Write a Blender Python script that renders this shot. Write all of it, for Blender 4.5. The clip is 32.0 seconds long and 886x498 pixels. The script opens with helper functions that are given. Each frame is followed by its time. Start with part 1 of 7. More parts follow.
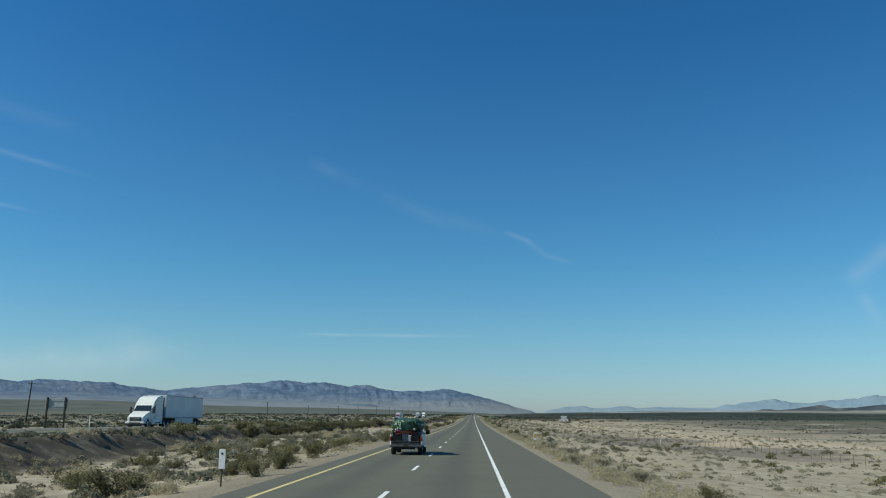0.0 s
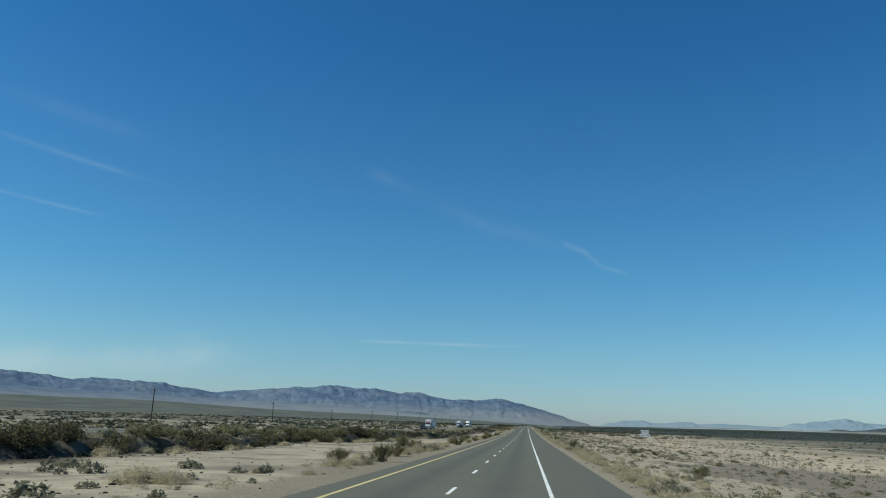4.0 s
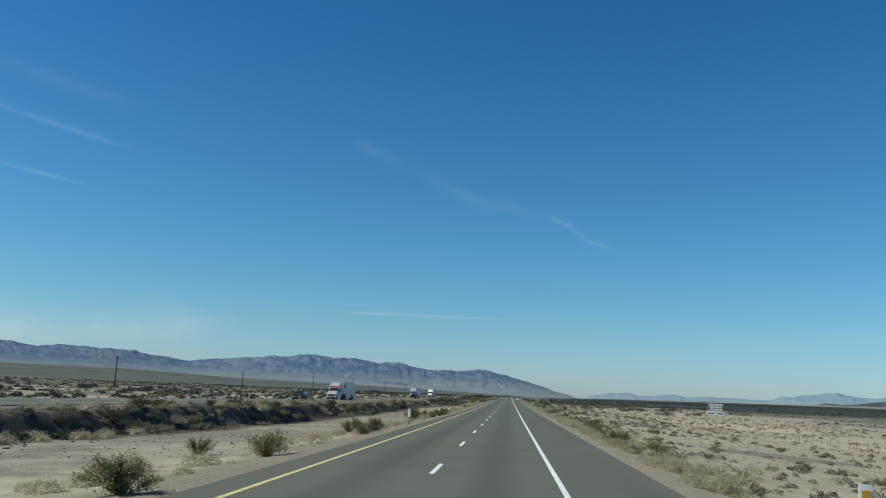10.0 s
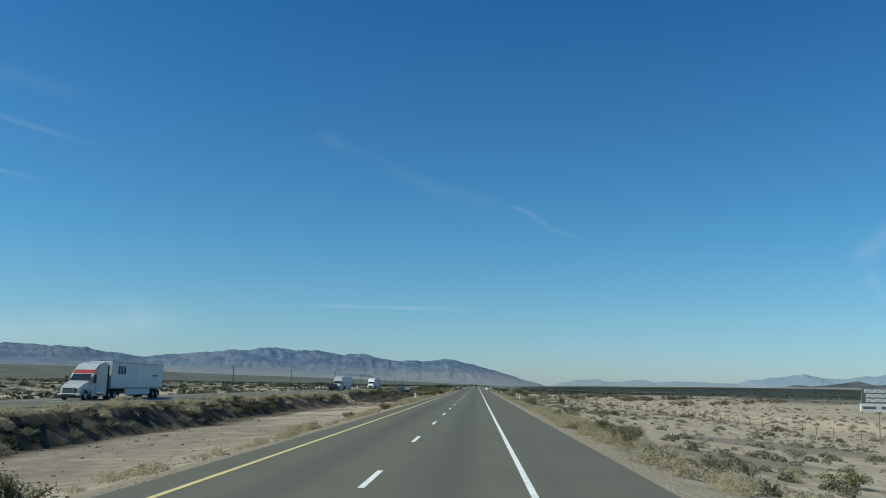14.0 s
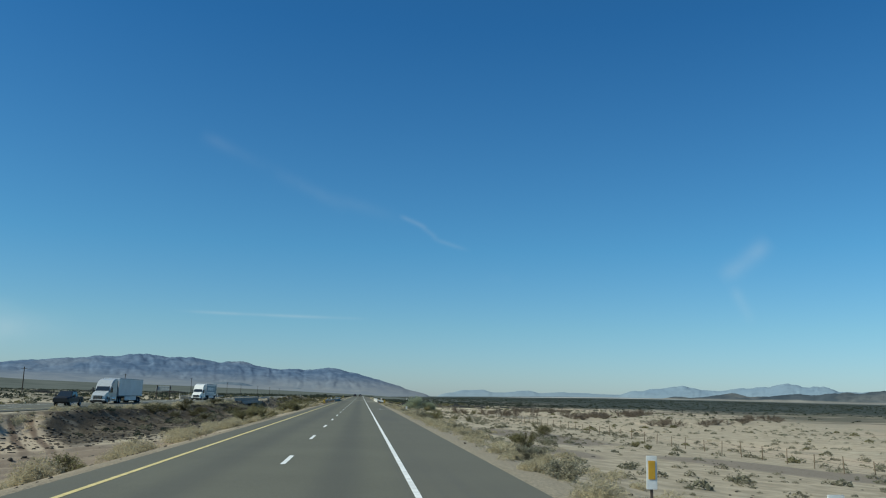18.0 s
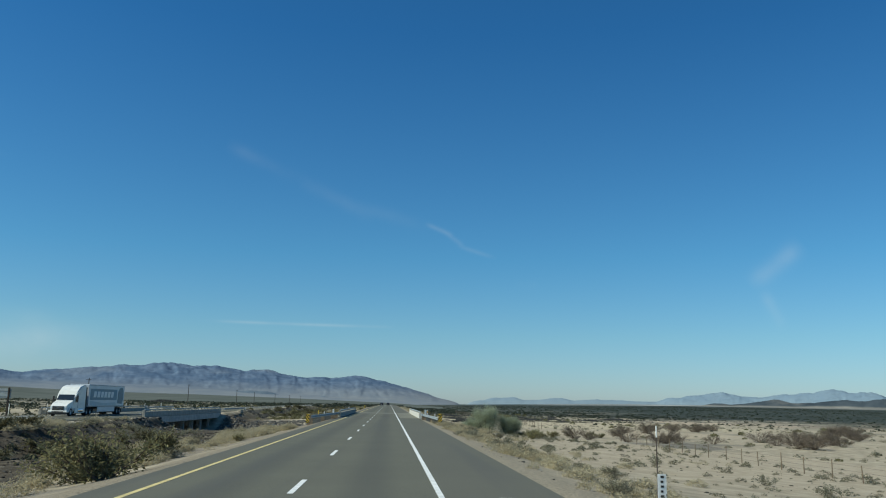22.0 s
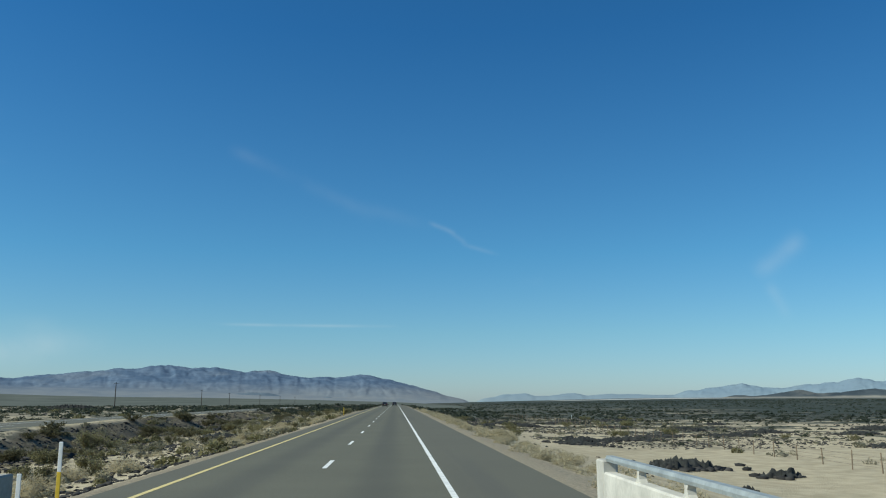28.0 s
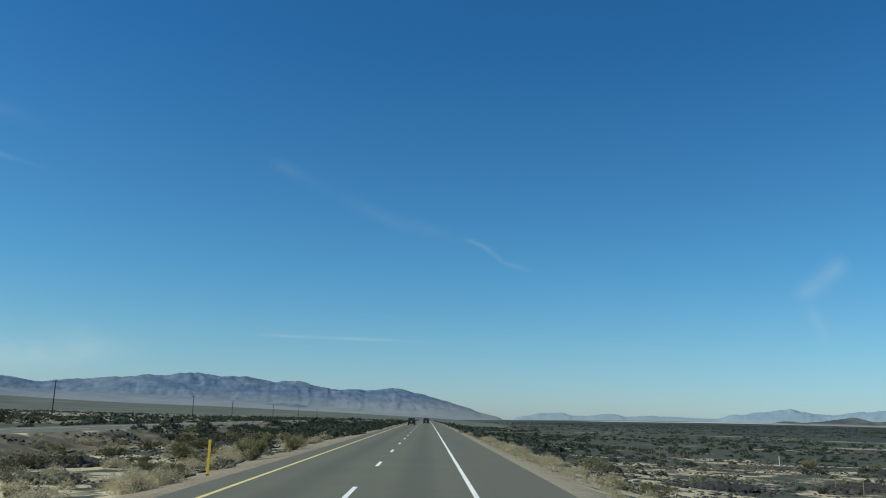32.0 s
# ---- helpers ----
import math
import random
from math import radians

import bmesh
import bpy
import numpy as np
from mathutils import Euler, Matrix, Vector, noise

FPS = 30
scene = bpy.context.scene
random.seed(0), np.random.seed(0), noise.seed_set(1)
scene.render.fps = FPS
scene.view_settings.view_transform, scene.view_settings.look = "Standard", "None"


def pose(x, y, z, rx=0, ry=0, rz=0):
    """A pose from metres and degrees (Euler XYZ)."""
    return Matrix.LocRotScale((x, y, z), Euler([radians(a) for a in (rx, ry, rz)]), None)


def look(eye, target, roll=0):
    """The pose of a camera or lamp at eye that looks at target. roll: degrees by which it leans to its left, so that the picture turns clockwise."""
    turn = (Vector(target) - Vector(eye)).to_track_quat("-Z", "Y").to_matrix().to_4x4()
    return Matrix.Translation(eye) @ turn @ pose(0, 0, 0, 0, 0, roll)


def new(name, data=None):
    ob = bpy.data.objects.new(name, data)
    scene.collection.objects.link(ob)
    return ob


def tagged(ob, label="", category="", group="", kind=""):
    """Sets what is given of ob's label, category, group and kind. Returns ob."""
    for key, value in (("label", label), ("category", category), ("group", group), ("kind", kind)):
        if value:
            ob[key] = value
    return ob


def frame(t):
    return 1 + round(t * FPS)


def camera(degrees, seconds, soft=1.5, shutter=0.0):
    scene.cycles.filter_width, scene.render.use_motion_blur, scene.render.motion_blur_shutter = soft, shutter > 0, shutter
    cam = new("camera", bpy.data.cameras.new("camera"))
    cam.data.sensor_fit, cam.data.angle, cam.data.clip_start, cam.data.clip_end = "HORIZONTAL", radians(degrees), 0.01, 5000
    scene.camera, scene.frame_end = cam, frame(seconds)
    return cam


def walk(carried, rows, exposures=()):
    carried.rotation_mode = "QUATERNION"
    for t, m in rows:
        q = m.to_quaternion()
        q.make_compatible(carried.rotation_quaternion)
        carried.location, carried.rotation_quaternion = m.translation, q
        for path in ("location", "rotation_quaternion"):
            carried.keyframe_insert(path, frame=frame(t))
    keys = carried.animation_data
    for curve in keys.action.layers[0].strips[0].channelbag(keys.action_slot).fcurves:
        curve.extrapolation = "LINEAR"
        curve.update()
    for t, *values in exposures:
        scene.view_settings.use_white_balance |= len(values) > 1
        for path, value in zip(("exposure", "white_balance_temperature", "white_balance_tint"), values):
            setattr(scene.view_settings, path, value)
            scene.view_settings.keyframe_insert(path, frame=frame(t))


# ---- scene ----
cam = camera(56.1, 32.0, soft=1.1)
PATH = [
    (0.0, pose(-1.01, 1.30, 2.192, 101.22, -0.37, 2.05)),
    (0.5, pose(-1.05, 14.84, 2.119, 101.35, -0.60, 3.46)),
    (1.0, pose(-1.08, 28.35, 2.048, 101.60, -1.07, 5.27)),
    (1.5, pose(-0.95, 41.87, 1.977, 101.70, -1.40, 5.42)),
    (2.0, pose(-0.90, 55.37, 1.908, 101.53, -1.48, 5.50)),
    (2.5, pose(-0.87, 68.88, 1.839, 101.56, -1.60, 5.50)),
    (4.5, pose(-0.94, 122.95, 1.565, 101.81, -2.23, 5.51)),
    (5.0, pose(-0.96, 136.45, 1.502, 101.74, -2.49, 4.94)),
    (5.5, pose(-1.14, 149.94, 1.408, 101.23, -1.58, 3.53)),
    (6.0, pose(-1.38, 163.44, 1.317, 100.41, -1.73, 2.87)),
    (6.5, pose(-1.49, 177.00, 1.265, 99.67, -2.83, 2.95)),
    (7.0, pose(-1.57, 190.58, 1.215, 99.72, -2.01, 3.21)),
    (7.5, pose(-1.66, 204.16, 1.169, 99.75, -2.33, 3.69)),
    (8.0, pose(-1.70, 217.72, 1.127, 100.16, -2.24, 3.77)),
    (8.5, pose(-1.70, 231.25, 1.068, 100.03, -2.15, 3.49)),
    (9.0, pose(-1.63, 244.79, 1.013, 100.17, -1.82, 3.92)),
    (9.5, pose(-1.55, 258.33, 0.953, 100.05, -2.09, 4.14)),
    (10.0, pose(-1.45, 271.88, 0.901, 99.92, -2.46, 4.51)),
    (10.5, pose(-1.33, 285.42, 0.854, 99.51, -2.46, 3.73)),
    (11.0, pose(-1.31, 298.98, 0.813, 99.45, -2.37, 2.65)),
    (11.5, pose(-1.28, 312.56, 0.791, 99.31, -2.25, 3.28)),
    (12.0, pose(-1.26, 326.17, 0.775, 99.47, -1.73, 3.72)),
    (12.5, pose(-1.20, 339.81, 0.778, 99.48, -1.25, 4.18)),
    (13.0, pose(-1.19, 353.46, 0.787, 99.39, -1.03, 3.17)),
    (13.5, pose(-1.19, 367.10, 0.791, 99.36, -1.18, 3.11)),
    (14.0, pose(-1.21, 380.72, 0.800, 99.36, -1.12, 2.30)),
    (14.5, pose(-1.30, 394.32, 0.813, 99.40, -1.20, 0.46)),
    (16.5, pose(-1.41, 448.69, 0.899, 100.15, -1.57, -0.50)),
    (17.0, pose(-1.43, 462.27, 0.929, 100.14, -1.93, -0.63)),
    (17.5, pose(-1.35, 475.84, 0.966, 100.12, -1.70, -3.67)),
    (18.0, pose(-1.34, 489.41, 1.004, 100.20, -1.36, -5.55)),
    (18.5, pose(-1.35, 502.98, 1.044, 100.17, -1.43, -5.75)),
    (19.0, pose(-1.31, 516.55, 1.083, 100.01, -1.44, -5.96)),
    (19.5, pose(-1.36, 530.11, 1.134, 100.02, -1.43, -5.71)),
    (20.0, pose(-1.36, 543.68, 1.185, 100.54, -1.43, -5.36)),
    (20.5, pose(-1.32, 557.26, 1.219, 100.73, -1.79, -4.70)),
    (21.0, pose(-1.25, 570.83, 1.252, 100.68, -1.83, -4.44)),
    (21.5, pose(-1.29, 584.37, 1.310, 100.63, -1.57, -4.17)),
    (22.0, pose(-1.33, 597.88, 1.370, 100.69, -1.09, -3.66)),
    (22.5, pose(-1.45, 611.36, 1.426, 100.65, -1.02, -3.13)),
    (23.0, pose(-1.54, 624.82, 1.482, 100.68, -1.80, -0.05)),
    (23.5, pose(-1.49, 638.26, 1.544, 100.74, -2.59, 3.17)),
    (24.0, pose(-1.49, 651.69, 1.605, 100.60, -2.59, 3.69)),
    (24.5, pose(-1.40, 665.11, 1.627, 100.92, -2.32, 1.27)),
    (25.0, pose(-1.34, 678.54, 1.649, 101.09, -2.01, -4.03)),
    (25.5, pose(-1.38, 691.97, 1.673, 101.20, -2.44, -4.41)),
    (27.5, pose(-1.36, 745.72, 1.780, 100.54, -0.14, -3.18)),
    (28.0, pose(-1.36, 759.15, 1.810, 100.56, 0.15, -3.20)),
    (28.5, pose(-1.38, 772.57, 1.868, 100.00, -0.83, -2.17)),
    (29.0, pose(-1.36, 785.98, 1.927, 99.64, -0.72, -1.53)),
    (29.5, pose(-1.35, 799.39, 1.966, 99.95, -0.23, -1.30)),
    (30.0, pose(-1.35, 812.79, 2.005, 100.01, -0.22, -1.17)),
    (30.5, pose(-1.34, 826.19, 2.084, 100.35, -0.40, -1.16)),
    (31.0, pose(-1.41, 839.59, 2.163, 100.93, -0.58, -1.07)),
    (31.5, pose(-1.43, 852.97, 2.244, 101.84, -1.09, -1.08)),
    (32.0, pose(-1.47, 866.34, 2.325, 101.62, -1.60, -1.04)),
]
walk(cam, PATH, [(0.0, 0.0, 6750, 3.0), (6.0, 0.0, 6750, 3.0), (9.0, 0.02, 6750, 3.0), (13.0, 0.02, 6750, 3.0), (17.0, 0.0, 6750, 3.0), (25.0, 0.0, 6750, 3.0), (28.0, 0.05, 6750, 3.0), (29.0, 0.07, 6750, 3.0), (30.0, 0.05, 6750, 3.0), (32.0, 0.02, 6750, 3.0)])

# ---- light ----
world = bpy.data.worlds.new("sky")
scene.world = world
world.use_nodes = True
SUN_EL, SUN_ROT = radians(41), radians(-104)
SUN_DIR = Vector((math.sin(SUN_ROT) * math.cos(SUN_EL), math.cos(SUN_ROT) * math.cos(SUN_EL), math.sin(SUN_EL)))


def build_sky():
    nt = world.node_tree
    nd, lk = nt.nodes, nt.links
    nd.clear()
    out = nd.new("ShaderNodeOutputWorld")
    bg = nd.new("ShaderNodeBackground")
    sky = nd.new("ShaderNodeTexSky")
    sky.sky_type, sky.sun_disc = "NISHITA", False
    sky.sun_elevation, sky.sun_rotation = SUN_EL, SUN_ROT
    sky.altitude, sky.air_density, sky.dust_density, sky.ozone_density = 600, 1.0, 0.6, 2.0
    bg.inputs[1].default_value = SKY_STRENGTH
    tc = nd.new("ShaderNodeTexCoord")
    sep = nd.new("ShaderNodeSeparateXYZ")
    lk.new(tc.outputs["Generated"], sep.inputs[0])

    def m(op, a, b=None, c=None):
        n = nd.new("ShaderNodeMath")
        n.operation = op
        for i, v in enumerate((a, b, c)):
            if v is None:
                continue
            if isinstance(v, (int, float)):
                n.inputs[i].default_value = v
            else:
                lk.new(v, n.inputs[i])
        return n.outputs[0]

    az = m("MULTIPLY", m("ARCTAN2", sep.outputs[0], sep.outputs[1]), 57.2958)
    el = m("MULTIPLY", m("ARCSINE", sep.outputs[2]), 57.2958)
    nz = nd.new("ShaderNodeTexNoise")
    nz.inputs["Scale"].default_value, nz.inputs["Detail"].default_value = 14.0, 5.0
    lk.new(tc.outputs["Generated"], nz.inputs["Vector"])
    grain = m("MULTIPLY_ADD", nz.outputs[0], 2.2, -0.55)
    total = None
    # thin cirrus streaks and old vapour trails: start and end (azimuth, elevation), half width, strength
    for a0, e0, a1, e1, w, s in STREAKS:
        length = math.hypot(a1 - a0, e1 - e0)
        ux, uy = (a1 - a0) / length, (e1 - e0) / length
        da, de = m("SUBTRACT", az, a0), m("SUBTRACT", el, e0)
        u = m("DIVIDE", m("ADD", m("MULTIPLY", da, ux), m("MULTIPLY", de, uy)), length)
        v = m("DIVIDE", m("SUBTRACT", m("MULTIPLY", de, ux), m("MULTIPLY", da, uy)), w)
        across = m("POWER", 2.718, m("MULTIPLY", m("MULTIPLY", v, v), -1.0))
        ends = m("MULTIPLY", m("SMOOTH_MIN", m("MAXIMUM", m("MULTIPLY", u, 4.0), 0.0), 1.0, 0.2),
                 m("SMOOTH_MIN", m("MAXIMUM", m("MULTIPLY", m("SUBTRACT", 1.0, u), 4.0), 0.0), 1.0, 0.2))
        one = m("MULTIPLY", m("MULTIPLY", across, ends), s)
        total = one if total is None else m("ADD", total, one)
    total = m("MULTIPLY", total, m("MAXIMUM", grain, 0.15))
    mix = nd.new("ShaderNodeMixRGB")
    mix.inputs[2].default_value = (7.5, 8.2, 8.6, 1)
    lk.new(m("MINIMUM", total, 0.8), mix.inputs[0])
    # clear desert air: deeper blue with height than the plain sky model
    ramp = nd.new("ShaderNodeValToRGB")
    stops = ((0.0, (0.70, 0.89, 1.27)), (0.17, (0.578, 0.937, 1.185)), (0.36, (0.41, 0.925, 1.23)), (0.9, (0.22, 0.775, 1.23)))
    while len(ramp.color_ramp.elements) < len(stops):
        ramp.color_ramp.elements.new(0.5)
    for e, (p, c) in zip(ramp.color_ramp.elements, stops):
        e.position, e.color = p, (*c, 1)
    lk.new(m("MINIMUM", m("MAXIMUM", m("DIVIDE", el, 28.0), 0.0), 1.0), ramp.inputs[0])
    tint = nd.new("ShaderNodeMixRGB")
    tint.blend_type, tint.inputs[0].default_value = "MULTIPLY", 1.0
    lk.new(sky.outputs[0], tint.inputs[1])
    lk.new(ramp.outputs[0], tint.inputs[2])
    lk.new(tint.outputs[0], mix.inputs[1])
    lk.new(mix.outputs[0], bg.inputs[0])
    lk.new(bg.outputs[0], out.inputs[0])


SKY_STRENGTH = 0.09
STREAKS = [
    (-11.9, 17, -7, 15.16, 0.4, 0.05),
    (-8.2, 15.68, -1.3, 12.62, 0.45, 0.05),
    (-2.9, 13.55, 2.7, 12.09, 0.45, 0.03),
    (2.1, 12.44, 4.2, 11.6, 0.16, 0.13),
    (3.6, 11.83, 5, 10.83, 0.17, 0.07),
    (4.4, 10.94, 7.3, 10.06, 0.15, 0.07),
    (-12.8, 5.25, 0.4, 5.25, 0.1, 0.2),
    (-37.2, 16.7, -25, 14.59, 0.17, 0.075),
    (-36.8, 13.14, -28.5, 12.15, 0.11, 0.1),
    (-37, 19.23, -25.6, 17.41, 0.5, 0.03),
    (-37.7, 2.32, -17.6, 4.03, 0.9, 0.26),
    (-25.8, 5.02, -21.3, 4.95, 0.5, 0.05),
    (27.3, 10.62, 23.9, 7.97, 0.55, 0.13),
    (24.7, 7.77, 25.9, 5.01, 0.35, 0.1),
    (8.3, 8.31, 10.3, 8.19, 0.3, 0.03),
]
build_sky()
sun_data = bpy.data.lights.new("sun", "SUN")
sun_data.energy, sun_data.angle, sun_data.color = 5.0, radians(0.53), (0.965, 0.96, 0.865)
sun = new("sun", sun_data)
sun.matrix_world = look(SUN_DIR * 500, (0, 0, 0))
scene.view_settings.exposure = 0.0

# ---- materials ----


class Mat:
    """A small builder for node materials."""

    def __init__(self, name, rough=0.8, metal=0.0, spec=0.3):
        self.m = bpy.data.materials.new(name)
        self.m.use_nodes = True
        self.nt = self.m.node_tree
        self.b = self.nt.nodes["Principled BSDF"]
        self.b.inputs["Roughness"].default_value = rough
        self.b.inputs["Metallic"].default_value = metal
        self.b.inputs["Specular IOR Level"].default_value = spec
        self.pos = None

    def node(self, kind):
        return self.nt.nodes.new(kind)

    def link(self, a, b):
        self.nt.links.new(a, b)

    def where(self):
        if self.pos is None:
            self.pos = self.node("ShaderNodeNewGeometry").outputs["Position"]
        return self.pos

    def noise(self, scale, detail=4.0, vec=None, stretch=None, rough=0.55):
        n = self.node("ShaderNodeTexNoise")
        n.inputs["Scale"].default_value, n.inputs["Detail"].default_value = scale, detail
        n.inputs["Roughness"].default_value = rough
        v = vec or self.where()
        if stretch:
            mp = self.node("ShaderNodeMapping")
            mp.inputs["Scale"].default_value = stretch
            self.link(v, mp.inputs[0])
            v = mp.outputs[0]
        self.link(v, n.inputs["Vector"])
        return n.outputs[0]

    def math(self, op, a, b=None, c=None):
        n = self.node("ShaderNodeMath")
        n.operation = op
        for i, v in enumerate((a, b, c)):
            if v is None:
                continue
            if isinstance(v, (int, float)):
                n.inputs[i].default_value = v
            else:
                self.link(v, n.inputs[i])
        return n.outputs[0]

    def step(self, v, lo, hi):
        n = self.node("ShaderNodeMapRange")
        n.interpolation_type = "SMOOTHSTEP"
        n.inputs["From Min"].default_value, n.inputs["From Max"].default_value = lo, hi
        self.link(v, n.inputs["Value"])
        return n.outputs[0]

    def mix(self, fac, a, b, kind="MIX"):
        n = self.node("ShaderNodeMixRGB")
        n.blend_type = kind
        for i, v in enumerate((fac, a, b)):
            if isinstance(v, (int, float)):
                n.inputs[i].default_value = v
            elif isinstance(v, tuple):
                n.inputs[i].default_value = (*v, 1)
            else:
                self.link(v, n.inputs[i])
        return n.outputs[0]

    def xyz(self):
        s = self.node("ShaderNodeSeparateXYZ")
        self.link(self.where(), s.inputs[0])
        return s.outputs

    def color(self, v):
        if isinstance(v, tuple):
            self.b.inputs["Base Color"].default_value = (*v, 1)
        else:
            self.link(v, self.b.inputs["Base Color"])
        return self

    def rough(self, v):
        self.link(v, self.b.inputs["Roughness"])
        return self

    def bump(self, v, strength=0.3, dist=0.02):
        n = self.node("ShaderNodeBump")
        n.inputs["Strength"].default_value, n.inputs["Distance"].default_value = strength, dist
        self.link(v, n.inputs["Height"])
        self.link(n.outputs[0], self.b.inputs["Normal"])
        return self


def plain(name, col, rough=0.6, metal=0.0, var=0.25, scale=6.0, spec=0.35, bump=0.0):
    """Paint, metal, rubber and so on: one colour with grain and blotches."""
    k = Mat(name, rough, metal, spec)
    tc = k.node("ShaderNodeTexCoord").outputs["Object"]
    n1, n2 = k.noise(scale, 5, tc), k.noise(scale * 9, 3, tc)
    f = k.math("ADD", k.math("MULTIPLY", n1, 0.7), k.math("MULTIPLY", n2, 0.3))
    dark = tuple(c * (1 - var) for c in col)
    light = tuple(min(1, c * (1 + var * 0.6)) for c in col)
    k.color(k.mix(k.step(f, 0.3, 0.7), dark, light))
    k.rough(k.math("MULTIPLY_ADD", n1, 0.25, rough - 0.12))
    if bump:
        k.bump(n2, bump, 0.01)
    return k.m


def ground_material():
    k = Mat("desert_soil", 0.95, 0, 0.12)
    x, y, z = k.xyz()
    big, mid = k.noise(0.011, 6), k.noise(0.06, 6)
    fine, grit = k.noise(0.7, 6), k.noise(9.0, 4)
    streak = k.noise(0.05, 6, stretch=(0.5, 2.2, 1))
    sand = k.mix(k.step(fine, 0.35, 0.7), (0.275, 0.234, 0.168), (0.412, 0.352, 0.258))
    grav = k.mix(k.step(grit, 0.35, 0.65), (0.125, 0.113, 0.09), (0.235, 0.21, 0.168))
    pale = k.mix(k.step(fine, 0.3, 0.7), (0.345, 0.30, 0.215), (0.49, 0.43, 0.32))
    base = k.mix(k.step(k.math("SUBTRACT", k.math("ADD", k.math("MULTIPLY", big, 0.6), k.math("MULTIPLY", mid, 0.4)), k.math("MULTIPLY", k.step(x, 3, 8), 0.055)), 0.50, 0.555), sand, grav)
    base = k.mix(k.math("MULTIPLY", k.step(streak, 0.54, 0.64), 0.45), base, pale)
    warp = k.math("MULTIPLY_ADD", mid, 1.3, -0.65)

    def spot(cx, cy, rx, ry):
        """An uneven patch of ground round a middle."""
        dx = k.math("MULTIPLY_ADD", x, 1 / rx, -cx / rx)
        dy = k.math("MULTIPLY_ADD", y, 1 / ry, -cy / ry)
        d = k.math("SQRT", k.math("ADD", k.math("MULTIPLY", dx, dx), k.math("MULTIPLY", dy, dy)))
        return k.math("SUBTRACT", 1.0, k.step(k.math("ADD", d, warp), 0.72, 1.0))

    # sheets of dark gravel and bare clay flats beside the road
    for cx, cy, rx, ry in ((47, 212, 33, 95), (46, 272, 17, 15), (12, 425, 5, 7), (23, 448, 9, 9), (30, 549, 12, 9), (17, 577, 8, 12), (14, 566, 7, 9), (12, 545, 4, 7), (24, 355, 9, 7), (70, 500, 20, 14)):
        base = k.mix(k.math("MULTIPLY", spot(cx, cy, rx, ry), 0.85), base, k.mix(k.step(grit, 0.3, 0.7), (0.15, 0.125, 0.10), (0.23, 0.195, 0.155)))
    for cx, cy, rx, ry in ((12, 302, 6, 13), (84, 466, 30, 24), (60, 612, 24, 10), (20, 260, 13, 13), (30, 668, 34, 40), (11, 190, 5, 22), (14, 95, 8, 26), (48, 756, 26, 16), (-17, 262, 6, 24), (-16, 490, 4, 9)):
        base = k.mix(k.math("MULTIPLY", spot(cx, cy, rx, ry), 0.9), base, k.mix(k.step(fine, 0.3, 0.7), (0.33, 0.275, 0.195), (0.43, 0.36, 0.262)))
    # bare clay and sand flats
    flat = k.step(k.noise(0.02, 4, stretch=(0.8, 0.5, 1)), 0.50, 0.56)
    base = k.mix(k.math("MULTIPLY", flat, k.step(x, 34, 62)), base, (0.43, 0.345, 0.25))
    bands = k.math("ADD", k.math("MULTIPLY", k.noise(0.03, 7, stretch=(0.55, 1.1, 1), rough=0.62), 0.75), k.math("MULTIPLY", k.noise(0.008, 4), 0.25))
    plain_l = k.math("SUBTRACT", 1.0, k.step(k.math("MULTIPLY_ADD", k.noise(0.02, 5), 70, k.math("ADD", x, -35)), -105, -58))
    plain_r = k.step(k.math("ADD", x, k.math("MULTIPLY", mid, 60)), 110, 190)
    base = k.mix(k.math("MULTIPLY", k.math("MAXIMUM", plain_l, plain_r), 0.85), base, k.mix(k.step(k.math("SUBTRACT", bands, k.math("MULTIPLY", k.step(k.math("ABSOLUTE", x), 110, 260), 0.09)), 0.44, 0.53), (0.07, 0.07, 0.052), (0.262, 0.23, 0.172)))
    # stonier floor of the median
    med = k.math("MULTIPLY", k.step(x, -34, -30), k.math("SUBTRACT", 1.0, k.step(x, -14, -10)))
    base = k.mix(k.math("MULTIPLY", k.math("MULTIPLY", med, 0.75), k.math("SUBTRACT", 1.0, k.step(y, 295, 350))), base, k.mix(k.step(fine, 0.3, 0.7), (0.285, 0.243, 0.177), (0.41, 0.352, 0.262)))
    base = k.mix(k.math("MULTIPLY", med, k.step(k.math("ADD", k.noise(0.16, 6), k.math("MULTIPLY", k.step(y, 300, 350), 0.05)), 0.50, 0.62)), base, k.mix(0.35, grav, (0.24, 0.19, 0.145)))
    base = k.mix(k.math("MULTIPLY", k.math("MULTIPLY", med, 0.55), k.math("MULTIPLY", k.step(y, 300, 350), k.math("SUBTRACT", 1.0, k.step(y, 440, 500)))), base, k.mix(k.step(fine, 0.35, 0.65), (0.19, 0.155, 0.118), (0.30, 0.25, 0.19)))
    # dark gravel on the face of the bank, its shade deepened in the colour
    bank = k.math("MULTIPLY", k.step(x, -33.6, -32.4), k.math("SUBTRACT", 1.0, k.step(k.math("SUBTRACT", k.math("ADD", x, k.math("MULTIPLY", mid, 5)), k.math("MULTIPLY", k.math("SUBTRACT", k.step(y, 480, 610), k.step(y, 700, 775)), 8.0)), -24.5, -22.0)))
    bank_shade_gravel = k.mix(k.step(grit, 0.3, 0.7), (0.03, 0.0235, 0.016), (0.088, 0.072, 0.051))
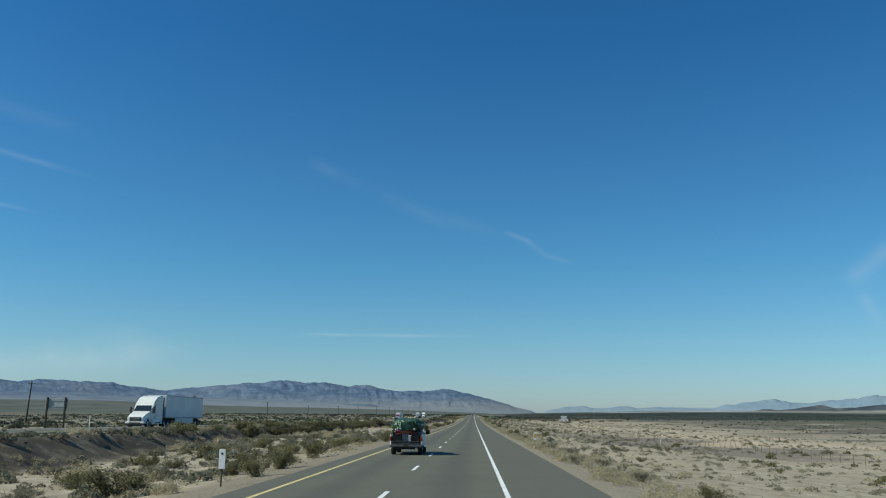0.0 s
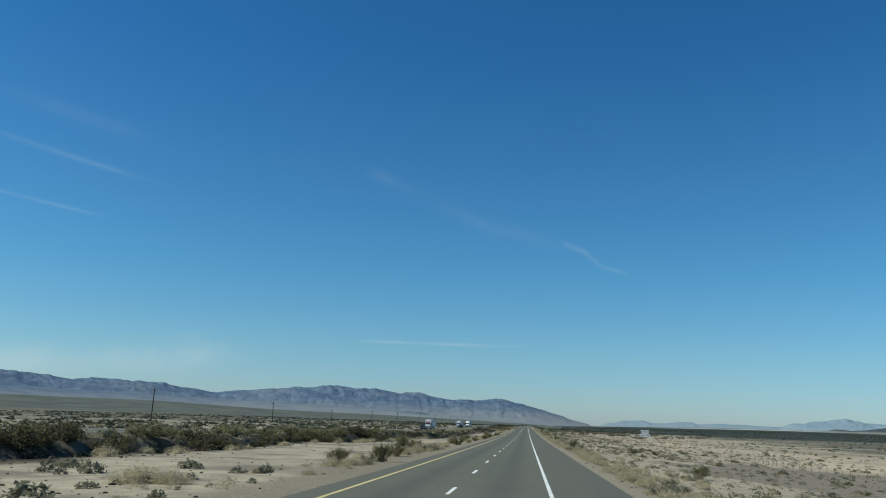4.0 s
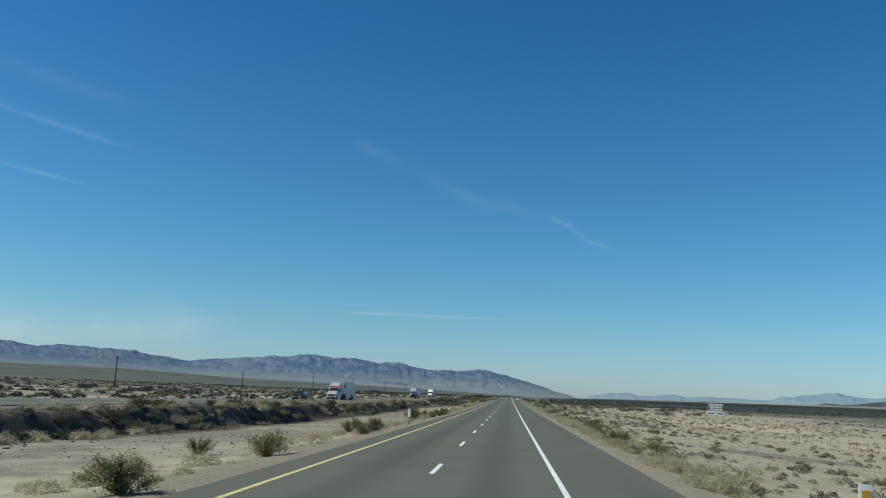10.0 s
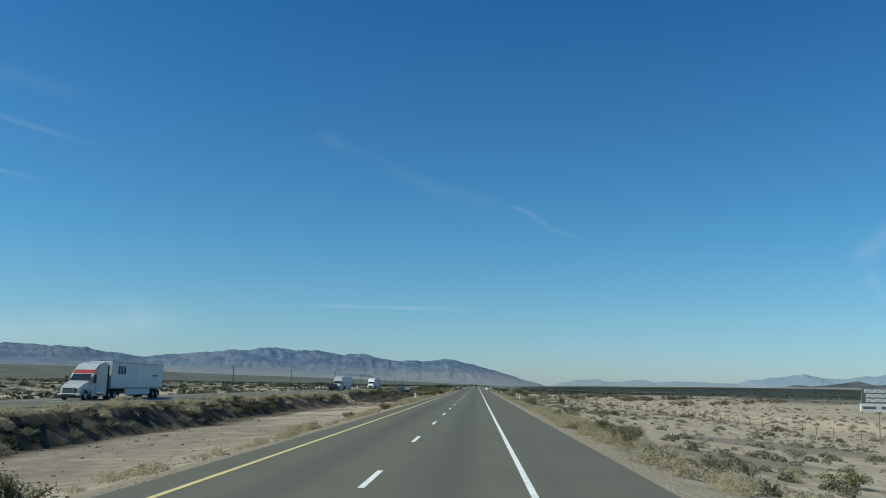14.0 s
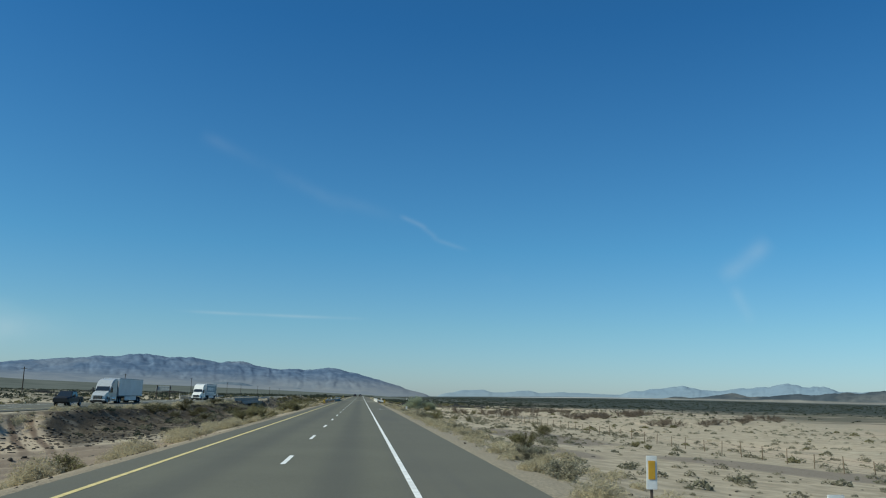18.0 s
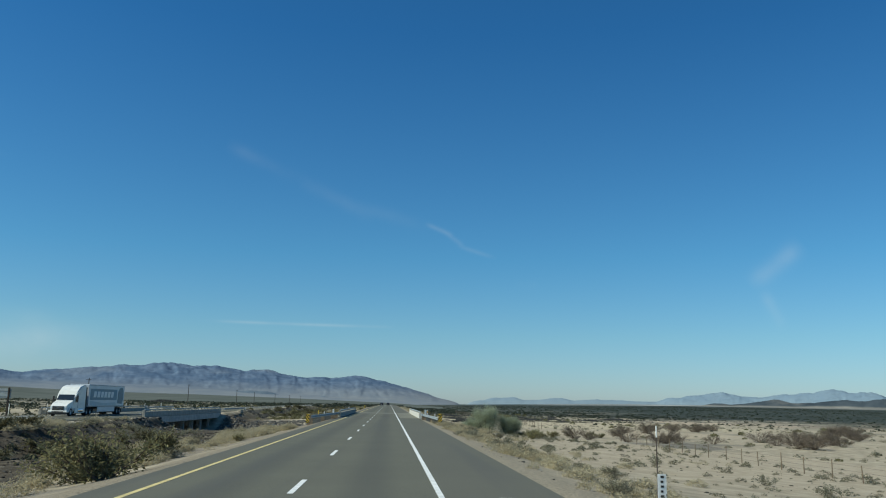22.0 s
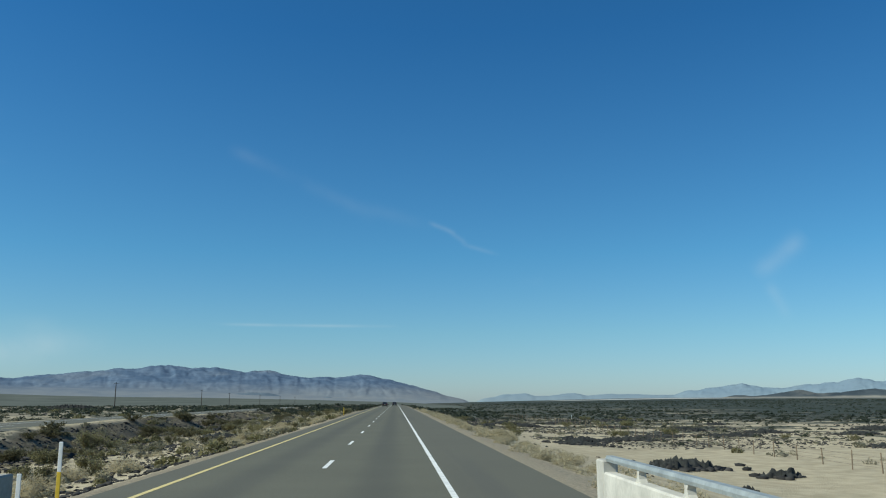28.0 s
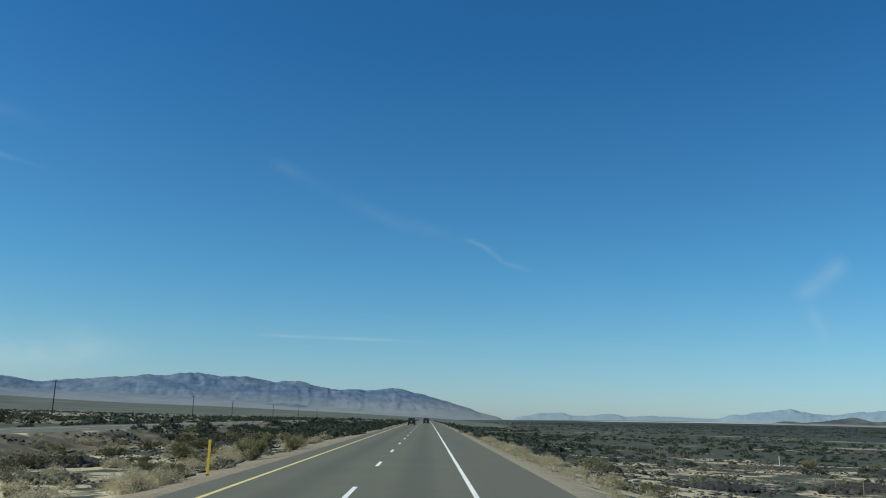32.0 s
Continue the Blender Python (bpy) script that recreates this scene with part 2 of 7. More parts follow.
    base = k.mix(k.math("MULTIPLY", k.math("MULTIPLY", bank, k.math("MULTIPLY_ADD", k.step(y, 60, 150), 0.1, 0.9)), k.math("MULTIPLY_ADD", k.step(k.noise(0.5, 5), 0.34, 0.5), 0.4, 0.56)), base, bank_shade_gravel)
    # volcanic gravel and scrub soil past the wash
    line = k.math("ADD", y, k.math("MULTIPLY", mid, 60))
    west = k.math("SUBTRACT", 1.0, k.step(x, -14, -8))
    beyond = k.math("SUBTRACT", 1.0, k.math("MAXIMUM", plain_l, k.math("MULTIPLY", bank, 0.8)))
    dark_y = k.math("MULTIPLY", k.math("MAXIMUM", k.step(line, 868, 900), k.math("MULTIPLY", west, k.step(y, 785, 815))), beyond)
    cream = k.math("MULTIPLY", k.step(k.math("MULTIPLY_ADD", mid, 24, k.math("ADD", y, -12)), 766, 794), k.math("SUBTRACT", 1.0, k.step(k.math("MULTIPLY_ADD", k.noise(0.02, 5), 110, x), 110, 165)))
    base = k.mix(k.math("MULTIPLY", cream, beyond), base, k.mix(k.step(fine, 0.3, 0.7), (0.335, 0.285, 0.195), (0.45, 0.385, 0.27)))
    lava = k.mix(k.step(grit, 0.3, 0.7), (0.018, 0.025, 0.021), (0.05, 0.062, 0.052))
    lumps = k.math("ADD", k.math("MULTIPLY", k.noise(0.22, 7, rough=0.7), 0.6), k.math("MULTIPLY", k.noise(0.07, 5, stretch=(0.5, 1.4, 1)), 0.4))
    lumps = k.math("ADD", lumps, k.math("MAXIMUM", k.math("MULTIPLY", k.math("MAXIMUM", west, k.math("MULTIPLY", k.step(x, 13, 19), 3.2)), 0.014), k.math("ADD", k.math("MULTIPLY", k.step(line, 885, 960), 0.075), k.math("MULTIPLY", k.step(line, 965, 1045), 0.1))))
    pale_bits = k.math("MULTIPLY", k.step(k.noise(0.03, 6, stretch=(0.4, 1.8, 1)), 0.61, 0.66), 0.8)
    solid = k.math("MULTIPLY", k.step(lumps, 0.545, 0.585), k.math("SUBTRACT", 1.0, pale_bits))
    base = k.mix(k.math("MULTIPLY", k.math("MULTIPLY", dark_y, 0.93), solid), base, lava)
    # pale dry lake far out
    lake = k.math("MULTIPLY", k.math("MULTIPLY", k.step(y, 3000, 3300), k.math("SUBTRACT", 1.0, k.step(y, 3700, 4000))), k.math("MULTIPLY", k.step(x, 430, 620), k.math("SUBTRACT", 1.0, k.step(x, 1000, 1180))))
    base = k.mix(k.math("MULTIPLY", k.math("MULTIPLY", k.step(x, 950, 1200), k.step(y, 2100, 2500)), 0.9), base, k.mix(k.step(big, 0.4, 0.6), (0.17, 0.165, 0.145), (0.25, 0.235, 0.20)))
    base = k.mix(lake, base, (0.44, 0.44, 0.42))
    # rust-coloured soil where the bank has washed out
    run = k.math("ADD", k.math("SUBTRACT", y, GULLY[1]), k.math("MULTIPLY", k.math("SUBTRACT", x, GULLY[0]), 2.3))
    fray = k.math("MULTIPLY", k.noise(0.8, 5), 4.0)
    chute = k.math("MULTIPLY", k.math("SUBTRACT", 1.0, k.step(k.math("ADD", k.math("ABSOLUTE", run), fray), 6.0, 9.0)), k.math("MULTIPLY", k.step(x, -33.2, -31.6), k.math("SUBTRACT", 1.0, k.step(x, -21, -17))))
    ex, ey = k.math("SUBTRACT", x, BASIN[0]), k.math("MULTIPLY", k.math("SUBTRACT", y, BASIN[1]), 0.45)
    ring = k.math("SQRT", k.math("ADD", k.math("MULTIPLY", ex, ex), k.math("MULTIPLY", ey, ey)))
    basin = k.math("SUBTRACT", 1.0, k.step(k.math("ADD", ring, fray), 11.5, 14.0))
    rust, dust = (0.15, 0.108, 0.078), (0.40, 0.325, 0.235)
    wave = k.math("ADD", k.math("SINE", k.math("ADD", k.math("MULTIPLY", run, 1.5), k.math("MULTIPLY", fray, 0.35))), k.math("MULTIPLY", fine, 0.8))
    base = k.mix(k.math("MULTIPLY", chute, 0.92), base, k.mix(k.step(wave, -0.6, 0.5), rust, dust))
    wave = k.math("ADD", k.math("SINE", k.math("ADD", k.math("MULTIPLY", ring, 3.4), k.math("MULTIPLY", fray, 0.35))), k.math("MULTIPLY", fine, 0.8))
    base = k.mix(k.math("MULTIPLY", basin, 0.85), base, k.mix(k.step(wave, -0.3, 0.9), (0.22, 0.172, 0.127), dust))
    # graded verge beside the pavement
    side = k.math("MULTIPLY", k.step(k.math("ADD", x, k.math("MULTIPLY_ADD", mid, 1.6, -0.8)), -11.9, -10.5), k.math("SUBTRACT", 1.0, k.step(x, 3.9, 5.4)))
    verge = k.mix(k.step(grit, 0.3, 0.7), (0.16, 0.135, 0.098), (0.272, 0.232, 0.172))
    verge = k.mix(k.step(x, -2, 2), verge, k.mix(k.step(grit, 0.3, 0.7), (0.20, 0.172, 0.126), (0.33, 0.285, 0.212)))
    base = k.mix(k.math("MULTIPLY", side, 0.93), base, verge)
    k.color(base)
    h = k.math("ADD", k.math("MULTIPLY", fine, 0.6), k.math("MULTIPLY", grit, 0.4))
    k.bump(h, 1.0, 0.16)
    return k.m


def asphalt_material():
    k = Mat("asphalt", 0.85, 0, 0.25)
    x, y, z = k.xyz()
    long = k.noise(0.6, 5, stretch=(1, 0.03, 1))
    fine, mid = k.noise(30, 3), k.noise(0.25, 5)
    c = k.mix(k.step(mid, 0.3, 0.7), (0.088, 0.086, 0.0635), (0.11, 0.1075, 0.079))
    c = k.mix(k.step(fine, 0.3, 0.7), c, (0.13, 0.1265, 0.0945))
    # oil-darkened lane middles
    for centre in (-1.83, -5.49):
        d = k.math("ABSOLUTE", k.math("SUBTRACT", x, centre))
        c = k.mix(k.math("MULTIPLY", k.math("SUBTRACT", 1.0, k.step(d, 0.1, 1.0)), 0.33), c, (0.05, 0.05, 0.048))
    # shoulder is a shade browner
    sh = k.math("MAXIMUM", k.step(x, 0.05, 0.2), k.math("SUBTRACT", 1.0, k.step(x, -7.6, -7.45)))
    c = k.mix(k.math("MULTIPLY", sh, 0.45), c, (0.105, 0.10, 0.08))
    c = k.mix(k.math("MULTIPLY", k.step(long, 0.52, 0.7), 0.35), c, (0.075, 0.075, 0.07))
    k.color(c)
    k.bump(fine, 0.35, 0.01)
    return k.m


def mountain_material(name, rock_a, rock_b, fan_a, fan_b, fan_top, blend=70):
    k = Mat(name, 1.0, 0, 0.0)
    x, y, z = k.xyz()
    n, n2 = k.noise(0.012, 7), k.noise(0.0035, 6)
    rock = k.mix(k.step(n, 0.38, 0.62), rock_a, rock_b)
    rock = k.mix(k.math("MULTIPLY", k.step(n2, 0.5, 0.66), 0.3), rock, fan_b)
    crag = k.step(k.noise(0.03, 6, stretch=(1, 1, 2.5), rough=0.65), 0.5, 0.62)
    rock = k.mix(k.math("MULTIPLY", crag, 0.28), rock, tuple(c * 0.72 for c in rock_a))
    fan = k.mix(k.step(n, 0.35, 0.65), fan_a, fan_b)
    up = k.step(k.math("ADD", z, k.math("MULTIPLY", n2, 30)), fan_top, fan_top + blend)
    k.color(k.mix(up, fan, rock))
    return k.m


GULLY = (-25.0, 553.0)
BASIN = (-14.0, 530.0)
SOIL = ground_material()
ASPHALT = asphalt_material()
WHITE_LINE = plain("white_road_paint", (0.72, 0.72, 0.69), 0.7, var=0.25, scale=3)
YELLOW_LINE = plain("yellow_road_paint", (0.62, 0.50, 0.22), 0.7, var=0.22, scale=3)
CONCRETE = plain("concrete", (0.42, 0.40, 0.36), 0.9, var=0.3, scale=1.2, bump=0.3)
WHITE_CONCRETE = plain("pale_concrete", (0.50, 0.48, 0.43), 0.85, var=0.22, scale=1.2, bump=0.2)
GALV = plain("galvanised_steel", (0.33, 0.36, 0.36), 0.55, 0.3, var=0.25, scale=2)
TIMBER = plain("weathered_timber", (0.20, 0.15, 0.10), 0.9, var=0.45, scale=4, bump=0.3)
POLE_WOOD = plain("dark_pole_wood", (0.045, 0.036, 0.03), 0.9, var=0.4, scale=2, bump=0.3)
DARK_STEEL = plain("rusty_dark_steel", (0.11, 0.085, 0.07), 0.75, 0.3, var=0.4, scale=5)
WHITE_PLASTIC = plain("white_plastic", (0.78, 0.78, 0.75), 0.5, var=0.12)
AMBER = plain("amber_reflector", (0.60, 0.34, 0.04), 0.45, var=0.12)
BLACK = plain("black_paint", (0.02, 0.02, 0.02), 0.5, var=0.3)
SIGN_WHITE = plain("sign_white", (0.72, 0.73, 0.71), 0.55, var=0.12, scale=1.5)

# ---- mesh helpers ----


def link_mesh(name, verts, faces, material, parent=None, label=""):
    me = bpy.data.meshes.new(name)
    me.from_pydata(verts, [], faces)
    me.materials.append(material)
    me.update()
    ob = new(name, me)
    if parent:
        ob.parent = parent
    if label:
        ob["label"] = label
    return ob


def part(name, bm, material, parent=None, label="", smooth=False):
    me = bpy.data.meshes.new(name)
    bmesh.ops.recalc_face_normals(bm, faces=bm.faces)
    bm.to_mesh(me)
    bm.free()
    me.materials.append(material)
    if smooth:
        me.polygons.foreach_set("use_smooth", [True] * len(me.polygons))
    ob = new(name, me)
    if parent:
        ob.parent = parent
    if label:
        ob["label"] = label
    return ob


def again(ob, loc, parent=None, rot=(0, 0, 0), scale=(1, 1, 1), name=None):
    """Another object on the mesh of ob."""
    o = new(name or ob.name.split(".")[0], ob.data)
    o.location, o.rotation_euler, o.scale = loc, rot, scale
    o.parent = parent if parent else ob.parent
    return o


def empty(name, loc=(0, 0, 0), rz=0.0):
    o = new(name)
    o.location, o.rotation_euler = loc, (0, 0, rz)
    return o


def add_box(bm, lo, hi, bevel=0.0, mat=None):
    """A box between two corners, bevelled; mat moves it."""
    r = bmesh.ops.create_cube(bm, size=1.0)
    s = [hi[i] - lo[i] for i in range(3)]
    c = [(hi[i] + lo[i]) / 2 for i in range(3)]
    bmesh.ops.scale(bm, vec=s, verts=r["verts"])
    bmesh.ops.translate(bm, vec=c, verts=r["verts"])
    vs = r["verts"]
    if bevel:
        es = list({e for v in vs for e in v.link_edges})
        b = bmesh.ops.bevel(bm, geom=es, offset=bevel, segments=1, affect="EDGES")
        vs = list({v for f in b["faces"] for v in f.verts} | {v for v in vs if v.is_valid})
    if mat is not None:
        bmesh.ops.transform(bm, matrix=mat, verts=vs)
    return vs


def box(lo, hi, bevel=0.0):
    bm = bmesh.new()
    add_box(bm, lo, hi, bevel)
    return bm


def add_cyl(bm, p, q, r0, r1=None, seg=8):
    """A capped tapered rod from p to q."""
    p, q = Vector(p), Vector(q)
    r1 = r0 if r1 is None else r1
    d = q - p
    m = Matrix.Translation((p + q) / 2) @ d.to_track_quat("Z", "Y").to_matrix().to_4x4()
    return bmesh.ops.create_cone(bm, cap_ends=True, segments=seg, radius1=r0, radius2=r1, depth=d.length, matrix=m)["verts"]


def cyl(p, q, r0, r1=None, seg=8):
    bm = bmesh.new()
    add_cyl(bm, p, q, r0, r1, seg)
    return bm


def extrude_profile(bm, pts, axis_from, axis_to, axis="x"):
    """A closed outline pulled along one axis. pts are the two other coordinates."""
    def at(s, p):
        return {"x": (s, p[0], p[1]), "y": (p[0], s, p[1]), "z": (p[0], p[1], s)}[axis]
    a = [bm.verts.new(at(axis_from, p)) for p in pts]
    b = [bm.verts.new(at(axis_to, p)) for p in pts]
    n = len(pts)
    for i in range(n):
        bm.faces.new((a[i], a[(i + 1) % n], b[(i + 1) % n], b[i]))
    bm.faces.new(a[::-1])
    bm.faces.new(b)
    return a + b


# ---- lie of the land ----
WASH = (722.0, 762.0)


def value_noise(x, y, seed):
    """Smooth noise from 0 to 1 on arrays."""
    def h(i, j):
        n = np.sin(i * 127.1 + j * 311.7 + seed * 74.7) * 43758.5453
        return n - np.floor(n)
    i, j = np.floor(x), np.floor(y)
    u, v = x - i, y - j
    u, v = u * u * (3 - 2 * u), v * v * (3 - 2 * v)
    return (h(i, j) * (1 - u) + h(i + 1, j) * u) * (1 - v) + (h(i, j + 1) * (1 - u) + h(i + 1, j + 1) * u) * v


def fractal(x, y, seed, octaves=4):
    s, a, t = 0.0, 1.0, 0.0
    for o in range(octaves):
        s = s + a * value_noise(x * 2 ** o, y * 2 ** o, seed + o)
        t += a
        a *= 0.5
    return s / t


def smooth(v, lo, hi):
    t = np.clip((v - lo) / (hi - lo), 0, 1)
    return t * t * (3 - 2 * t)


def opp_z(y):
    """Level of the opposite carriageway."""
    return np.interp(y, [-200, 130, 300, 450, 640, 2000], [0.95, 0.95, 0.5, -0.1, -0.3, -0.3])


# the road dips gently towards the wash and climbs out of it: slope in degrees along y
SLOPE_Y = (-240, 0, 110, 250, 370, 480, 700, 850, 1000, 1300)
SLOPE = (-0.36, -0.36, -0.33, -0.18, 0.05, 0.17, 0.18, 0.24, 0.22, 0.0)
RISE_Y = np.arange(-300.0, 1400.0, 1.0)
RISE_Z = np.cumsum(np.tan(np.radians(np.interp(RISE_Y, SLOPE_Y, SLOPE))))
RISE_Z = RISE_Z - np.interp(0.0, RISE_Y, RISE_Z)


def rise(y):
    """How far the road, and all that lies along it, stands above its level at the start."""
    return np.interp(y, RISE_Y, RISE_Z)


def land(x, y):
    """Height of the bare ground above the level of the road."""
    x, y = np.asarray(x, float), np.asarray(y, float)
    wob = (fractal(x / 9, y / 14, 3) - 0.5)
    oz = opp_z(y)
    # right of the road
    right = np.interp(x, [3.0, 4.2, 6, 9, 13, 22, 35, 50, 90, 220], [-0.06, -0.12, -0.45, -0.95, -1.35, -2.0, -2.9, -3.7, -4.2, -4.2])
    end = smooth(y, 690, 740)
    right = right * (1 - end) + end * np.interp(x, [3.0, 4.2, 6, 9, 13, 22, 50, 220], [-0.06, -0.14, -0.6, -1.3, -2.0, -2.6, -2.8, -2.8])
    # left: median floor, bank, the other carriageway, plain
    base = np.interp(y, [-200, 55, 85, 205, 265, 310, 350, 430, 850, 920], [-0.95, -0.85, -0.25, -0.2, -0.8, -0.95, -1.6, -2.0, -2.0, -1.1])
    bank0 = np.interp(y, [0, 50, 90, 420, 480, 560, 610, 682, 708], [-25.2, -25.6, -28.4, -28.2, -27.8, -26.8, -20.8, -20.8, -28.6]) + 2.0 * (fractal(y / 25, y * 0 + 2, 11) - 0.5) * 2
    t = np.clip((bank0 - x) / np.interp(y, [0, 50, 90, 370, 420, 480, 560, 610, 682, 708], [5.6, 5.2, 1.7, 1.9, 2.9, 2.7, 3.2, 10.0, 10.3, 4.2]), 0, 1)
    floor = np.interp(-x, [8.3, 8.9, 10.5, 13, 17, 26], [0.03, 0.05, 0.26, 0.55, 0.82, 1.0])
    left = base * floor
    left = left + (oz + np.interp(y, [770, 790], [-0.14, 0.3]) - left) * t ** np.interp(y, [50, 90, 540, 590, 700, 770], [1.3, 0.9, 0.9, 2.6, 2.4, 1.0])
    past = np.interp(-x, [48, 58, 120], [0, -0.7, -0.7])
    left = np.where(x < -48, oz - 0.05 + past, left)
    z = np.where(x > 0, right, left)
    on_road = (x > -8.4) & (x < 3.1)
    on_opp = (x < -33.5) & (x > -48.5)
    z = np.where(on_road, -0.07, z)
    z = np.where(on_opp, oz - 0.07, z)
    rough = smooth(np.abs(x + 2.6), 6.5, 12) * np.where(on_opp, 0, 1)
    z = z + rough * wob * np.where(x > 0, 0.3 + 0.5 * smooth(x, 60, 160), 0.5 + 0.5 * smooth(np.abs(x), 30, 120))
    # gullies down the face of the bank
    face = np.where((t > 0.02) & (t < 0.98), 1.0, 0.0)
    z = z + face * 0.5 * (fractal(x / 2.2, y / 3.1, 61, 3) - 0.5) - face * 0.85 * np.abs(fractal(y / 2.6, x / 9, 21, 3) - 0.5) * 2
    # a gully washed out of the bank
    run = y - GULLY[1] + (x - GULLY[0]) * 2.3
    cut = np.exp(-(run / 5.0) ** 2) * smooth(x, -33.4, -30.5) * (1 - smooth(x, -20, -16))
    z = z - cut * (1 + 0.3 * np.sin(run * 1.5)) * np.clip(z + 1.9, 0, 2.2) * 0.8
    ring = np.hypot(x - BASIN[0], (y - BASIN[1]) * 0.45)
    bowl = (1 - smooth(ring, 9.5, 11.5)) * (1 - smooth(x, -13.5, -11.5))
    z = z - bowl * (0.22 + 0.13 * np.sin(ring * 3.4))
    # the dry wash
    depth = smooth(y, WASH[0] - 7, WASH[0] + 4) * (1 - smooth(y, WASH[1] - 5, WASH[1] + 7))
    # west end filled in past the opposite bridge, added to keep sun out below
    depth = depth * (1 - 0.75 * smooth(x, 15, 45)) * (1 - 0.8 * smooth(-x, 46, 52))
    z = z - depth * np.clip(2.9 + z + 0.4, 0, 3.3)
    # the plain rises gently with distance
    far = np.maximum(np.hypot(x, y - 433) - 650, 0)
    z = z + (far * 0.0066 * smooth(x / (np.abs(y - 433) + 300), -0.05, 0.3) + 0.0011 * far) * smooth(np.abs(x + 20), 38, 150)
    return z


def axis_lines(stops):
    out = [stops[0][0]]
    for (a, _), (b, step) in zip(stops, stops[1:]):
        n = max(1, round((b - a) / step))
        out += [a + (b - a) * (i + 1) / n for i in range(n)]
    return np.array(out)


def build_ground():
    xs = axis_lines([(-4900, 0), (-1500, 170), (-500, 50), (-160, 9), (-60, 2.5), (-34, 0.9), (-14, 0.55), (-9, 0.9), (3, 3.0),
                     (16, 0.65), (40, 1.5), (110, 4), (300, 12), (800, 50), (1800, 125), (4900, 240)])
    ys = axis_lines([(-250, 0), (-20, 14), (20, 2), (505, 1.15), (565, 0.6), (960, 1.15), (1200, 5), (1900, 25), (3000, 80), (5300, 200)])
    gx, gy = np.meshgrid(xs, ys)
    gz = land(gx, gy)
    ny, nx = gx.shape
    co = np.stack([gx, gy, gz], -1).reshape(-1, 3)
    i = np.arange(nx * ny).reshape(ny, nx)
    q = np.stack([i[:-1, :-1], i[:-1, 1:], i[1:, 1:], i[1:, :-1]], -1).reshape(-1, 4)
    me = bpy.data.meshes.new("ground")
    me.vertices.add(len(co))
    me.vertices.foreach_set("co", co.ravel())
    me.loops.add(q.size)
    me.loops.foreach_set("vertex_index", q.ravel())
    me.polygons.add(len(q))
    me.polygons.foreach_set("loop_start", np.arange(len(q)) * 4)
    me.update(calc_edges=True)
    me.polygons.foreach_set("use_smooth", [True] * len(q))
    me.materials.append(SOIL)
    return tagged(new("ground", me), "dry sandy desert ground with gravel patches and gullies", "ground", kind="structure")


ground = build_ground()


def strip(name, x0, x1, y0, y1, z, material, parent=None, thick=0.1, step=20.0, zfun=None):
    """A long slab that follows zfun."""
    n = max(1, int((y1 - y0) / step))
    v, f = [], []
    for i in range(n + 1):
        y = y0 + (y1 - y0) * i / n
        b = float(zfun(y)) if zfun else 0.0
        v += [(x0, y, b + z), (x1, y, b + z), (x1, y, b + z - thick), (x0, y, b + z - thick)]
    for i in range(n):
        a = 4 * i
        for k in range(4):
            f.append((a + k, a + (k + 1) % 4, a + 4 + (k + 1) % 4, a + 4 + k))
    f += [(3, 2, 1, 0), (4 * n, 4 * n + 1, 4 * n + 2, 4 * n + 3)]
    f = [tuple(reversed(q)) for q in f]
    return link_mesh(name, v, f, material, parent)


def build_roads():
    road = tagged(strip("road", -8.4, 3.05, -240, 4800, 0.0, ASPHALT, thick=0.12, step=10), "grey asphalt carriageway with two lanes and paved shoulders", "road", kind="structure")
    other = tagged(strip("road_opposite", -47.8, -34.6, -240, 4800, 0.0, ASPHALT, thick=0.12, step=10, zfun=opp_z), "opposite asphalt carriageway beyond the median", "road", kind="structure")
    for name, x0, x1, m, lab in (("edge_line", -0.075, 0.075, WHITE_LINE, "solid white edge line"), ("median_line", -7.40, -7.25, YELLOW_LINE, "solid yellow edge line")):
        strip(name, x0, x1, -200, 1900, 0.006, m, road, 0.004, 10)["label"] = lab
    strip("edge_line", -44.8, -44.65, -200, 1900, 0.006, WHITE_LINE, other, 0.004, 10, opp_z)["label"] = "solid white edge line"
    strip("median_line", -37.35, -37.2, -200, 1900, 0.006, YELLOW_LINE, other, 0.004, 10, opp_z)["label"] = "solid yellow edge line"
    dash = None
    for i in range(-3, 120):
        y = 7.06 + 14.63 * i + (7.3 if i > 50 else 0)
        y += float(np.interp(y, [30, 100, 200, 270, 357, 490, 576, 650, 708, 788, 834, 891], [4.4, 3.4, 1.3, -0.8, -1.3, -1.1, -1.3, -0.4, -0.9, -0.8, 0.0, -0.6]))
        if dash is None:
            dash = part("lane_dash", box((-0.075, -1.83, 0.002), (0.075, 1.83, 0.006)), WHITE_LINE, road, "white broken lane line")
            dash.location = (-3.66, y, 0)
        else:
            again(dash, (-3.66, y, 0), road)
            if 0 <= i < 75:
                again(dash, (-41, y, float(opp_z(y)) + 0.002), other)
    return road, other


road, road_opposite = build_roads()


def bumps(a, peaks, rough=0.1):
    """Skyline height in degrees over azimuth a: a smooth line over summits and saddles, roughened."""
    c, h = [p[0] for p in peaks], [p[1] for p in peaks]
    line = sum(np.interp(a + d, c, h) for d in (-0.2, 0, 0.2)) / 3
    return line + line * rough * (fractal(a * 2.6, a * 0 + 3, 5, 5) - 0.5)


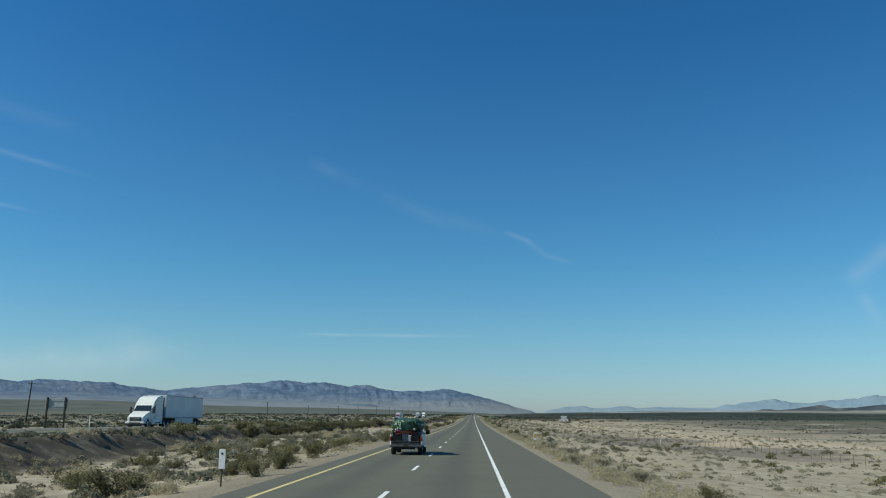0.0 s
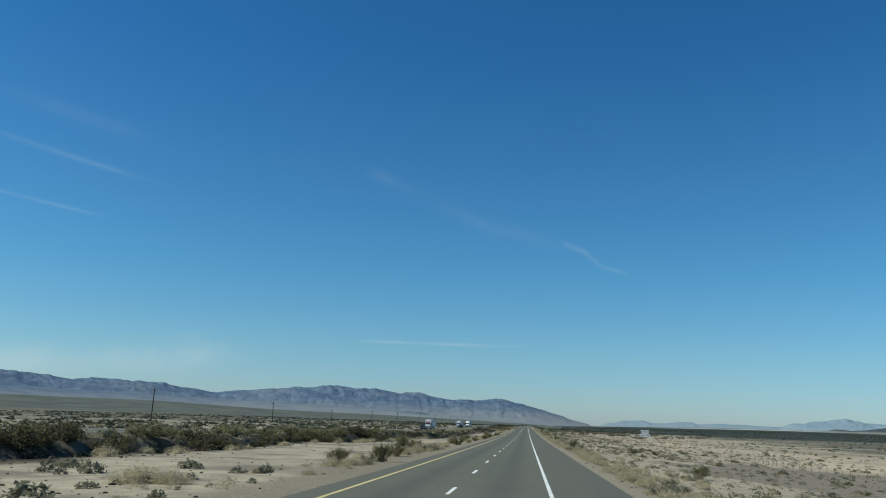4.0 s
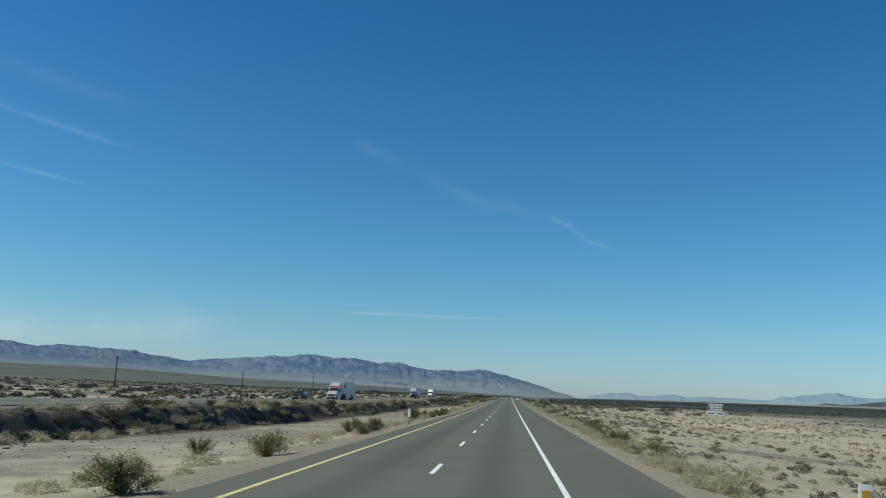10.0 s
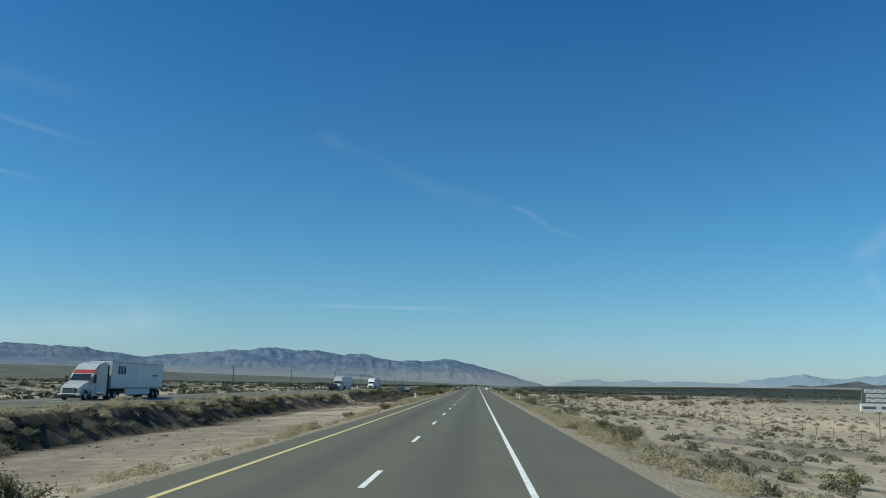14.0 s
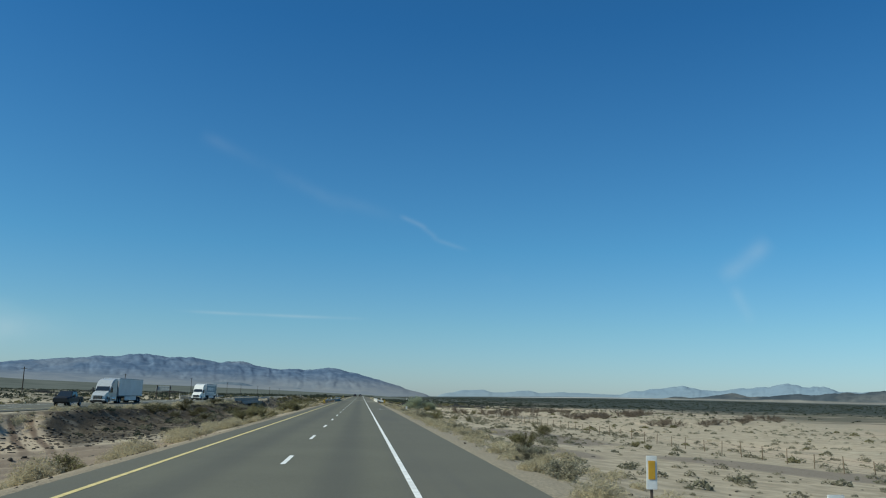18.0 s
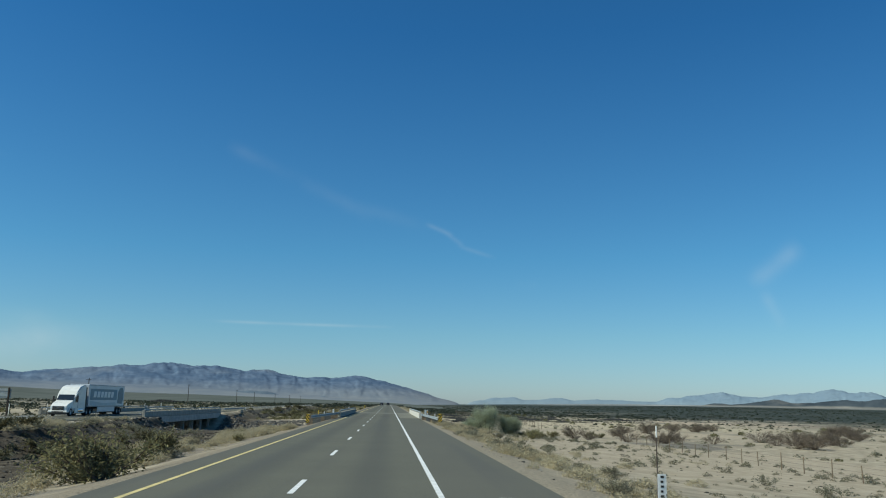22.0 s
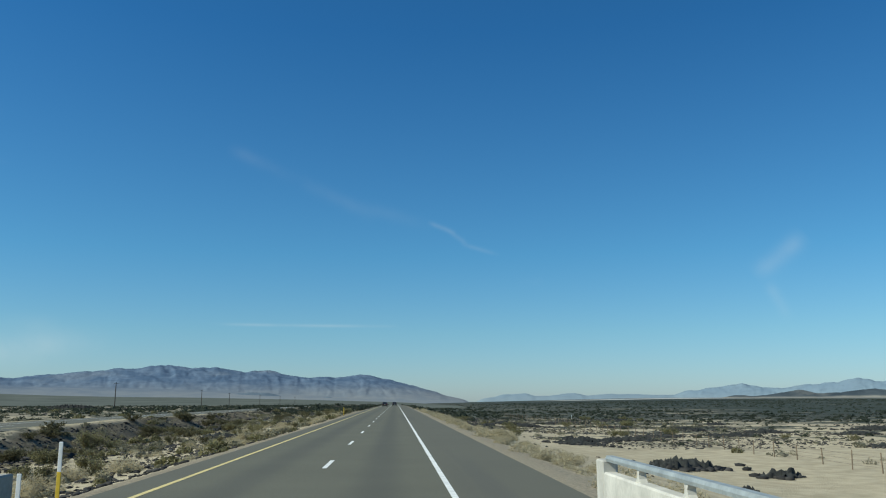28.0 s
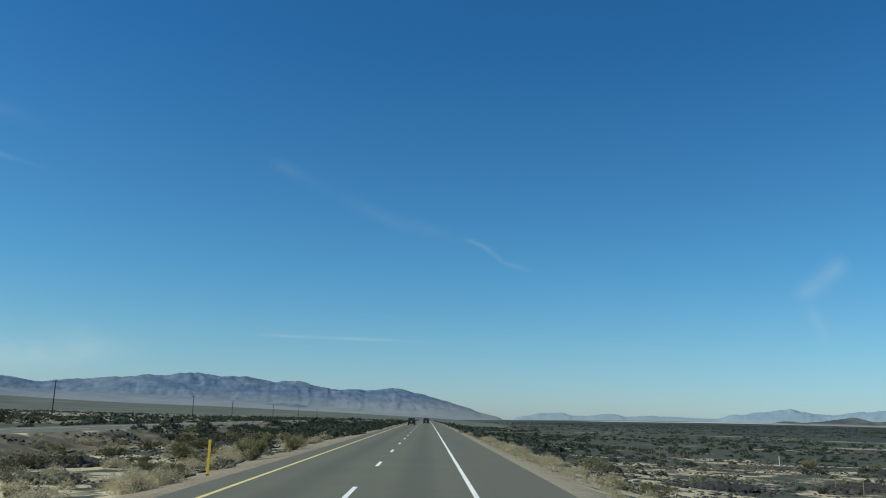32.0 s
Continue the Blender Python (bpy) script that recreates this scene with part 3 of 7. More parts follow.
def build_range(name, label, a0, a1, peaks, r_foot, r_top, fan, material, seed, relief=0.065, na=760, nr=84, rough=0.12):
    """A mountain range as relief: azimuth by distance round the middle of the road."""
    a = np.linspace(a0, a1, na)
    r = np.concatenate([np.linspace(r_foot, r_top, nr), [r_top + 60, r_top + 150]])
    A, R = np.meshgrid(a, r)
    s = np.clip((R - r_foot) / (r_top - r_foot), 0, 1)
    crest = bumps(A, peaks, rough)
    broad = sum(np.interp(A + d, [p[0] for p in peaks], [p[1] for p in peaks]) for d in (-2.4, -1.6, -0.8, 0, 0.8, 1.6, 2.4)) / 7
    near_top = smooth(s, 0.78, 1.0)
    sky_h = np.minimum(broad, crest * 1.04) * (1 - near_top) + crest * near_top
    edge = smooth(A, a0, a0 + 1.0) * (1 - smooth(A, a1 - 1.0, a1))
    wa, ws = fractal(A * 0.8, s * 5, seed + 3, 3) - 0.5, fractal(A * 0.8 + 9, s * 5, seed + 4, 3) - 0.5
    # ridges and gullies run down from the crest
    u, v = A * 0.62 + wa * 1.7 + s * 0.9, s * 5.0 + ws * 3.0
    ridge = 1 - np.abs(fractal(u, v * 0.8, seed, 4) - 0.5) * 2.6
    spur = 1 - np.abs(fractal(A * 1.3 + wa * 2.4 + s * 2.5, s * 8 + ws * 2.5, seed + 9, 4) - 0.5) * 2.6
    k = smooth(s, 0.3, 1.0)
    free = np.clip((1 - s) * 3.2, 0, 1)
    body = sky_h * (k * 0.96 + free * k * relief * ((ridge - 0.45) * 1.5 + (spur - 0.45) * 0.8) + 0.04 * (spur - 0.5) * (1 - free))
    fan_h = np.interp(A, [p[0] for p in fan], [p[1] for p in fan]) * smooth(s, 0.0, 0.6)
    deg = np.maximum(body, fan_h) * edge
    z = np.tan(np.radians(deg)) * R - 4 * (1 - smooth(s, 0, 0.05))
    z = np.where(R > r_top + 1, z * 0.5, z)
    X, Y = np.sin(np.radians(A)) * R, 433 + np.cos(np.radians(A)) * R
    ny, nx = A.shape
    i = np.arange(nx * ny).reshape(ny, nx)
    q = np.stack([i[:-1, :-1], i[:-1, 1:], i[1:, 1:], i[1:, :-1]], -1).reshape(-1, 4)
    ob = link_mesh(name, np.stack([X, Y, z], -1).reshape(-1, 3).tolist(), q.tolist(), material)
    ob.data.polygons.foreach_set("use_smooth", [True] * len(ob.data.polygons))
    return tagged(ob, label, "mountains", kind="structure")


# distance haze is mixed into the bluish colours of the far and pale rock
ROCK_FAR_HAZED = mountain_material("far_mauve_rock", (0.075, 0.117, 0.18), (0.117, 0.164, 0.23), (0.168, 0.192, 0.216), (0.195, 0.212, 0.225), 38, 90)
ROCK_PALE_HAZED = mountain_material("pale_distant_rock", (0.165, 0.23, 0.285), (0.18, 0.245, 0.295), (0.205, 0.26, 0.29), (0.215, 0.268, 0.295), 12)
ROCK_DARK = mountain_material("dark_hill_rock", (0.045, 0.06, 0.072), (0.064, 0.08, 0.092), (0.20, 0.195, 0.17), (0.24, 0.23, 0.20), 38, 10)
FAN = mountain_material("alluvial_fan", (0.085, 0.097, 0.088), (0.115, 0.127, 0.115), (0.085, 0.097, 0.088), (0.118, 0.13, 0.118), 5000)
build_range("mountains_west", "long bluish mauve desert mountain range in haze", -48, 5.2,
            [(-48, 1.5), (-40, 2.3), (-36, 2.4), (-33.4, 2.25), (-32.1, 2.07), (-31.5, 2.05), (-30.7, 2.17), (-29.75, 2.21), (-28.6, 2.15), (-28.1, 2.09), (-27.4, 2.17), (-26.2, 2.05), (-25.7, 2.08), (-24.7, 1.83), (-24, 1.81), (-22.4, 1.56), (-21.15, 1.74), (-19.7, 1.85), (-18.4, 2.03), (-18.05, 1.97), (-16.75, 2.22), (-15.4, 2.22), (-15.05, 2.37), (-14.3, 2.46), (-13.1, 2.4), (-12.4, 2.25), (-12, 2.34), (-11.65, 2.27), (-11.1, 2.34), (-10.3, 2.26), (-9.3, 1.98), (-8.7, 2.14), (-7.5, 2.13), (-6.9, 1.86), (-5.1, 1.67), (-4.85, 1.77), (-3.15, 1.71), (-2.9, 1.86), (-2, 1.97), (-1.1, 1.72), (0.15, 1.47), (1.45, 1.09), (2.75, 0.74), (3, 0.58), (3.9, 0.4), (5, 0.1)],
            3300, 4450, [(-48, 1.5), (-31, 1.3), (-22, 1.05), (-14, 0.95), (-6, 0.6), (2, 0.2), (5, 0)], ROCK_FAR_HAZED, 31, relief=0.05, rough=0.05)
# foothill rock carries the same haze blue in its colour
ROCK_FOOT_HAZED = mountain_material("dark_foothill_rock", (0.105, 0.14, 0.175), (0.13, 0.165, 0.198), (0.15, 0.18, 0.2), (0.165, 0.195, 0.21), 30, 20)
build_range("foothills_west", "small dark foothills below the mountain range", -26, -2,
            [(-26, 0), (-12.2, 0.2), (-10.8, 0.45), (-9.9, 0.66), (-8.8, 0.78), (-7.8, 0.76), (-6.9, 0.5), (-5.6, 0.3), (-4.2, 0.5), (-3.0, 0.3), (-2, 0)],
            3640, 3820, [(-26, 0), (-2, 0)], ROCK_FOOT_HAZED, 71, relief=0.12, na=420, nr=20)
build_range("plain_rise_west", "grey brown desert slope below the mountains", -60, 3,
            [(-60, 0.0), (3, 0.0)], 900, 3300, [(-60, 1.0), (-33, 0.81), (-27, 0.82), (-23.4, 0.69), (-19.9, 0.56), (-16.2, 0.48), (-12, 0.44), (-6, 0.32), (0, 0.15), (3, 0.0)], FAN, 5, na=160, nr=24)
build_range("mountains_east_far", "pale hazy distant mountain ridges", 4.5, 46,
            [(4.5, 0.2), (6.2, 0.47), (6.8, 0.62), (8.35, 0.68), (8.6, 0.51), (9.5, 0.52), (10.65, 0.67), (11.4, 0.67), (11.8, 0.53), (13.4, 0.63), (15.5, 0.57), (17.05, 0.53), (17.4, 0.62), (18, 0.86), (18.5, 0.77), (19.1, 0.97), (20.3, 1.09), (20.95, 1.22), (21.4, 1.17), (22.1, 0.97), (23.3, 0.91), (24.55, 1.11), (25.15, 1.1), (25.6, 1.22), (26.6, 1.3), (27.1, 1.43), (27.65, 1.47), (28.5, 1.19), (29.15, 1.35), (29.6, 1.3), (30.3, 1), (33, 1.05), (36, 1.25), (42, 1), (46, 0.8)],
            4200, 4490, [(4.5, 0.2), (46, 0.3)], ROCK_PALE_HAZED, 47, relief=0.12, nr=24, rough=0.1)
build_range("hills_east", "low dark brown hills beyond the plain", 18.5, 48,
            [(18.5, 0.3), (19.95, 0.38), (20.35, 0.47), (20.8, 0.54), (21.5, 0.44), (22, 0.47), (22.45, 0.53), (23.3, 0.67), (24.1, 0.84), (24.55, 0.73), (25.1, 0.58), (26.6, 0.68), (27.95, 0.84), (28.6, 0.78), (28.9, 0.73), (29.45, 0.87), (30.1, 0.9), (30.75, 1.01), (31.15, 0.9), (31.6, 0.99), (32.5, 1.09), (33.7, 1.14), (38, 1.1), (44, 0.9), (48, 0.6)],
            3900, 4190, [(18.5, 0.3), (26, 0.34), (48, 0.36)], ROCK_DARK, 53, relief=0.08, nr=24, rough=0.1)

# ---- roadside furniture ----


def top(x, y):
    return float(land(x, y))


def paddle_marker(x, y, z, colour, dots, label):
    """A flat paddle on a dark post."""
    o = empty("roadside_marker", (x, y, z))
    part("post", box((-0.03, -0.015, -0.35), (0.03, 0.015, 0.62), 0.006), DARK_STEEL, o, "dark steel post")
    plate = part("paddle", box((-0.115, -0.03, 0.6), (0.115, -0.017, 1.28), 0.012), WHITE_PLASTIC, o, "white plastic paddle")
    if colour:
        part("reflector", box((-0.075, -0.04, 0.8), (0.075, -0.031, 1.18), 0.004), colour, plate, "amber reflector")
    for k in range(dots):
        part("dot", cyl((0, -0.031, 1.12 - 0.2 * k), (0, -0.036, 1.12 - 0.2 * k), 0.038, seg=10), BLACK, plate)
    return tagged(o, label, "marker", "roadside markers")


def flex_post(x, y, z, h, low, label, high=None):
    """A thin upright delineator, two-coloured."""
    o = empty("delineator_post", (x, y, z))
    part("lower_post", box((-0.05, -0.015, -0.3), (0.05, 0.015, h * 0.5), 0.008), low, o)
    part("upper_post", box((-0.05, -0.014, h * 0.5), (0.05, 0.016, h), 0.008), high or WHITE_PLASTIC, o)
    part("ground_sleeve", box((-0.06, -0.03, -0.3), (0.06, 0.03, 0.06), 0.008), DARK_STEEL, o)
    return tagged(o, label, "delineator", "delineator posts")


YELLOW_PLASTIC = plain("yellow_plastic", (0.72, 0.48, 0.05), 0.5, var=0.15)
for x, y, c, n in ((4.4, 76.4, AMBER, 0), (4.6, 287.0, AMBER, 0), (4.75, 506.8, AMBER, 0), (4.8, 500, None, 1), (-9.8, 31.0, None, 1), (-9.9, 343.4, None, 1), (-9.9, 499.7, None, 1)):
    paddle_marker(x, y, top(x, y), c, n, "white paddle marker with amber reflector on dark post" if c else "white paddle marker with one black dot on dark post")
mile_marker = paddle_marker(5.7, 619.5, top(5.7, 619.5) - 0.33, None, 0, "white mile marker with a column of dark figures")
plate = [b for b in bpy.data.objects if b.parent == mile_marker and b.name.startswith("paddle")][0]
for k in range(5):
    part("figure_bar", box((-0.04, -0.036, 1.18 - 0.12 * k), (0.045 - 0.02 * (k % 2), -0.031, 1.235 - 0.12 * k)), BLACK, plate, "dark bar of a small figure")
stake = empty("survey_stake", (5.72, 619.9, top(5.72, 619.9)))
part("rod", cyl((0, 0, -0.3), (0, 0, 1.85), 0.017, 0.015, 8), DARK_STEEL, stake, "thin brown rod")
part("tip", cyl((0, 0, 1.85), (0, 0, 2.15), 0.02, 0.02, 8), WHITE_PLASTIC, stake, "white painted tip")
tagged(stake, "thin brown stake with white tip behind mile marker", "stake")
paddle_marker(4.3, 728.5, -0.1, None, 3, "white paddle marker with three black dots behind rail")
paddle_marker(4.5, 726, -0.1, AMBER, 0, "white paddle marker with amber reflector behind rail")
paddle_marker(-9.4, 722.5, -0.2, None, 3, "white paddle marker with three black dots at bridge")
for x, y, h, c in ((4.9, 712, 1.05, WHITE_PLASTIC), (4.9, 718.5, 1.05, WHITE_PLASTIC), (-10.1, 714.3, 1.25, WHITE_PLASTIC),
                   (-9.9, 781.5, 1.5, YELLOW_PLASTIC), (-9.9, 779.2, 0.9, WHITE_PLASTIC), (44, 976, 1.3, WHITE_PLASTIC), (-49.5, 107, 1.5, WHITE_PLASTIC), (-49.5, 425, 1.2, WHITE_PLASTIC),
                   (40, 190, 1.2, WHITE_PLASTIC)):
    flex_post(x, y, top(x, y), h, c, "slim white and yellow delineator post beside the road" if c is YELLOW_PLASTIC else "slim white delineator post in dry ground")
flex_post(-9.9, 899.7, top(-9.9, 899.7), 1.35, YELLOW_PLASTIC, "slim yellow delineator post at the median verge", YELLOW_PLASTIC)
flex_post(-10.1, 705, top(-10.1, 705), 1.5, WHITE_PLASTIC, "slim white delineator post with yellow upper half", YELLOW_PLASTIC)


def utility_pole(x, y, h, lean):
    z = top(x, y)
    o = empty("utility_pole", (x, y, z))
    o.rotation_euler = (radians(lean * 0.4), radians(lean), 0)
    part("shaft", cyl((0, 0, -0.8), (0, 0, h), 0.24, 0.17, 8), POLE_WOOD, o)
    arm = part("crossarm", box((-1.2, -0.06, h - 0.75), (1.2, 0.06, h - 0.6), 0.01), POLE_WOOD, o)
    for dx in (-1.1, 0.55, 1.1):
        part("insulator", cyl((dx, 0, h - 0.6), (dx, 0, h - 0.38), 0.05, 0.03, 6), GALV, arm)
    return tagged(o, "dark weathered wooden utility pole with crossarm on the plain", "utility pole", "utility poles along the plain")


for i, (y, h) in enumerate(((251, 12.6), (402, 11.8), (548, 10.8), (684, 9.8), (838, 10.4), (982, 11.2), (1170, 12.4), (1350, 11.4), (1447, 10.6), (1600, 11), (1745, 11), (1890, 11))):
    utility_pole(-135, y, h, (4.0, 1.5, -0.6, 0.8, -0.5, 0.4, 0.3, -0.4, 0.2, 0, 0, 0)[i])


def sign_back(x, y, w, label):
    """The back of a road sign that faces the other traffic."""
    z = top(x, y)
    o = empty("road_sign", (x, y, z))
    for dx in (-w / 2 + 0.25, w / 2 - 0.25):
        part("post", box((dx - 0.09, -0.09, -0.4), (dx + 0.09, 0.09, 3.7), 0.01), POLE_WOOD, o, "dark timber post")
    b = part("panel", box((-w / 2, 0.09, 2.35), (w / 2, 0.12, 3.55), 0.008), GALV, o, "bare metal back of the sign")
    for zz in (2.6, 3.3):
        part("batten", box((-w / 2 + 0.1, 0.05, zz - 0.04), (w / 2 - 0.1, 0.089, zz + 0.04)), GALV, b)
    return tagged(o, label, "road sign")


sign_back(-51, 101, 2.7, "road sign seen from its bare metal back on two posts")
sign_back(-51, 708, 3.7, "road sign seen from behind on two dark posts")


def diner_board():
    """A roadside advertising board: dark upper panel with pale bars, white lower strip."""
    x, y = 51.2, 493.5
    z = -4.0
    o = empty("billboard", (x, y, z))
    part("pole", cyl((0, 0, -1.2), (0, 0, 4.0), 0.12, 0.12, 10), plain("grey_brown_pole", (0.28, 0.26, 0.22), 0.7), o, "grey brown pole")
    up = part("upper_panel", box((-2.05, -0.1, 4.85), (2.05, 0.05, 6.75), 0.02), plain("grey_board", (0.13, 0.14, 0.145), 0.6), o, "dark grey panel")
    lo = part("lower_panel", box((-2.3, -0.12, 3.75), (2.3, 0.05, 4.78), 0.02), SIGN_WHITE, o, "white panel")
    for zc, n, w in ((6.42, 5, 0.64), (5.82, 5, 0.56), (5.22, 5, 0.58)):
        for k in range(n):
            cx = (k - (n - 1) / 2) * (w + 0.05)
            part("bar", box((cx - w / 2, -0.125, zc - 0.22), (cx + w / 2, -0.101, zc + 0.22), 0.03), SIGN_WHITE, up, "white block")
            part("slot", box((cx - w * 0.12, -0.13, zc - 0.1 + 0.12 * (k % 2)), (cx + w * 0.2, -0.1255, zc + 0.12 * (k % 2)), 0.01), BLACK, up, "dark gap in a white block")
    for cx, w in ((-1.15, 1.7), (1.2, 1.6)):
        part("bar", box((cx - w / 2, -0.14, 4.1), (cx + w / 2, -0.121, 4.42)), plain("grey_lettering", (0.12, 0.12, 0.12), 0.7), lo, "grey line of small lettering")
    return tagged(o, "roadside advertising board with white blocks on one pole", "billboard")


diner_board()


def fence_x(y):
    return float(np.interp(y, [60, 450, 490, 580, 640, 2000], [54, 54, 42, 34, 31, 31]))


def build_fence():
    o = empty("wire_fence")
    post = None
    pts = []
    y = 96.0
    while y < 1010:
        if not 716 < y < 772:
            x = fence_x(y) + random.uniform(-0.15, 0.15)
            z = top(x, y)
            h = random.uniform(1.15, 1.45)
            if post is None:
                post = part("fence_post", cyl((0, 0, -0.4), (0, 0, 1.0), 0.05, 0.04, 5), TIMBER, o)
                post.location = (x, y, z)
            else:
                again(post, (x, y, z), o, (random.uniform(-.05, .05), random.uniform(-.06, .06), 0), (1, 1, h))
            pts.append((x, y, z))
        y += random.choice((3.6, 3.9, 4.2))
    for lvl in (0.35, 0.7, 1.05):
        v, f = [], []
        for x, y, z in pts:
            v += [(x - 0.008, y, z + lvl), (x + 0.008, y, z + lvl), (x, y, z + lvl + 0.014)]
        for i in range(len(pts) - 1):
            if pts[i + 1][1] - pts[i][1] < 6:
                a = 3 * i
                f += [(a + k, a + (k + 1) % 3, a + 3 + (k + 1) % 3, a + 3 + k) for k in range(3)]
        link_mesh("wire", v, f, DARK_STEEL, o)
    return tagged(o, "low wire fence on thin dark posts across sand", "fence")


build_fence()

# ---- the two bridges ----


def w_beam(x0, y0, x1, y1, zc=0.62):
    """Corrugated guardrail beam from point to point."""
    prof = [(0, -0.155), (0.04, -0.13), (0.08, -0.08), (0.04, -0.03), (0.0, 0), (0.04, 0.03), (0.08, 0.08), (0.04, 0.13), (0, 0.155)]
    side = 1 if x0 < 0 else -1
    bm = bmesh.new()
    rows = []
    for x, y in ((x0, y0), (x1, y1)):
        rows.append([bm.verts.new((x + side * p[0], y, zc + p[1])) for p in prof])
        rows.append([bm.verts.new((x + side * (p[0] - 0.02), y, zc + p[1])) for p in prof])
    n = len(prof)
    for i in range(n - 1):
        bm.faces.new((rows[0][i], rows[0][i + 1], rows[2][i + 1], rows[2][i]))
        bm.faces.new((rows[1][i], rows[3][i], rows[3][i + 1], rows[1][i + 1]))
    for r0, r1 in ((0, 1), (2, 3)):
        for i in range(n - 1):
            bm.faces.new((rows[r0][i], rows[r1][i], rows[r1][i + 1], rows[r0][i + 1]))
    for i in (0, n - 1):
        bm.faces.new((rows[0][i], rows[2][i], rows[3][i], rows[1][i]))
    return bm


POST_STEEL = plain("dull_post_steel", (0.10, 0.105, 0.1), 0.8, 0.0, var=0.3, scale=3)
# darker copy of the pale concrete: shade put into the wall colour
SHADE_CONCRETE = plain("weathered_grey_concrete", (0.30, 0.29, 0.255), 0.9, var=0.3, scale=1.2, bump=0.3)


def guardrail(x0, y0, x1, y1, zoff, label, gap=1.9):
    """Steel beam rail on posts with blocks; x0, y0 is the free end."""
    o = empty("guardrail", (0, 0, zoff))
    n = int((y1 - y0) / gap)
    side = 1 if x0 < 0 else -1
    pts = [(x0 + (x1 - x0) * (k / 4) ** 1.0, y0 + (y1 - y0) * k / 4) for k in range(5)]
    for a, b in zip(pts, pts[1:]):
        part("rail_beam", w_beam(*a, b[0], b[1] + 0.02), GALV, o, "galvanised corrugated steel beam")
    d = 1 if y1 > y0 else -1
    # doubled beam where it meets the wall
    part("rail_beam", w_beam(x1 + side * 0.03, y1 - 4 * d, x1 + side * 0.03, y1 + 0.4 * d, 0.62), GALV, o, "overlapping end beam")
    for i in range(n + 1):
        y = y0 + 0.5 + (y1 - y0 - 0.5) * i / n
        x = x0 + (x1 - x0) * (y - y0) / (y1 - y0)
        wood = i % 6 in (0, 1) or i > n - 4
        lo, hi = (x - side * 0.28, y - 0.08, -0.7), (x - side * 0.08, y + 0.08, 0.72)
        part("post", box((min(lo[0], hi[0]), lo[1], lo[2]), (max(lo[0], hi[0]), hi[1], hi[2]), 0.012), TIMBER if wood else POST_STEEL, o, "timber post" if wood else "steel post")
        bx = sorted((x - side * 0.08, x - side * 0.005))
        part("block", box((bx[0], y - 0.07, 0.46), (bx[1], y + 0.07, 0.78), 0.01), TIMBER if wood else POST_STEEL, o)
    return tagged(o, label, "guardrail", "guardrails at the bridge")


guardrail(-9.55, 688.6, -8.5, 719.6, -0.08, "galvanised steel guardrail on posts leading to bridge wall")
guardrail(4.0, 689.0, 3.4, 720.0, -0.08, "galvanised steel guardrail on posts beside the shoulder")


def hazard_board(x, y):
    """Yellow and black diagonal striped end marker."""
    o = empty("hazard_marker", (x, y, top(x, y)))
    w, h0, h1 = 0.31, 0.25, 1.18
    p = part("plate", box((-w, -0.02, h0), (w, 0.0, h1), 0.01), YELLOW_PLASTIC, o, "amber plate")
    s = 1 if x < 0 else -1
    for k in range(4):
        z0 = h0 - 0.18 + 0.36 * k
        bm = bmesh.new()
        quad = [(-w, z0 + 0.25 * s), (w, z0 - 0.25 * s), (w, z0 - 0.25 * s + 0.18), (-w, z0 + 0.25 * s + 0.18)]
        quad = [(a, min(max(b, h0), h1)) for a, b in quad]
        if abs(quad[0][1] - quad[3][1]) + abs(quad[1][1] - quad[2][1]) < 0.02:
            bm.free()
            continue
        fr = [bm.verts.new((a, -0.024, b)) for a, b in quad]
        bk = [bm.verts.new((a, -0.0205, b)) for a, b in quad]
        bm.faces.new(fr)
        bm.faces.new(bk[::-1])
        for i in range(4):
            bm.faces.new((fr[i], bk[i], bk[(i + 1) % 4], fr[(i + 1) % 4]))
        bmesh.ops.remove_doubles(bm, verts=bm.verts, dist=0.0005)
        part("stripe", bm, BLACK, p, "black diagonal stripe")
    part("post", box((-0.05, 0.0, -0.4), (0.05, 0.06, 1.15), 0.01), TIMBER, o)
    o.scale = (0.58, 1, 1)
    return tagged(o, "amber and black striped hazard board at rail end", "hazard marker", "hazard boards")


hazard_board(-9.85, 688.2)
hazard_board(4.2, 688.6)


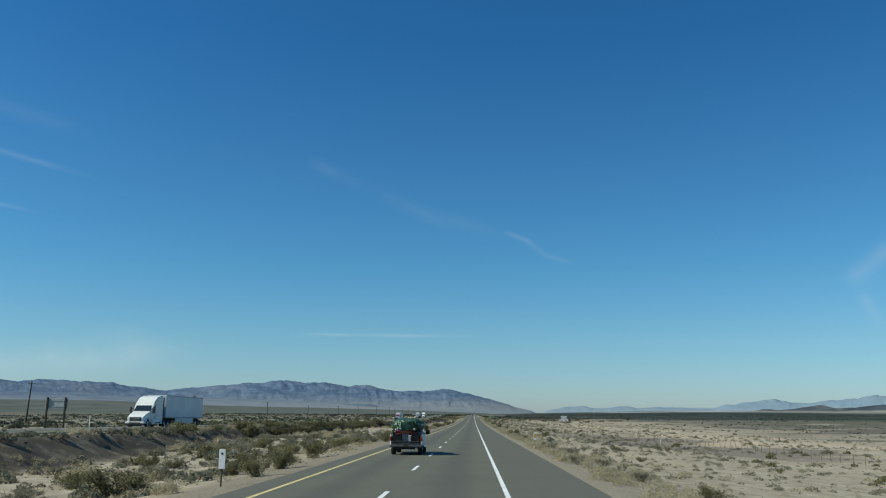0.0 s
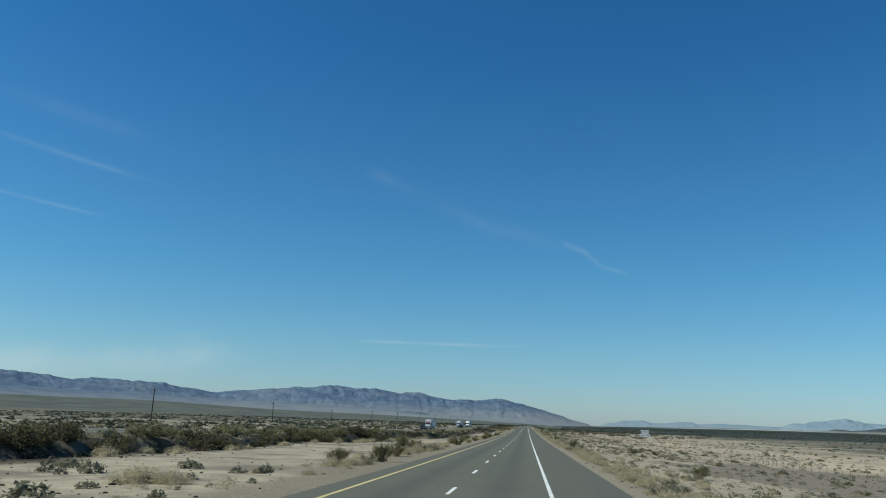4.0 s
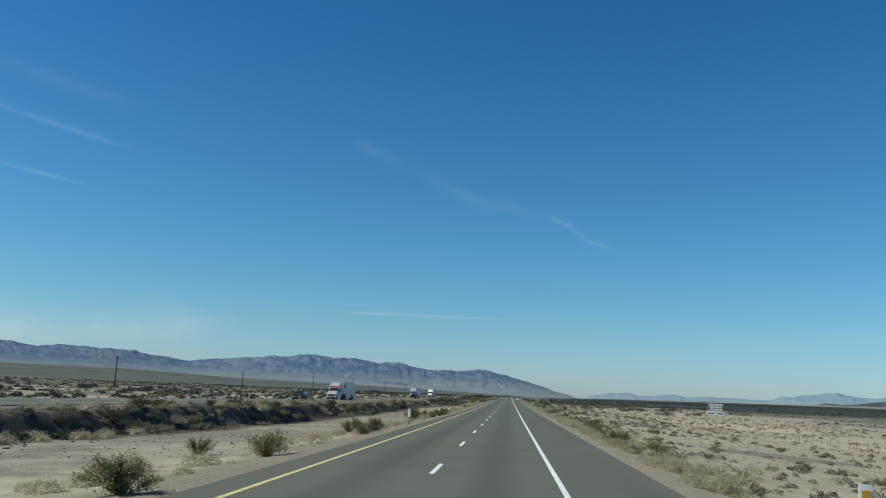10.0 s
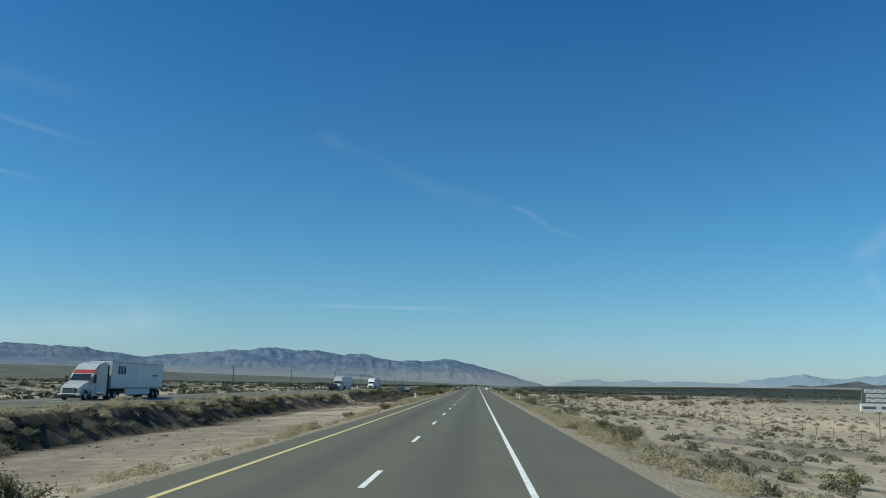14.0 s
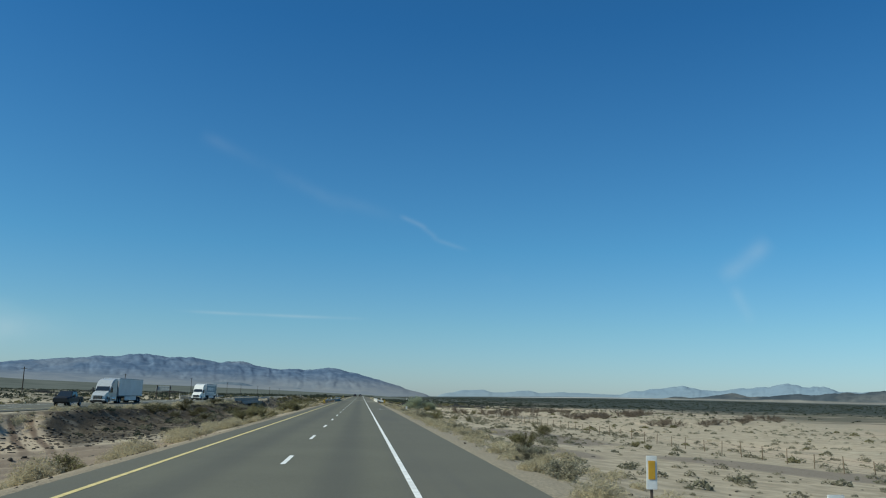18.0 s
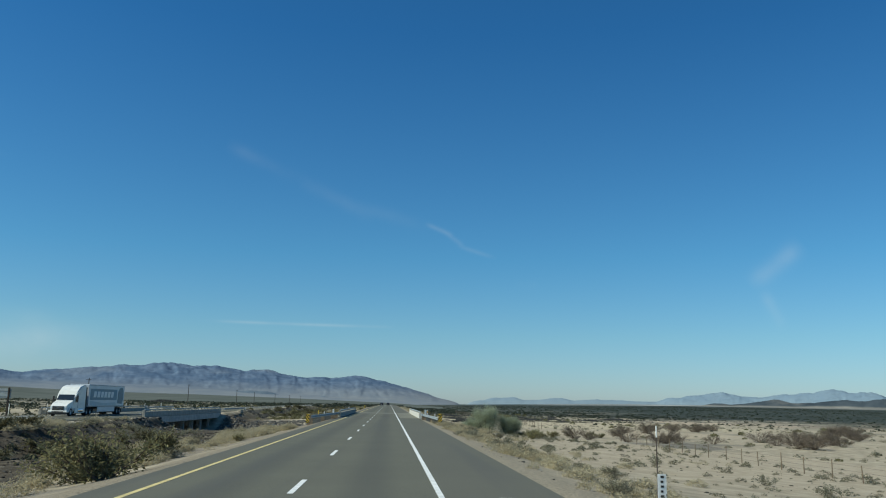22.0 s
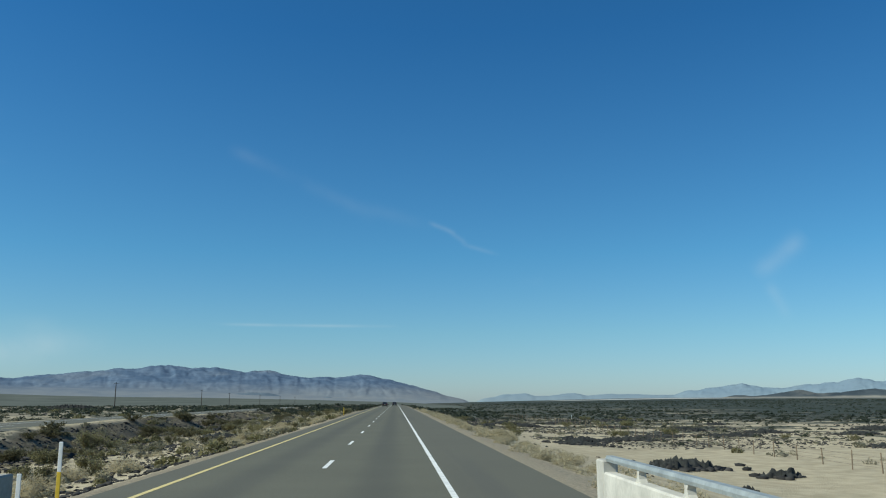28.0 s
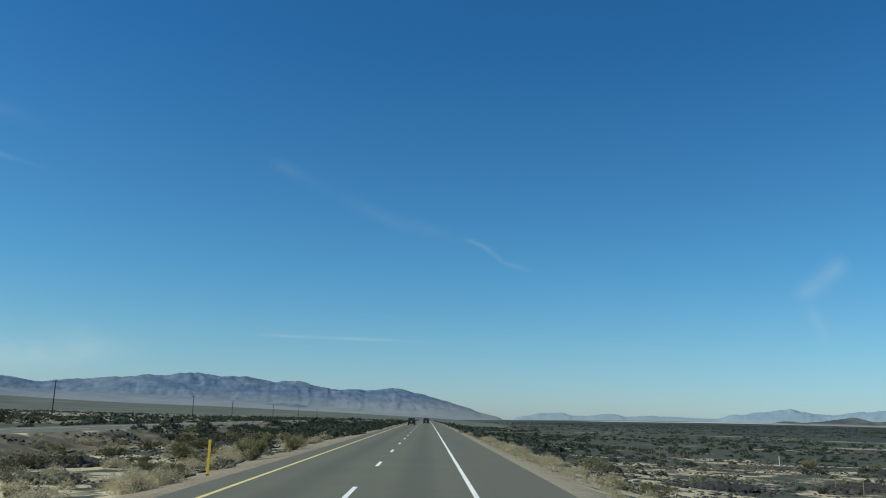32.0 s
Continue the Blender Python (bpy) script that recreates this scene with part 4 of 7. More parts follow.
def parapet(x, y0, y1, z, facing, label, base=0.0):
    """Concrete wall with a tube rail on curved posts."""
    o = empty("bridge_parapet", (x, 0, z))
    o.location.y = y0
    L = y1 - y0
    bm = bmesh.new()
    extrude_profile(bm, [(-0.16, base - 0.05), (0.16, base - 0.05), (0.14, 0.62), (0.11, 0.66), (-0.11, 0.66), (-0.14, 0.62)], 0, L, "y")
    # east wall keeps the pale concrete, the others take the shade-darkened copy
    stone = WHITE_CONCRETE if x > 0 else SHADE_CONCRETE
    part("wall", bm, stone, o, "bare concrete wall")
    for yy in (0.0, L):
        part("end_post", box((-0.17, yy - 0.28, -0.05), (0.17, yy + 0.28, 0.9), 0.03), stone, o)
    bm = bmesh.new()
    extrude_profile(bm, [(-0.09, 0.88), (0.09, 0.88), (0.1, 0.94), (0.07, 1.0), (-0.07, 1.0), (-0.1, 0.94)], 0.28, L - 0.28, "y")
    part("top_rail", bm, GALV, o, "painted steel tube rail")
    n = int(L / 2.6)
    first = None
    for i in range(1, n):
        yy = L * i / n
        if first is None:
            bm = bmesh.new()
            prof = [(-0.16, 0.66), (0.16, 0.66), (0.1, 0.72), (0.07, 0.8), (0.1, 0.88), (-0.1, 0.88), (-0.05, 0.8), (-0.07, 0.72)]
            extrude_profile(bm, prof, -0.07, 0.07, "x")
            first = part("rail_post", bm, stone, o, "curved rail post")
            first.location = (0, yy, 0)
        else:
            again(first, (0, yy, 0), o)
    return tagged(o, label, "bridge parapet", "bridge parapets")


parapet(-8.32, 719.8, 774.6, 0.0, 1, "concrete bridge wall coloured as shaded with steel top rail")
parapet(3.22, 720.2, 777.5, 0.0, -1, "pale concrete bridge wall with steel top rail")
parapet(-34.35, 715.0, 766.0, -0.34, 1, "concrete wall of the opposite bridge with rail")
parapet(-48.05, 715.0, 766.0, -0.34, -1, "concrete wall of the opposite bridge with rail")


def build_bridge(name, x0, x1, y0, y1, z, bents, label):
    o = empty(name, ((x0 + x1) / 2, y0, z))
    hw, L = (x1 - x0) / 2, y1 - y0
    part("deck", box((-hw, 0, -0.62), (hw, L, -0.13), 0.02), CONCRETE, o, "concrete deck slab")
    for s in (-1, 1):
        xa, xb = sorted((s * hw, s * (hw - 0.35)))
        part("edge_beam", box((xa, 0.0, -1.05), (xb, L, -0.63), 0.02), CONCRETE, o)
    for yy in (0.0, L - 1.2):
        part("abutment", box((-hw + 0.3, yy, -4.2), (hw - 0.3, yy + 1.2, -0.64), 0.04), CONCRETE, o, "concrete abutment")
    col = None
    for b in bents:
        part("cap_beam", box((-hw + 0.4, b - 0.4, -1.15), (hw - 0.4, b + 0.4, -0.63), 0.03), CONCRETE, o)
        for k in range(7):
            cx = -hw + 1.0 + (2 * hw - 2.0) * k / 6
            if col is None:
                col = part("column", box((-0.2, -0.2, -4.4), (0.2, 0.2, -1.14), 0.03), CONCRETE, o, "square concrete column")
                col.location = (cx, b, 0)
            else:
                again(col, (cx, b, 0), o)
    return tagged(o, label, "bridge")


build_bridge("bridge", -8.5, 3.4, 719.0, 777.0, 0.0, (14, 29, 44), "low concrete road bridge over a dry wash")
build_bridge("bridge", -48.2, -34.2, 715.0, 766.0, -0.31, (6, 12.5, 19, 25.5, 32, 38.5, 45), "low concrete bridge on columns carrying the other road")
deck_top = strip("bridge_deck_surface", -8.14, 3.04, 720.5, 776.5, 0.004, plain("worn_concrete_paving", (0.175, 0.168, 0.128), 0.9, var=0.3, scale=0.5, bump=0.2), None, 0.003, 8)
tagged(deck_top, "worn tan concrete bridge deck paving", "paving", kind="structure")
strip("lane_strip", -7.9, 0.35, 721, 764, 0.0052, ASPHALT, deck_top, 0.0007, 5)["label"] = "dark asphalt lanes over the deck"
# white survey mark painted on the shoulder
o = empty("survey_mark", (1.6, 618.0, 0.004))
part("bar", box((-1.6, -0.06, 0), (1.5, 0.06, 0.004)), WHITE_LINE, o)
part("bar", box((-0.22, -0.5, 0.0002), (0.22, 0.5, 0.0045)), WHITE_LINE, o)
part("bar", box((3.0, -0.25, -0.1), (3.4, 0.25, -0.095)), WHITE_LINE, o)
tagged(o, "white painted survey cross on the paved shoulder", "road marking")
for p0 in (-49.2, -33.6):
    guardrail(p0, 790, p0, 767, -0.35, "dark guardrail on short posts by the opposite bridge")
for yy in range(709, 790, 12):
    flex_post(-49.6, yy, top(-49.6, yy) if yy > 768 else -0.4, 1.5, WHITE_PLASTIC, "slim white delineator post along the opposite bridge")

# ---- vehicles ----
TYRE = plain("tyre_rubber", (0.025, 0.025, 0.025), 0.85, var=0.3)
RIM = plain("wheel_alloy", (0.5, 0.5, 0.5), 0.35, 0.8, var=0.15)
CHROME = plain("chrome", (0.7, 0.7, 0.7), 0.15, 1.0, var=0.05)
GLASS = plain("tinted_glass", (0.02, 0.025, 0.03), 0.06, 0.0, var=0.1, spec=0.8)
RED_LENS = plain("red_lens", (0.15, 0.01, 0.009), 0.3, var=0.1)
CLEAR_LENS = plain("clear_lens", (0.75, 0.76, 0.75), 0.15, var=0.05)
UNDER = plain("dark_underbody", (0.03, 0.03, 0.03), 0.8)
PAINT_WHITE = plain("white_vehicle_paint", (0.72, 0.715, 0.67), 0.3, var=0.08, scale=2, spec=0.5)
PAINT_DARK = plain("dark_blue_vehicle_paint", (0.012, 0.013, 0.015), 0.5, 0.0, var=0.1, scale=2, spec=0.3)
PAINT_GREY = plain("pale_grey_vehicle_paint", (0.45, 0.47, 0.47), 0.3, 0.2, var=0.06, scale=2, spec=0.5)
TRAILER = plain("white_trailer_panel", (0.58, 0.61, 0.63), 0.4, 0.1, var=0.14, scale=0.6, spec=0.4)
TEAL = plain("teal_trailer_wrap", (0.075, 0.185, 0.255), 0.4, 0.0, var=0.25, scale=0.5)
RED = plain("red_paint", (0.30, 0.025, 0.02), 0.4, var=0.12)


def wheel(parent, x, y, r, w, side, dual=False):
    """Tyre with a rounded shoulder, and a dished rim on the outer face."""
    bm = bmesh.new()
    prof = [(-w / 2, r * 0.6), (-w / 2, r * 0.9), (-w * 0.38, r), (w * 0.38, r), (w / 2, r * 0.9), (w / 2, r * 0.6)]
    n = 20
    rings = []
    for i in range(n):
        a = 2 * math.pi * i / n
        rings.append([bm.verts.new((p, q * math.cos(a), q * math.sin(a))) for p, q in prof])
    for i in range(n):
        for k in range(len(prof) - 1):
            bm.faces.new((rings[i][k], rings[i][k + 1], rings[(i + 1) % n][k + 1], rings[(i + 1) % n][k]))
    t = part("tyre", bm, TYRE, None, smooth=True)
    e = empty("wheel", (x, y, r))
    e.parent = parent
    t.parent = e
    bm = bmesh.new()
    prof = [(w * 0.32 * side, 0.001), (w * 0.36 * side, r * 0.18), (w * 0.2 * side, r * 0.24), (w * 0.24 * side, r * 0.5), (w * 0.46 * side, r * 0.6), (-w * 0.4 * side, r * 0.605), (-w * 0.4 * side, 0.001)]
    rings = [[bm.verts.new((p, q * math.cos(2 * math.pi * i / n), q * math.sin(2 * math.pi * i / n))) for p, q in prof] for i in range(n)]
    for i in range(n):
        for k in range(len(prof) - 1):
            bm.faces.new((rings[i][k], rings[i][k + 1], rings[(i + 1) % n][k + 1], rings[(i + 1) % n][k]))
    bmesh.ops.remove_doubles(bm, verts=bm.verts, dist=0.003)
    part("rim", bm, RIM, e)
    return e


def hull(bm, sections):
    """Skin over outlines given as lists of points with the same count, capped at both ends."""
    rows = [[bm.verts.new(p) for p in s] for s in sections]
    n = len(rows[0])
    for a, b in zip(rows, rows[1:]):
        for i in range(n):
            bm.faces.new((a[i], a[(i + 1) % n], b[(i + 1) % n], b[i]))
    bm.faces.new(rows[0][::-1])
    bm.faces.new(rows[-1])
    return bm


def ring(y, hw, z0, z1, c=0.08, tuck=0.0):
    """One cross-section of a body at y."""
    return [(-hw + tuck, y, z0), (hw - tuck, y, z0), (hw, y, z0 + c), (hw, y, z1 - c), (hw - c, y, z1), (-hw + c, y, z1), (-hw, y, z1 - c), (-hw, y, z0 + c)]


def quad_panel(pts, out, thick=0.012):
    """A thin pane over four corners, pushed outwards by a vector."""
    bm = bmesh.new()
    o = Vector(out)
    a = [bm.verts.new(Vector(p) + o * 0.003) for p in pts]
    b = [bm.verts.new(Vector(p) + o * (0.003 + thick)) for p in pts]
    bm.faces.new(a[::-1])
    bm.faces.new(b)
    for i in range(4):
        bm.faces.new((a[i], a[(i + 1) % 4], b[(i + 1) % 4], b[i]))
    return bm


def car(kind, x, y, z, heading, paint, label, length=4.75, width=1.88, height=1.72):
    """A sport utility vehicle; heading 0 drives along +y. Rear at local y 0."""
    o = empty("car" if kind != "pickup" else "pickup_truck", (x, y, z), heading)
    L, hw, H = length, width / 2, height
    bm = bmesh.new()
    hull(bm, [ring(0.0, hw * 0.9, 0.42, 0.95, 0.1), ring(0.12, hw * 0.98, 0.34, 1.02, 0.1), ring(1.2, hw, 0.3, 1.04, 0.1), ring(3.2, hw, 0.3, 1.02, 0.1),
              ring(L - 0.9, hw * 0.98, 0.3, 0.98, 0.12), ring(L - 0.12, hw * 0.88, 0.34, 0.82, 0.12), ring(L, hw * 0.8, 0.42, 0.7, 0.1)])
    body = part("body", bm, paint, o, smooth=False)
    bm = bmesh.new()
    r0, r1 = (0.1, 0.42) if kind == "suv" else (2.0, 2.15)
    front0, front1 = L - 1.35, L - 2.15
    top_w, bot_w = hw * 0.8, hw * 0.93
    lo = [(-bot_w, r0, 1.02), (bot_w, r0, 1.02), (bot_w, front0, 1.0), (-bot_w, front0, 1.0)]
    hi = [(-top_w, r1, H - 0.06), (top_w, r1, H - 0.06), (top_w, front1, H - 0.04), (-top_w, front1, H - 0.04)]
    tp = [(-top_w * 0.93, r1 + 0.1, H), (top_w * 0.93, r1 + 0.1, H), (top_w * 0.93, front1 - 0.12, H), (-top_w * 0.93, front1 - 0.12, H)]
    hull(bm, [lo, hi, tp])
    part("cabin", bm, paint, o)

    def lerp(a, b, t):
        return tuple(a[i] + (b[i] - a[i]) * t for i in range(3))

    def pane(a, b, c, d, out, name, inset=0.1):
        cen = [sum(p[i] for p in (a, b, c, d)) / 4 for i in range(3)]
        pts = [lerp(p, cen, inset) for p in (a, b, c, d)]
        return part(name, quad_panel(pts, out), GLASS, o, "dark tinted glass")
    pane(lo[0], lo[1], hi[1], hi[0], (0, -1, 0.3), "rear_window")
    pane(lo[3], hi[3], hi[2], lo[2], (0, 0.8, 0.6), "windscreen")
    for s, a, b, c, d in ((1, lo[1], lo[2], hi[2], hi[1]), (-1, lo[0], lo[3], hi[3], hi[0])):
        ma, mb = lerp(a, b, 0.5), lerp(d, c, 0.5)
        pane(a, ma, mb, d, (s, 0, 0.2), "side_window", 0.12)
        pane(ma, b, c, mb, (s, 0, 0.2), "side_window", 0.12)
    for s in (-1, 1):
        part("tail_light", box((s * hw * 0.72 - 0.13, -0.03, 0.8), (s * hw * 0.72 + 0.13, 0.1, 1.02), 0.02), RED_LENS, o, "red tail light")
        part("headlight", box((s * hw * 0.62 - 0.18, L - 0.14, 0.62), (s * hw * 0.62 + 0.18, L - 0.01, 0.78), 0.02), CLEAR_LENS, o, "clear headlight")
        part("mirror", box((s * (hw + 0.1) - 0.1, front0 - 0.35, 1.0), (s * (hw + 0.1) + 0.1, front0 - 0.2, 1.16), 0.03), paint, o)
        for yy in (0.85, L - 0.9):
            wheel(o, s * (hw - 0.13), yy, 0.36, 0.24, s)
    part("bumper", box((-hw * 0.9, -0.07, 0.36), (hw * 0.9, 0.05, 0.6), 0.04), UNDER, o, "dark rear bumper")
    part("grille", box((-hw * 0.42, L - 0.05, 0.5), (hw * 0.42, L + 0.015, 0.7), 0.02), UNDER, o)
    part("number_plate", box((-0.16, -0.04, 0.72), (0.16, -0.012, 0.86), 0.005), SIGN_WHITE, body, "blank pale plate")
    return tagged(o, label, "car" if kind != "pickup" else "pickup truck")


def pickup(x, y, z, heading, paint, label):
    """A crew-cab pickup with an open bed. Rear bumper at local y 0."""
    o = empty("pickup_truck", (x, y, z), heading)
    hw, L = 1.0, 5.85
    bm = bmesh.new()
    hull(bm, [ring(2.0, hw, 0.5, 1.22, 0.1), ring(4.5, hw, 0.5, 1.2, 0.1), ring(5.5, hw * 0.97, 0.5, 1.15, 0.14), ring(L - 0.05, hw * 0.9, 0.52, 1.02, 0.12)])
    body = part("cab_body", bm, paint, o)
    bm = bmesh.new()
    lo = [(-0.95, 2.02, 1.2), (0.95, 2.02, 1.2), (0.95, 4.55, 1.18), (-0.95, 4.55, 1.18)]
    hi = [(-0.78, 2.15, 1.88), (0.78, 2.15, 1.88), (0.78, 3.85, 1.88), (-0.78, 3.85, 1.88)]
    tp = [(-0.7, 2.3, 1.93), (0.7, 2.3, 1.93), (0.7, 3.7, 1.93), (-0.7, 3.7, 1.93)]
    hull(bm, [lo, hi, tp])
    part("cab_roof", bm, paint, o)
    for s in (-1, 1):
        xs = sorted((s * hw, s * (hw - 0.09)))
        part("bed_side", box((xs[0], 0.1, 0.55), (xs[1], 1.99, 1.22), 0.03), paint, o)
        bm = bmesh.new()
        extrude_profile(bm, [(0.62, 0.98), (1.5, 0.98), (1.62, 0.8), (1.55, 0.62), (1.5, 0.75), (1.35, 0.9), (0.78, 0.9), (0.64, 0.75), (0.6, 0.62), (0.52, 0.8)], *sorted((s * (hw + 0.035), s * hw)), "x")
        part("wheel_arch", bm, paint, o)
        xs = sorted((s * (hw + 0.006), s * (hw - 0.12)))
        part("tail_light", box((xs[0], -0.01, 0.86), (xs[1], 0.12, 1.14), 0.03), RED_LENS, o, "red tail light")
        part("mirror", box((s * 1.14 - 0.13, 4.05, 1.2), (s * 1.14 + 0.13, 4.17, 1.5), 0.03), UNDER, o, "black towing mirror")
        part("mirror_arm", box((min(s * 0.9, s * 1.05), 4.08, 1.24), (max(s * 0.9, s * 1.05), 4.14, 1.32)), UNDER, o)
        for a, b in (((2.25, 2.98), (2.28, 2.98)), ((3.06, 4.3), (3.06, 3.8))):
            pts = [(s * 0.935, a[0], 1.26), (s * 0.935, a[1], 1.26), (s * 0.8, b[1], 1.82), (s * 0.8, b[0], 1.82)]
            part("side_window", quad_panel(pts if s > 0 else pts[::-1], (s, 0, 0.25)), GLASS, o, "dark tinted glass")
        for yy in (2.95, 3.95):
            xs = sorted((s * hw, s * (hw + 0.03)))
            part("door_handle", box((xs[0], yy - 0.1, 1.04), (xs[1], yy + 0.1, 1.09), 0.01), CHROME, o)
        xs = sorted((s * 0.95, s * 1.06))
        part("side_step", box((xs[0], 2.1, 0.42), (xs[1], 4.3, 0.5), 0.02), CHROME, o, "chrome side step")
        for yy in (1.05, 4.75):
            wheel(o, s * 0.84, yy, 0.41, 0.29, s)
    part("bed_floor", box((-0.9, 0.12, 0.62), (0.9, 1.99, 0.7)), UNDER, o)
    part("bumper", box((-1.0, -0.12, 0.48), (1.0, 0.1, 0.66), 0.05), plain("dull_bumper_steel", (0.10, 0.10, 0.10), 0.45, 0.3), o, "dull steel rear step bumper")
    part("bumper_pad", box((-0.9, -0.1, 0.661), (0.9, 0.1, 0.72), 0.02), UNDER, o, "black step pad")
    part("tailgate", box((-0.86, -0.03, 0.76), (0.86, 0.06, 0.86), 0.02), UNDER, o, "dark lower tailgate edge")
    part("rear_window", quad_panel([(-0.75, 2.03, 1.28), (0.75, 2.03, 1.28), (0.68, 2.13, 1.82), (-0.68, 2.13, 1.82)], (0, -1, 0.1)), GLASS, o)
    part("windscreen", quad_panel([(0.88, 4.5, 1.22), (-0.88, 4.5, 1.22), (-0.74, 3.9, 1.85), (0.74, 3.9, 1.85)], (0, 0.7, 0.7)), GLASS, o)
    part("chassis", box((-0.6, 0.3, 0.35), (0.6, 5.3, 0.55)), UNDER, o)
    part("exhaust_pipe", cyl((0.62, 0.0, 0.42), (0.62, 1.2, 0.42), 0.04, seg=10), CHROME, o)
    part("number_plate", box((-0.16, -0.135, 0.5), (0.16, -0.122, 0.63), 0.004), UNDER, o, "dark plate")
    return tagged(o, label, "pickup truck")


def tarp_bundle(x, y, z):
    """A wrinkled tarpaulin over a heap of load."""
    bm = bmesh.new()
    bmesh.ops.create_icosphere(bm, subdivisions=6, radius=1.0)
    for v in bm.verts:
        c = v.co
        sx, sy, sz = (abs(c[i]) ** 0.78 * (1 if c[i] > 0 else -1) for i in range(3))
        p = Vector((sx * 0.97, sy * 1.1, sz * 0.46))
        swell = noise.noise(Vector((c.x * 1.3 + 4, c.y * 1.3, c.z * 1.6)))
        warp = noise.noise(c * 1.9 + Vector((7, 1, 3)))
        fold = 1 - abs(noise.noise(Vector((c.x * 5.2 + c.z * 2.4 + warp * 1.5, c.y * 4.6, c.z * 1.2 + warp))))
        fine = 1 - abs(noise.noise(Vector((c.x * 10 - c.z * 3.5, c.y * 9 + warp * 2, c.z * 2.5))))
        p *= 1 + 0.13 * swell + 0.10 * (fold ** 4 - 0.4) + 0.035 * (fine ** 4 - 0.4)
        p.z += 0.12 * max(0, c.x * 0.4 - c.y * 0.2)
        v.co = p
    k = Mat("green_tarpaulin", 0.3, 0, 0.55)
    tc = k.node("ShaderNodeTexCoord").outputs["Object"]
    green = k.mix(k.step(k.noise(2.2, 5, tc), 0.35, 0.7), (0.018, 0.050, 0.024), (0.045, 0.095, 0.050))
    k.color(k.mix(k.step(k.noise(1.6, 4, tc, stretch=(1.0, 1.0, 2.5)), 0.60, 0.68), green, (0.24, 0.30, 0.26)))
    k.bump(k.noise(22, 4, tc), 0.25, 0.02)
    o = part("wrapped_load", bm, k.m, None, smooth=True)
    o.location = (x, y, z)
    return tagged(o, "dark green wrinkled tarpaulin bundle tied on truck bed", "cargo")


def truck_load(x, y):
    tarp_bundle(x + 0.06, y + 1.1, 1.76)
    white = plain("white_sack", (0.36, 0.36, 0.35), 0.7, var=0.6, scale=9)
    jet = plain("black_plastic", (0.008, 0.008, 0.009), 0.45, var=0.4)
    blue = plain("dark_blue_cover", (0.03, 0.05, 0.11), 0.6, var=0.4)

    def crate(lo, hi, m, label, name="storage_box"):
        o = empty(name, (x + (lo[0] + hi[0]) / 2, y + (lo[1] + hi[1]) / 2, lo[2]))
        w, d, h = (hi[i] - lo[i] for i in range(3))
        part("body", box((-w / 2, -d / 2, 0), (w / 2, d / 2, h * 0.85), 0.02), m, o)
        part("lid", box((-w / 2 - 0.015, -d / 2 - 0.015, h * 0.85), (w / 2 + 0.015, d / 2 + 0.015, h), 0.015), m, o)
        tagged(o, label, "box", "boxes in the truck bed")
    crate((-0.83, 0.08, 0.71), (-0.27, 0.75, 1.4), jet, "black plastic storage box standing on truck bed")
    crate((0.3, 0.08, 0.71), (0.83, 0.75, 1.38), jet, "black plastic storage box standing on truck bed")
    crate((-0.8, 0.85, 0.71), (0.8, 1.9, 1.4), blue, "large dark blue covered box in truck bed")
    o = empty("camp_stool_bag", (x - 0.02, y + 0.25, 0.71))
    for k in range(7):
        part("roll", cyl((-0.2 + 0.065 * k, 0, 0), (-0.2 + 0.065 * k, 0, 0.6), 0.034, seg=8), white, o)
    tagged(o, "bundle of upright pale rolled mats in truck bed", "mats")
    o = empty("hand_cart", (x, y + 0.1, 1.44))
    part("frame", box((-0.72, 0, 0), (0.5, 0.05, 0.05), 0.01), RED, o, "red tube frame")
    part("frame", box((-0.72, 0.42, 0.06), (0.5, 0.47, 0.11), 0.01), RED, o, "red tube frame")
    for cx in (-0.7, -0.3, 0.1, 0.46):
        part("crossbar", box((cx, 0.02, 0.02), (cx + 0.04, 0.45, 0.09), 0.01), RED, o)
    part("board", box((-0.4, 0.03, -0.06), (0.3, 0.09, -0.012), 0.01), plain("orange_strap", (0.5, 0.25, 0.12), 0.7), o, "orange strap")
    part("cart_wheel", cyl((0.5, -0.02, 0.14), (0.5, 0.06, 0.14), 0.14, seg=16), TYRE, o, "small rubber wheel")
    part("cart_hub", cyl((0.5, -0.035, 0.14), (0.5, 0.07, 0.14), 0.07, seg=12), CHROME, o)
    for cx, lean in ((-0.62, 0.1), (0.36, -0.14)):
        part("upright", cyl((cx, -0.03, -0.24), (cx + lean, -0.03, 0.05), 0.018, seg=8), RED, o, "red tube upright")
    part("crossbar", cyl((-0.6, -0.035, -0.16), (0.4, -0.035, -0.04), 0.014, seg=8), RED, o)
    tagged(o, "folded red hand cart lying on the truck load", "hand cart")
    o = empty("duffel_bag", (x + 0.66, y + 1.2, 1.55))
    bm = bmesh.new()
    bmesh.ops.create_icosphere(bm, subdivisions=3, radius=1.0)
    for v in bm.verts:
        v.co = Vector((v.co.x * 0.26, v.co.y * 0.75, v.co.z * 0.55)) * (1 + 0.12 * noise.noise(v.co * 2.5))
    part("bag", bm, plain("checked_blanket", (0.08, 0.1, 0.16), 0.8, var=0.6, scale=7), o, smooth=True)
    tagged(o, "dark blue checked blanket roll stuffed beside tarpaulin", "bedding")
    o = empty("cool_box", (x + 0.24, y - 0.02, 0.78))
    part("body", box((-0.07, 0, 0), (0.07, 0.06, 0.36), 0.02), white, o)
    part("lid", box((-0.08, -0.01, 0.36), (0.08, 0.07, 0.41), 0.015), SIGN_WHITE, o)
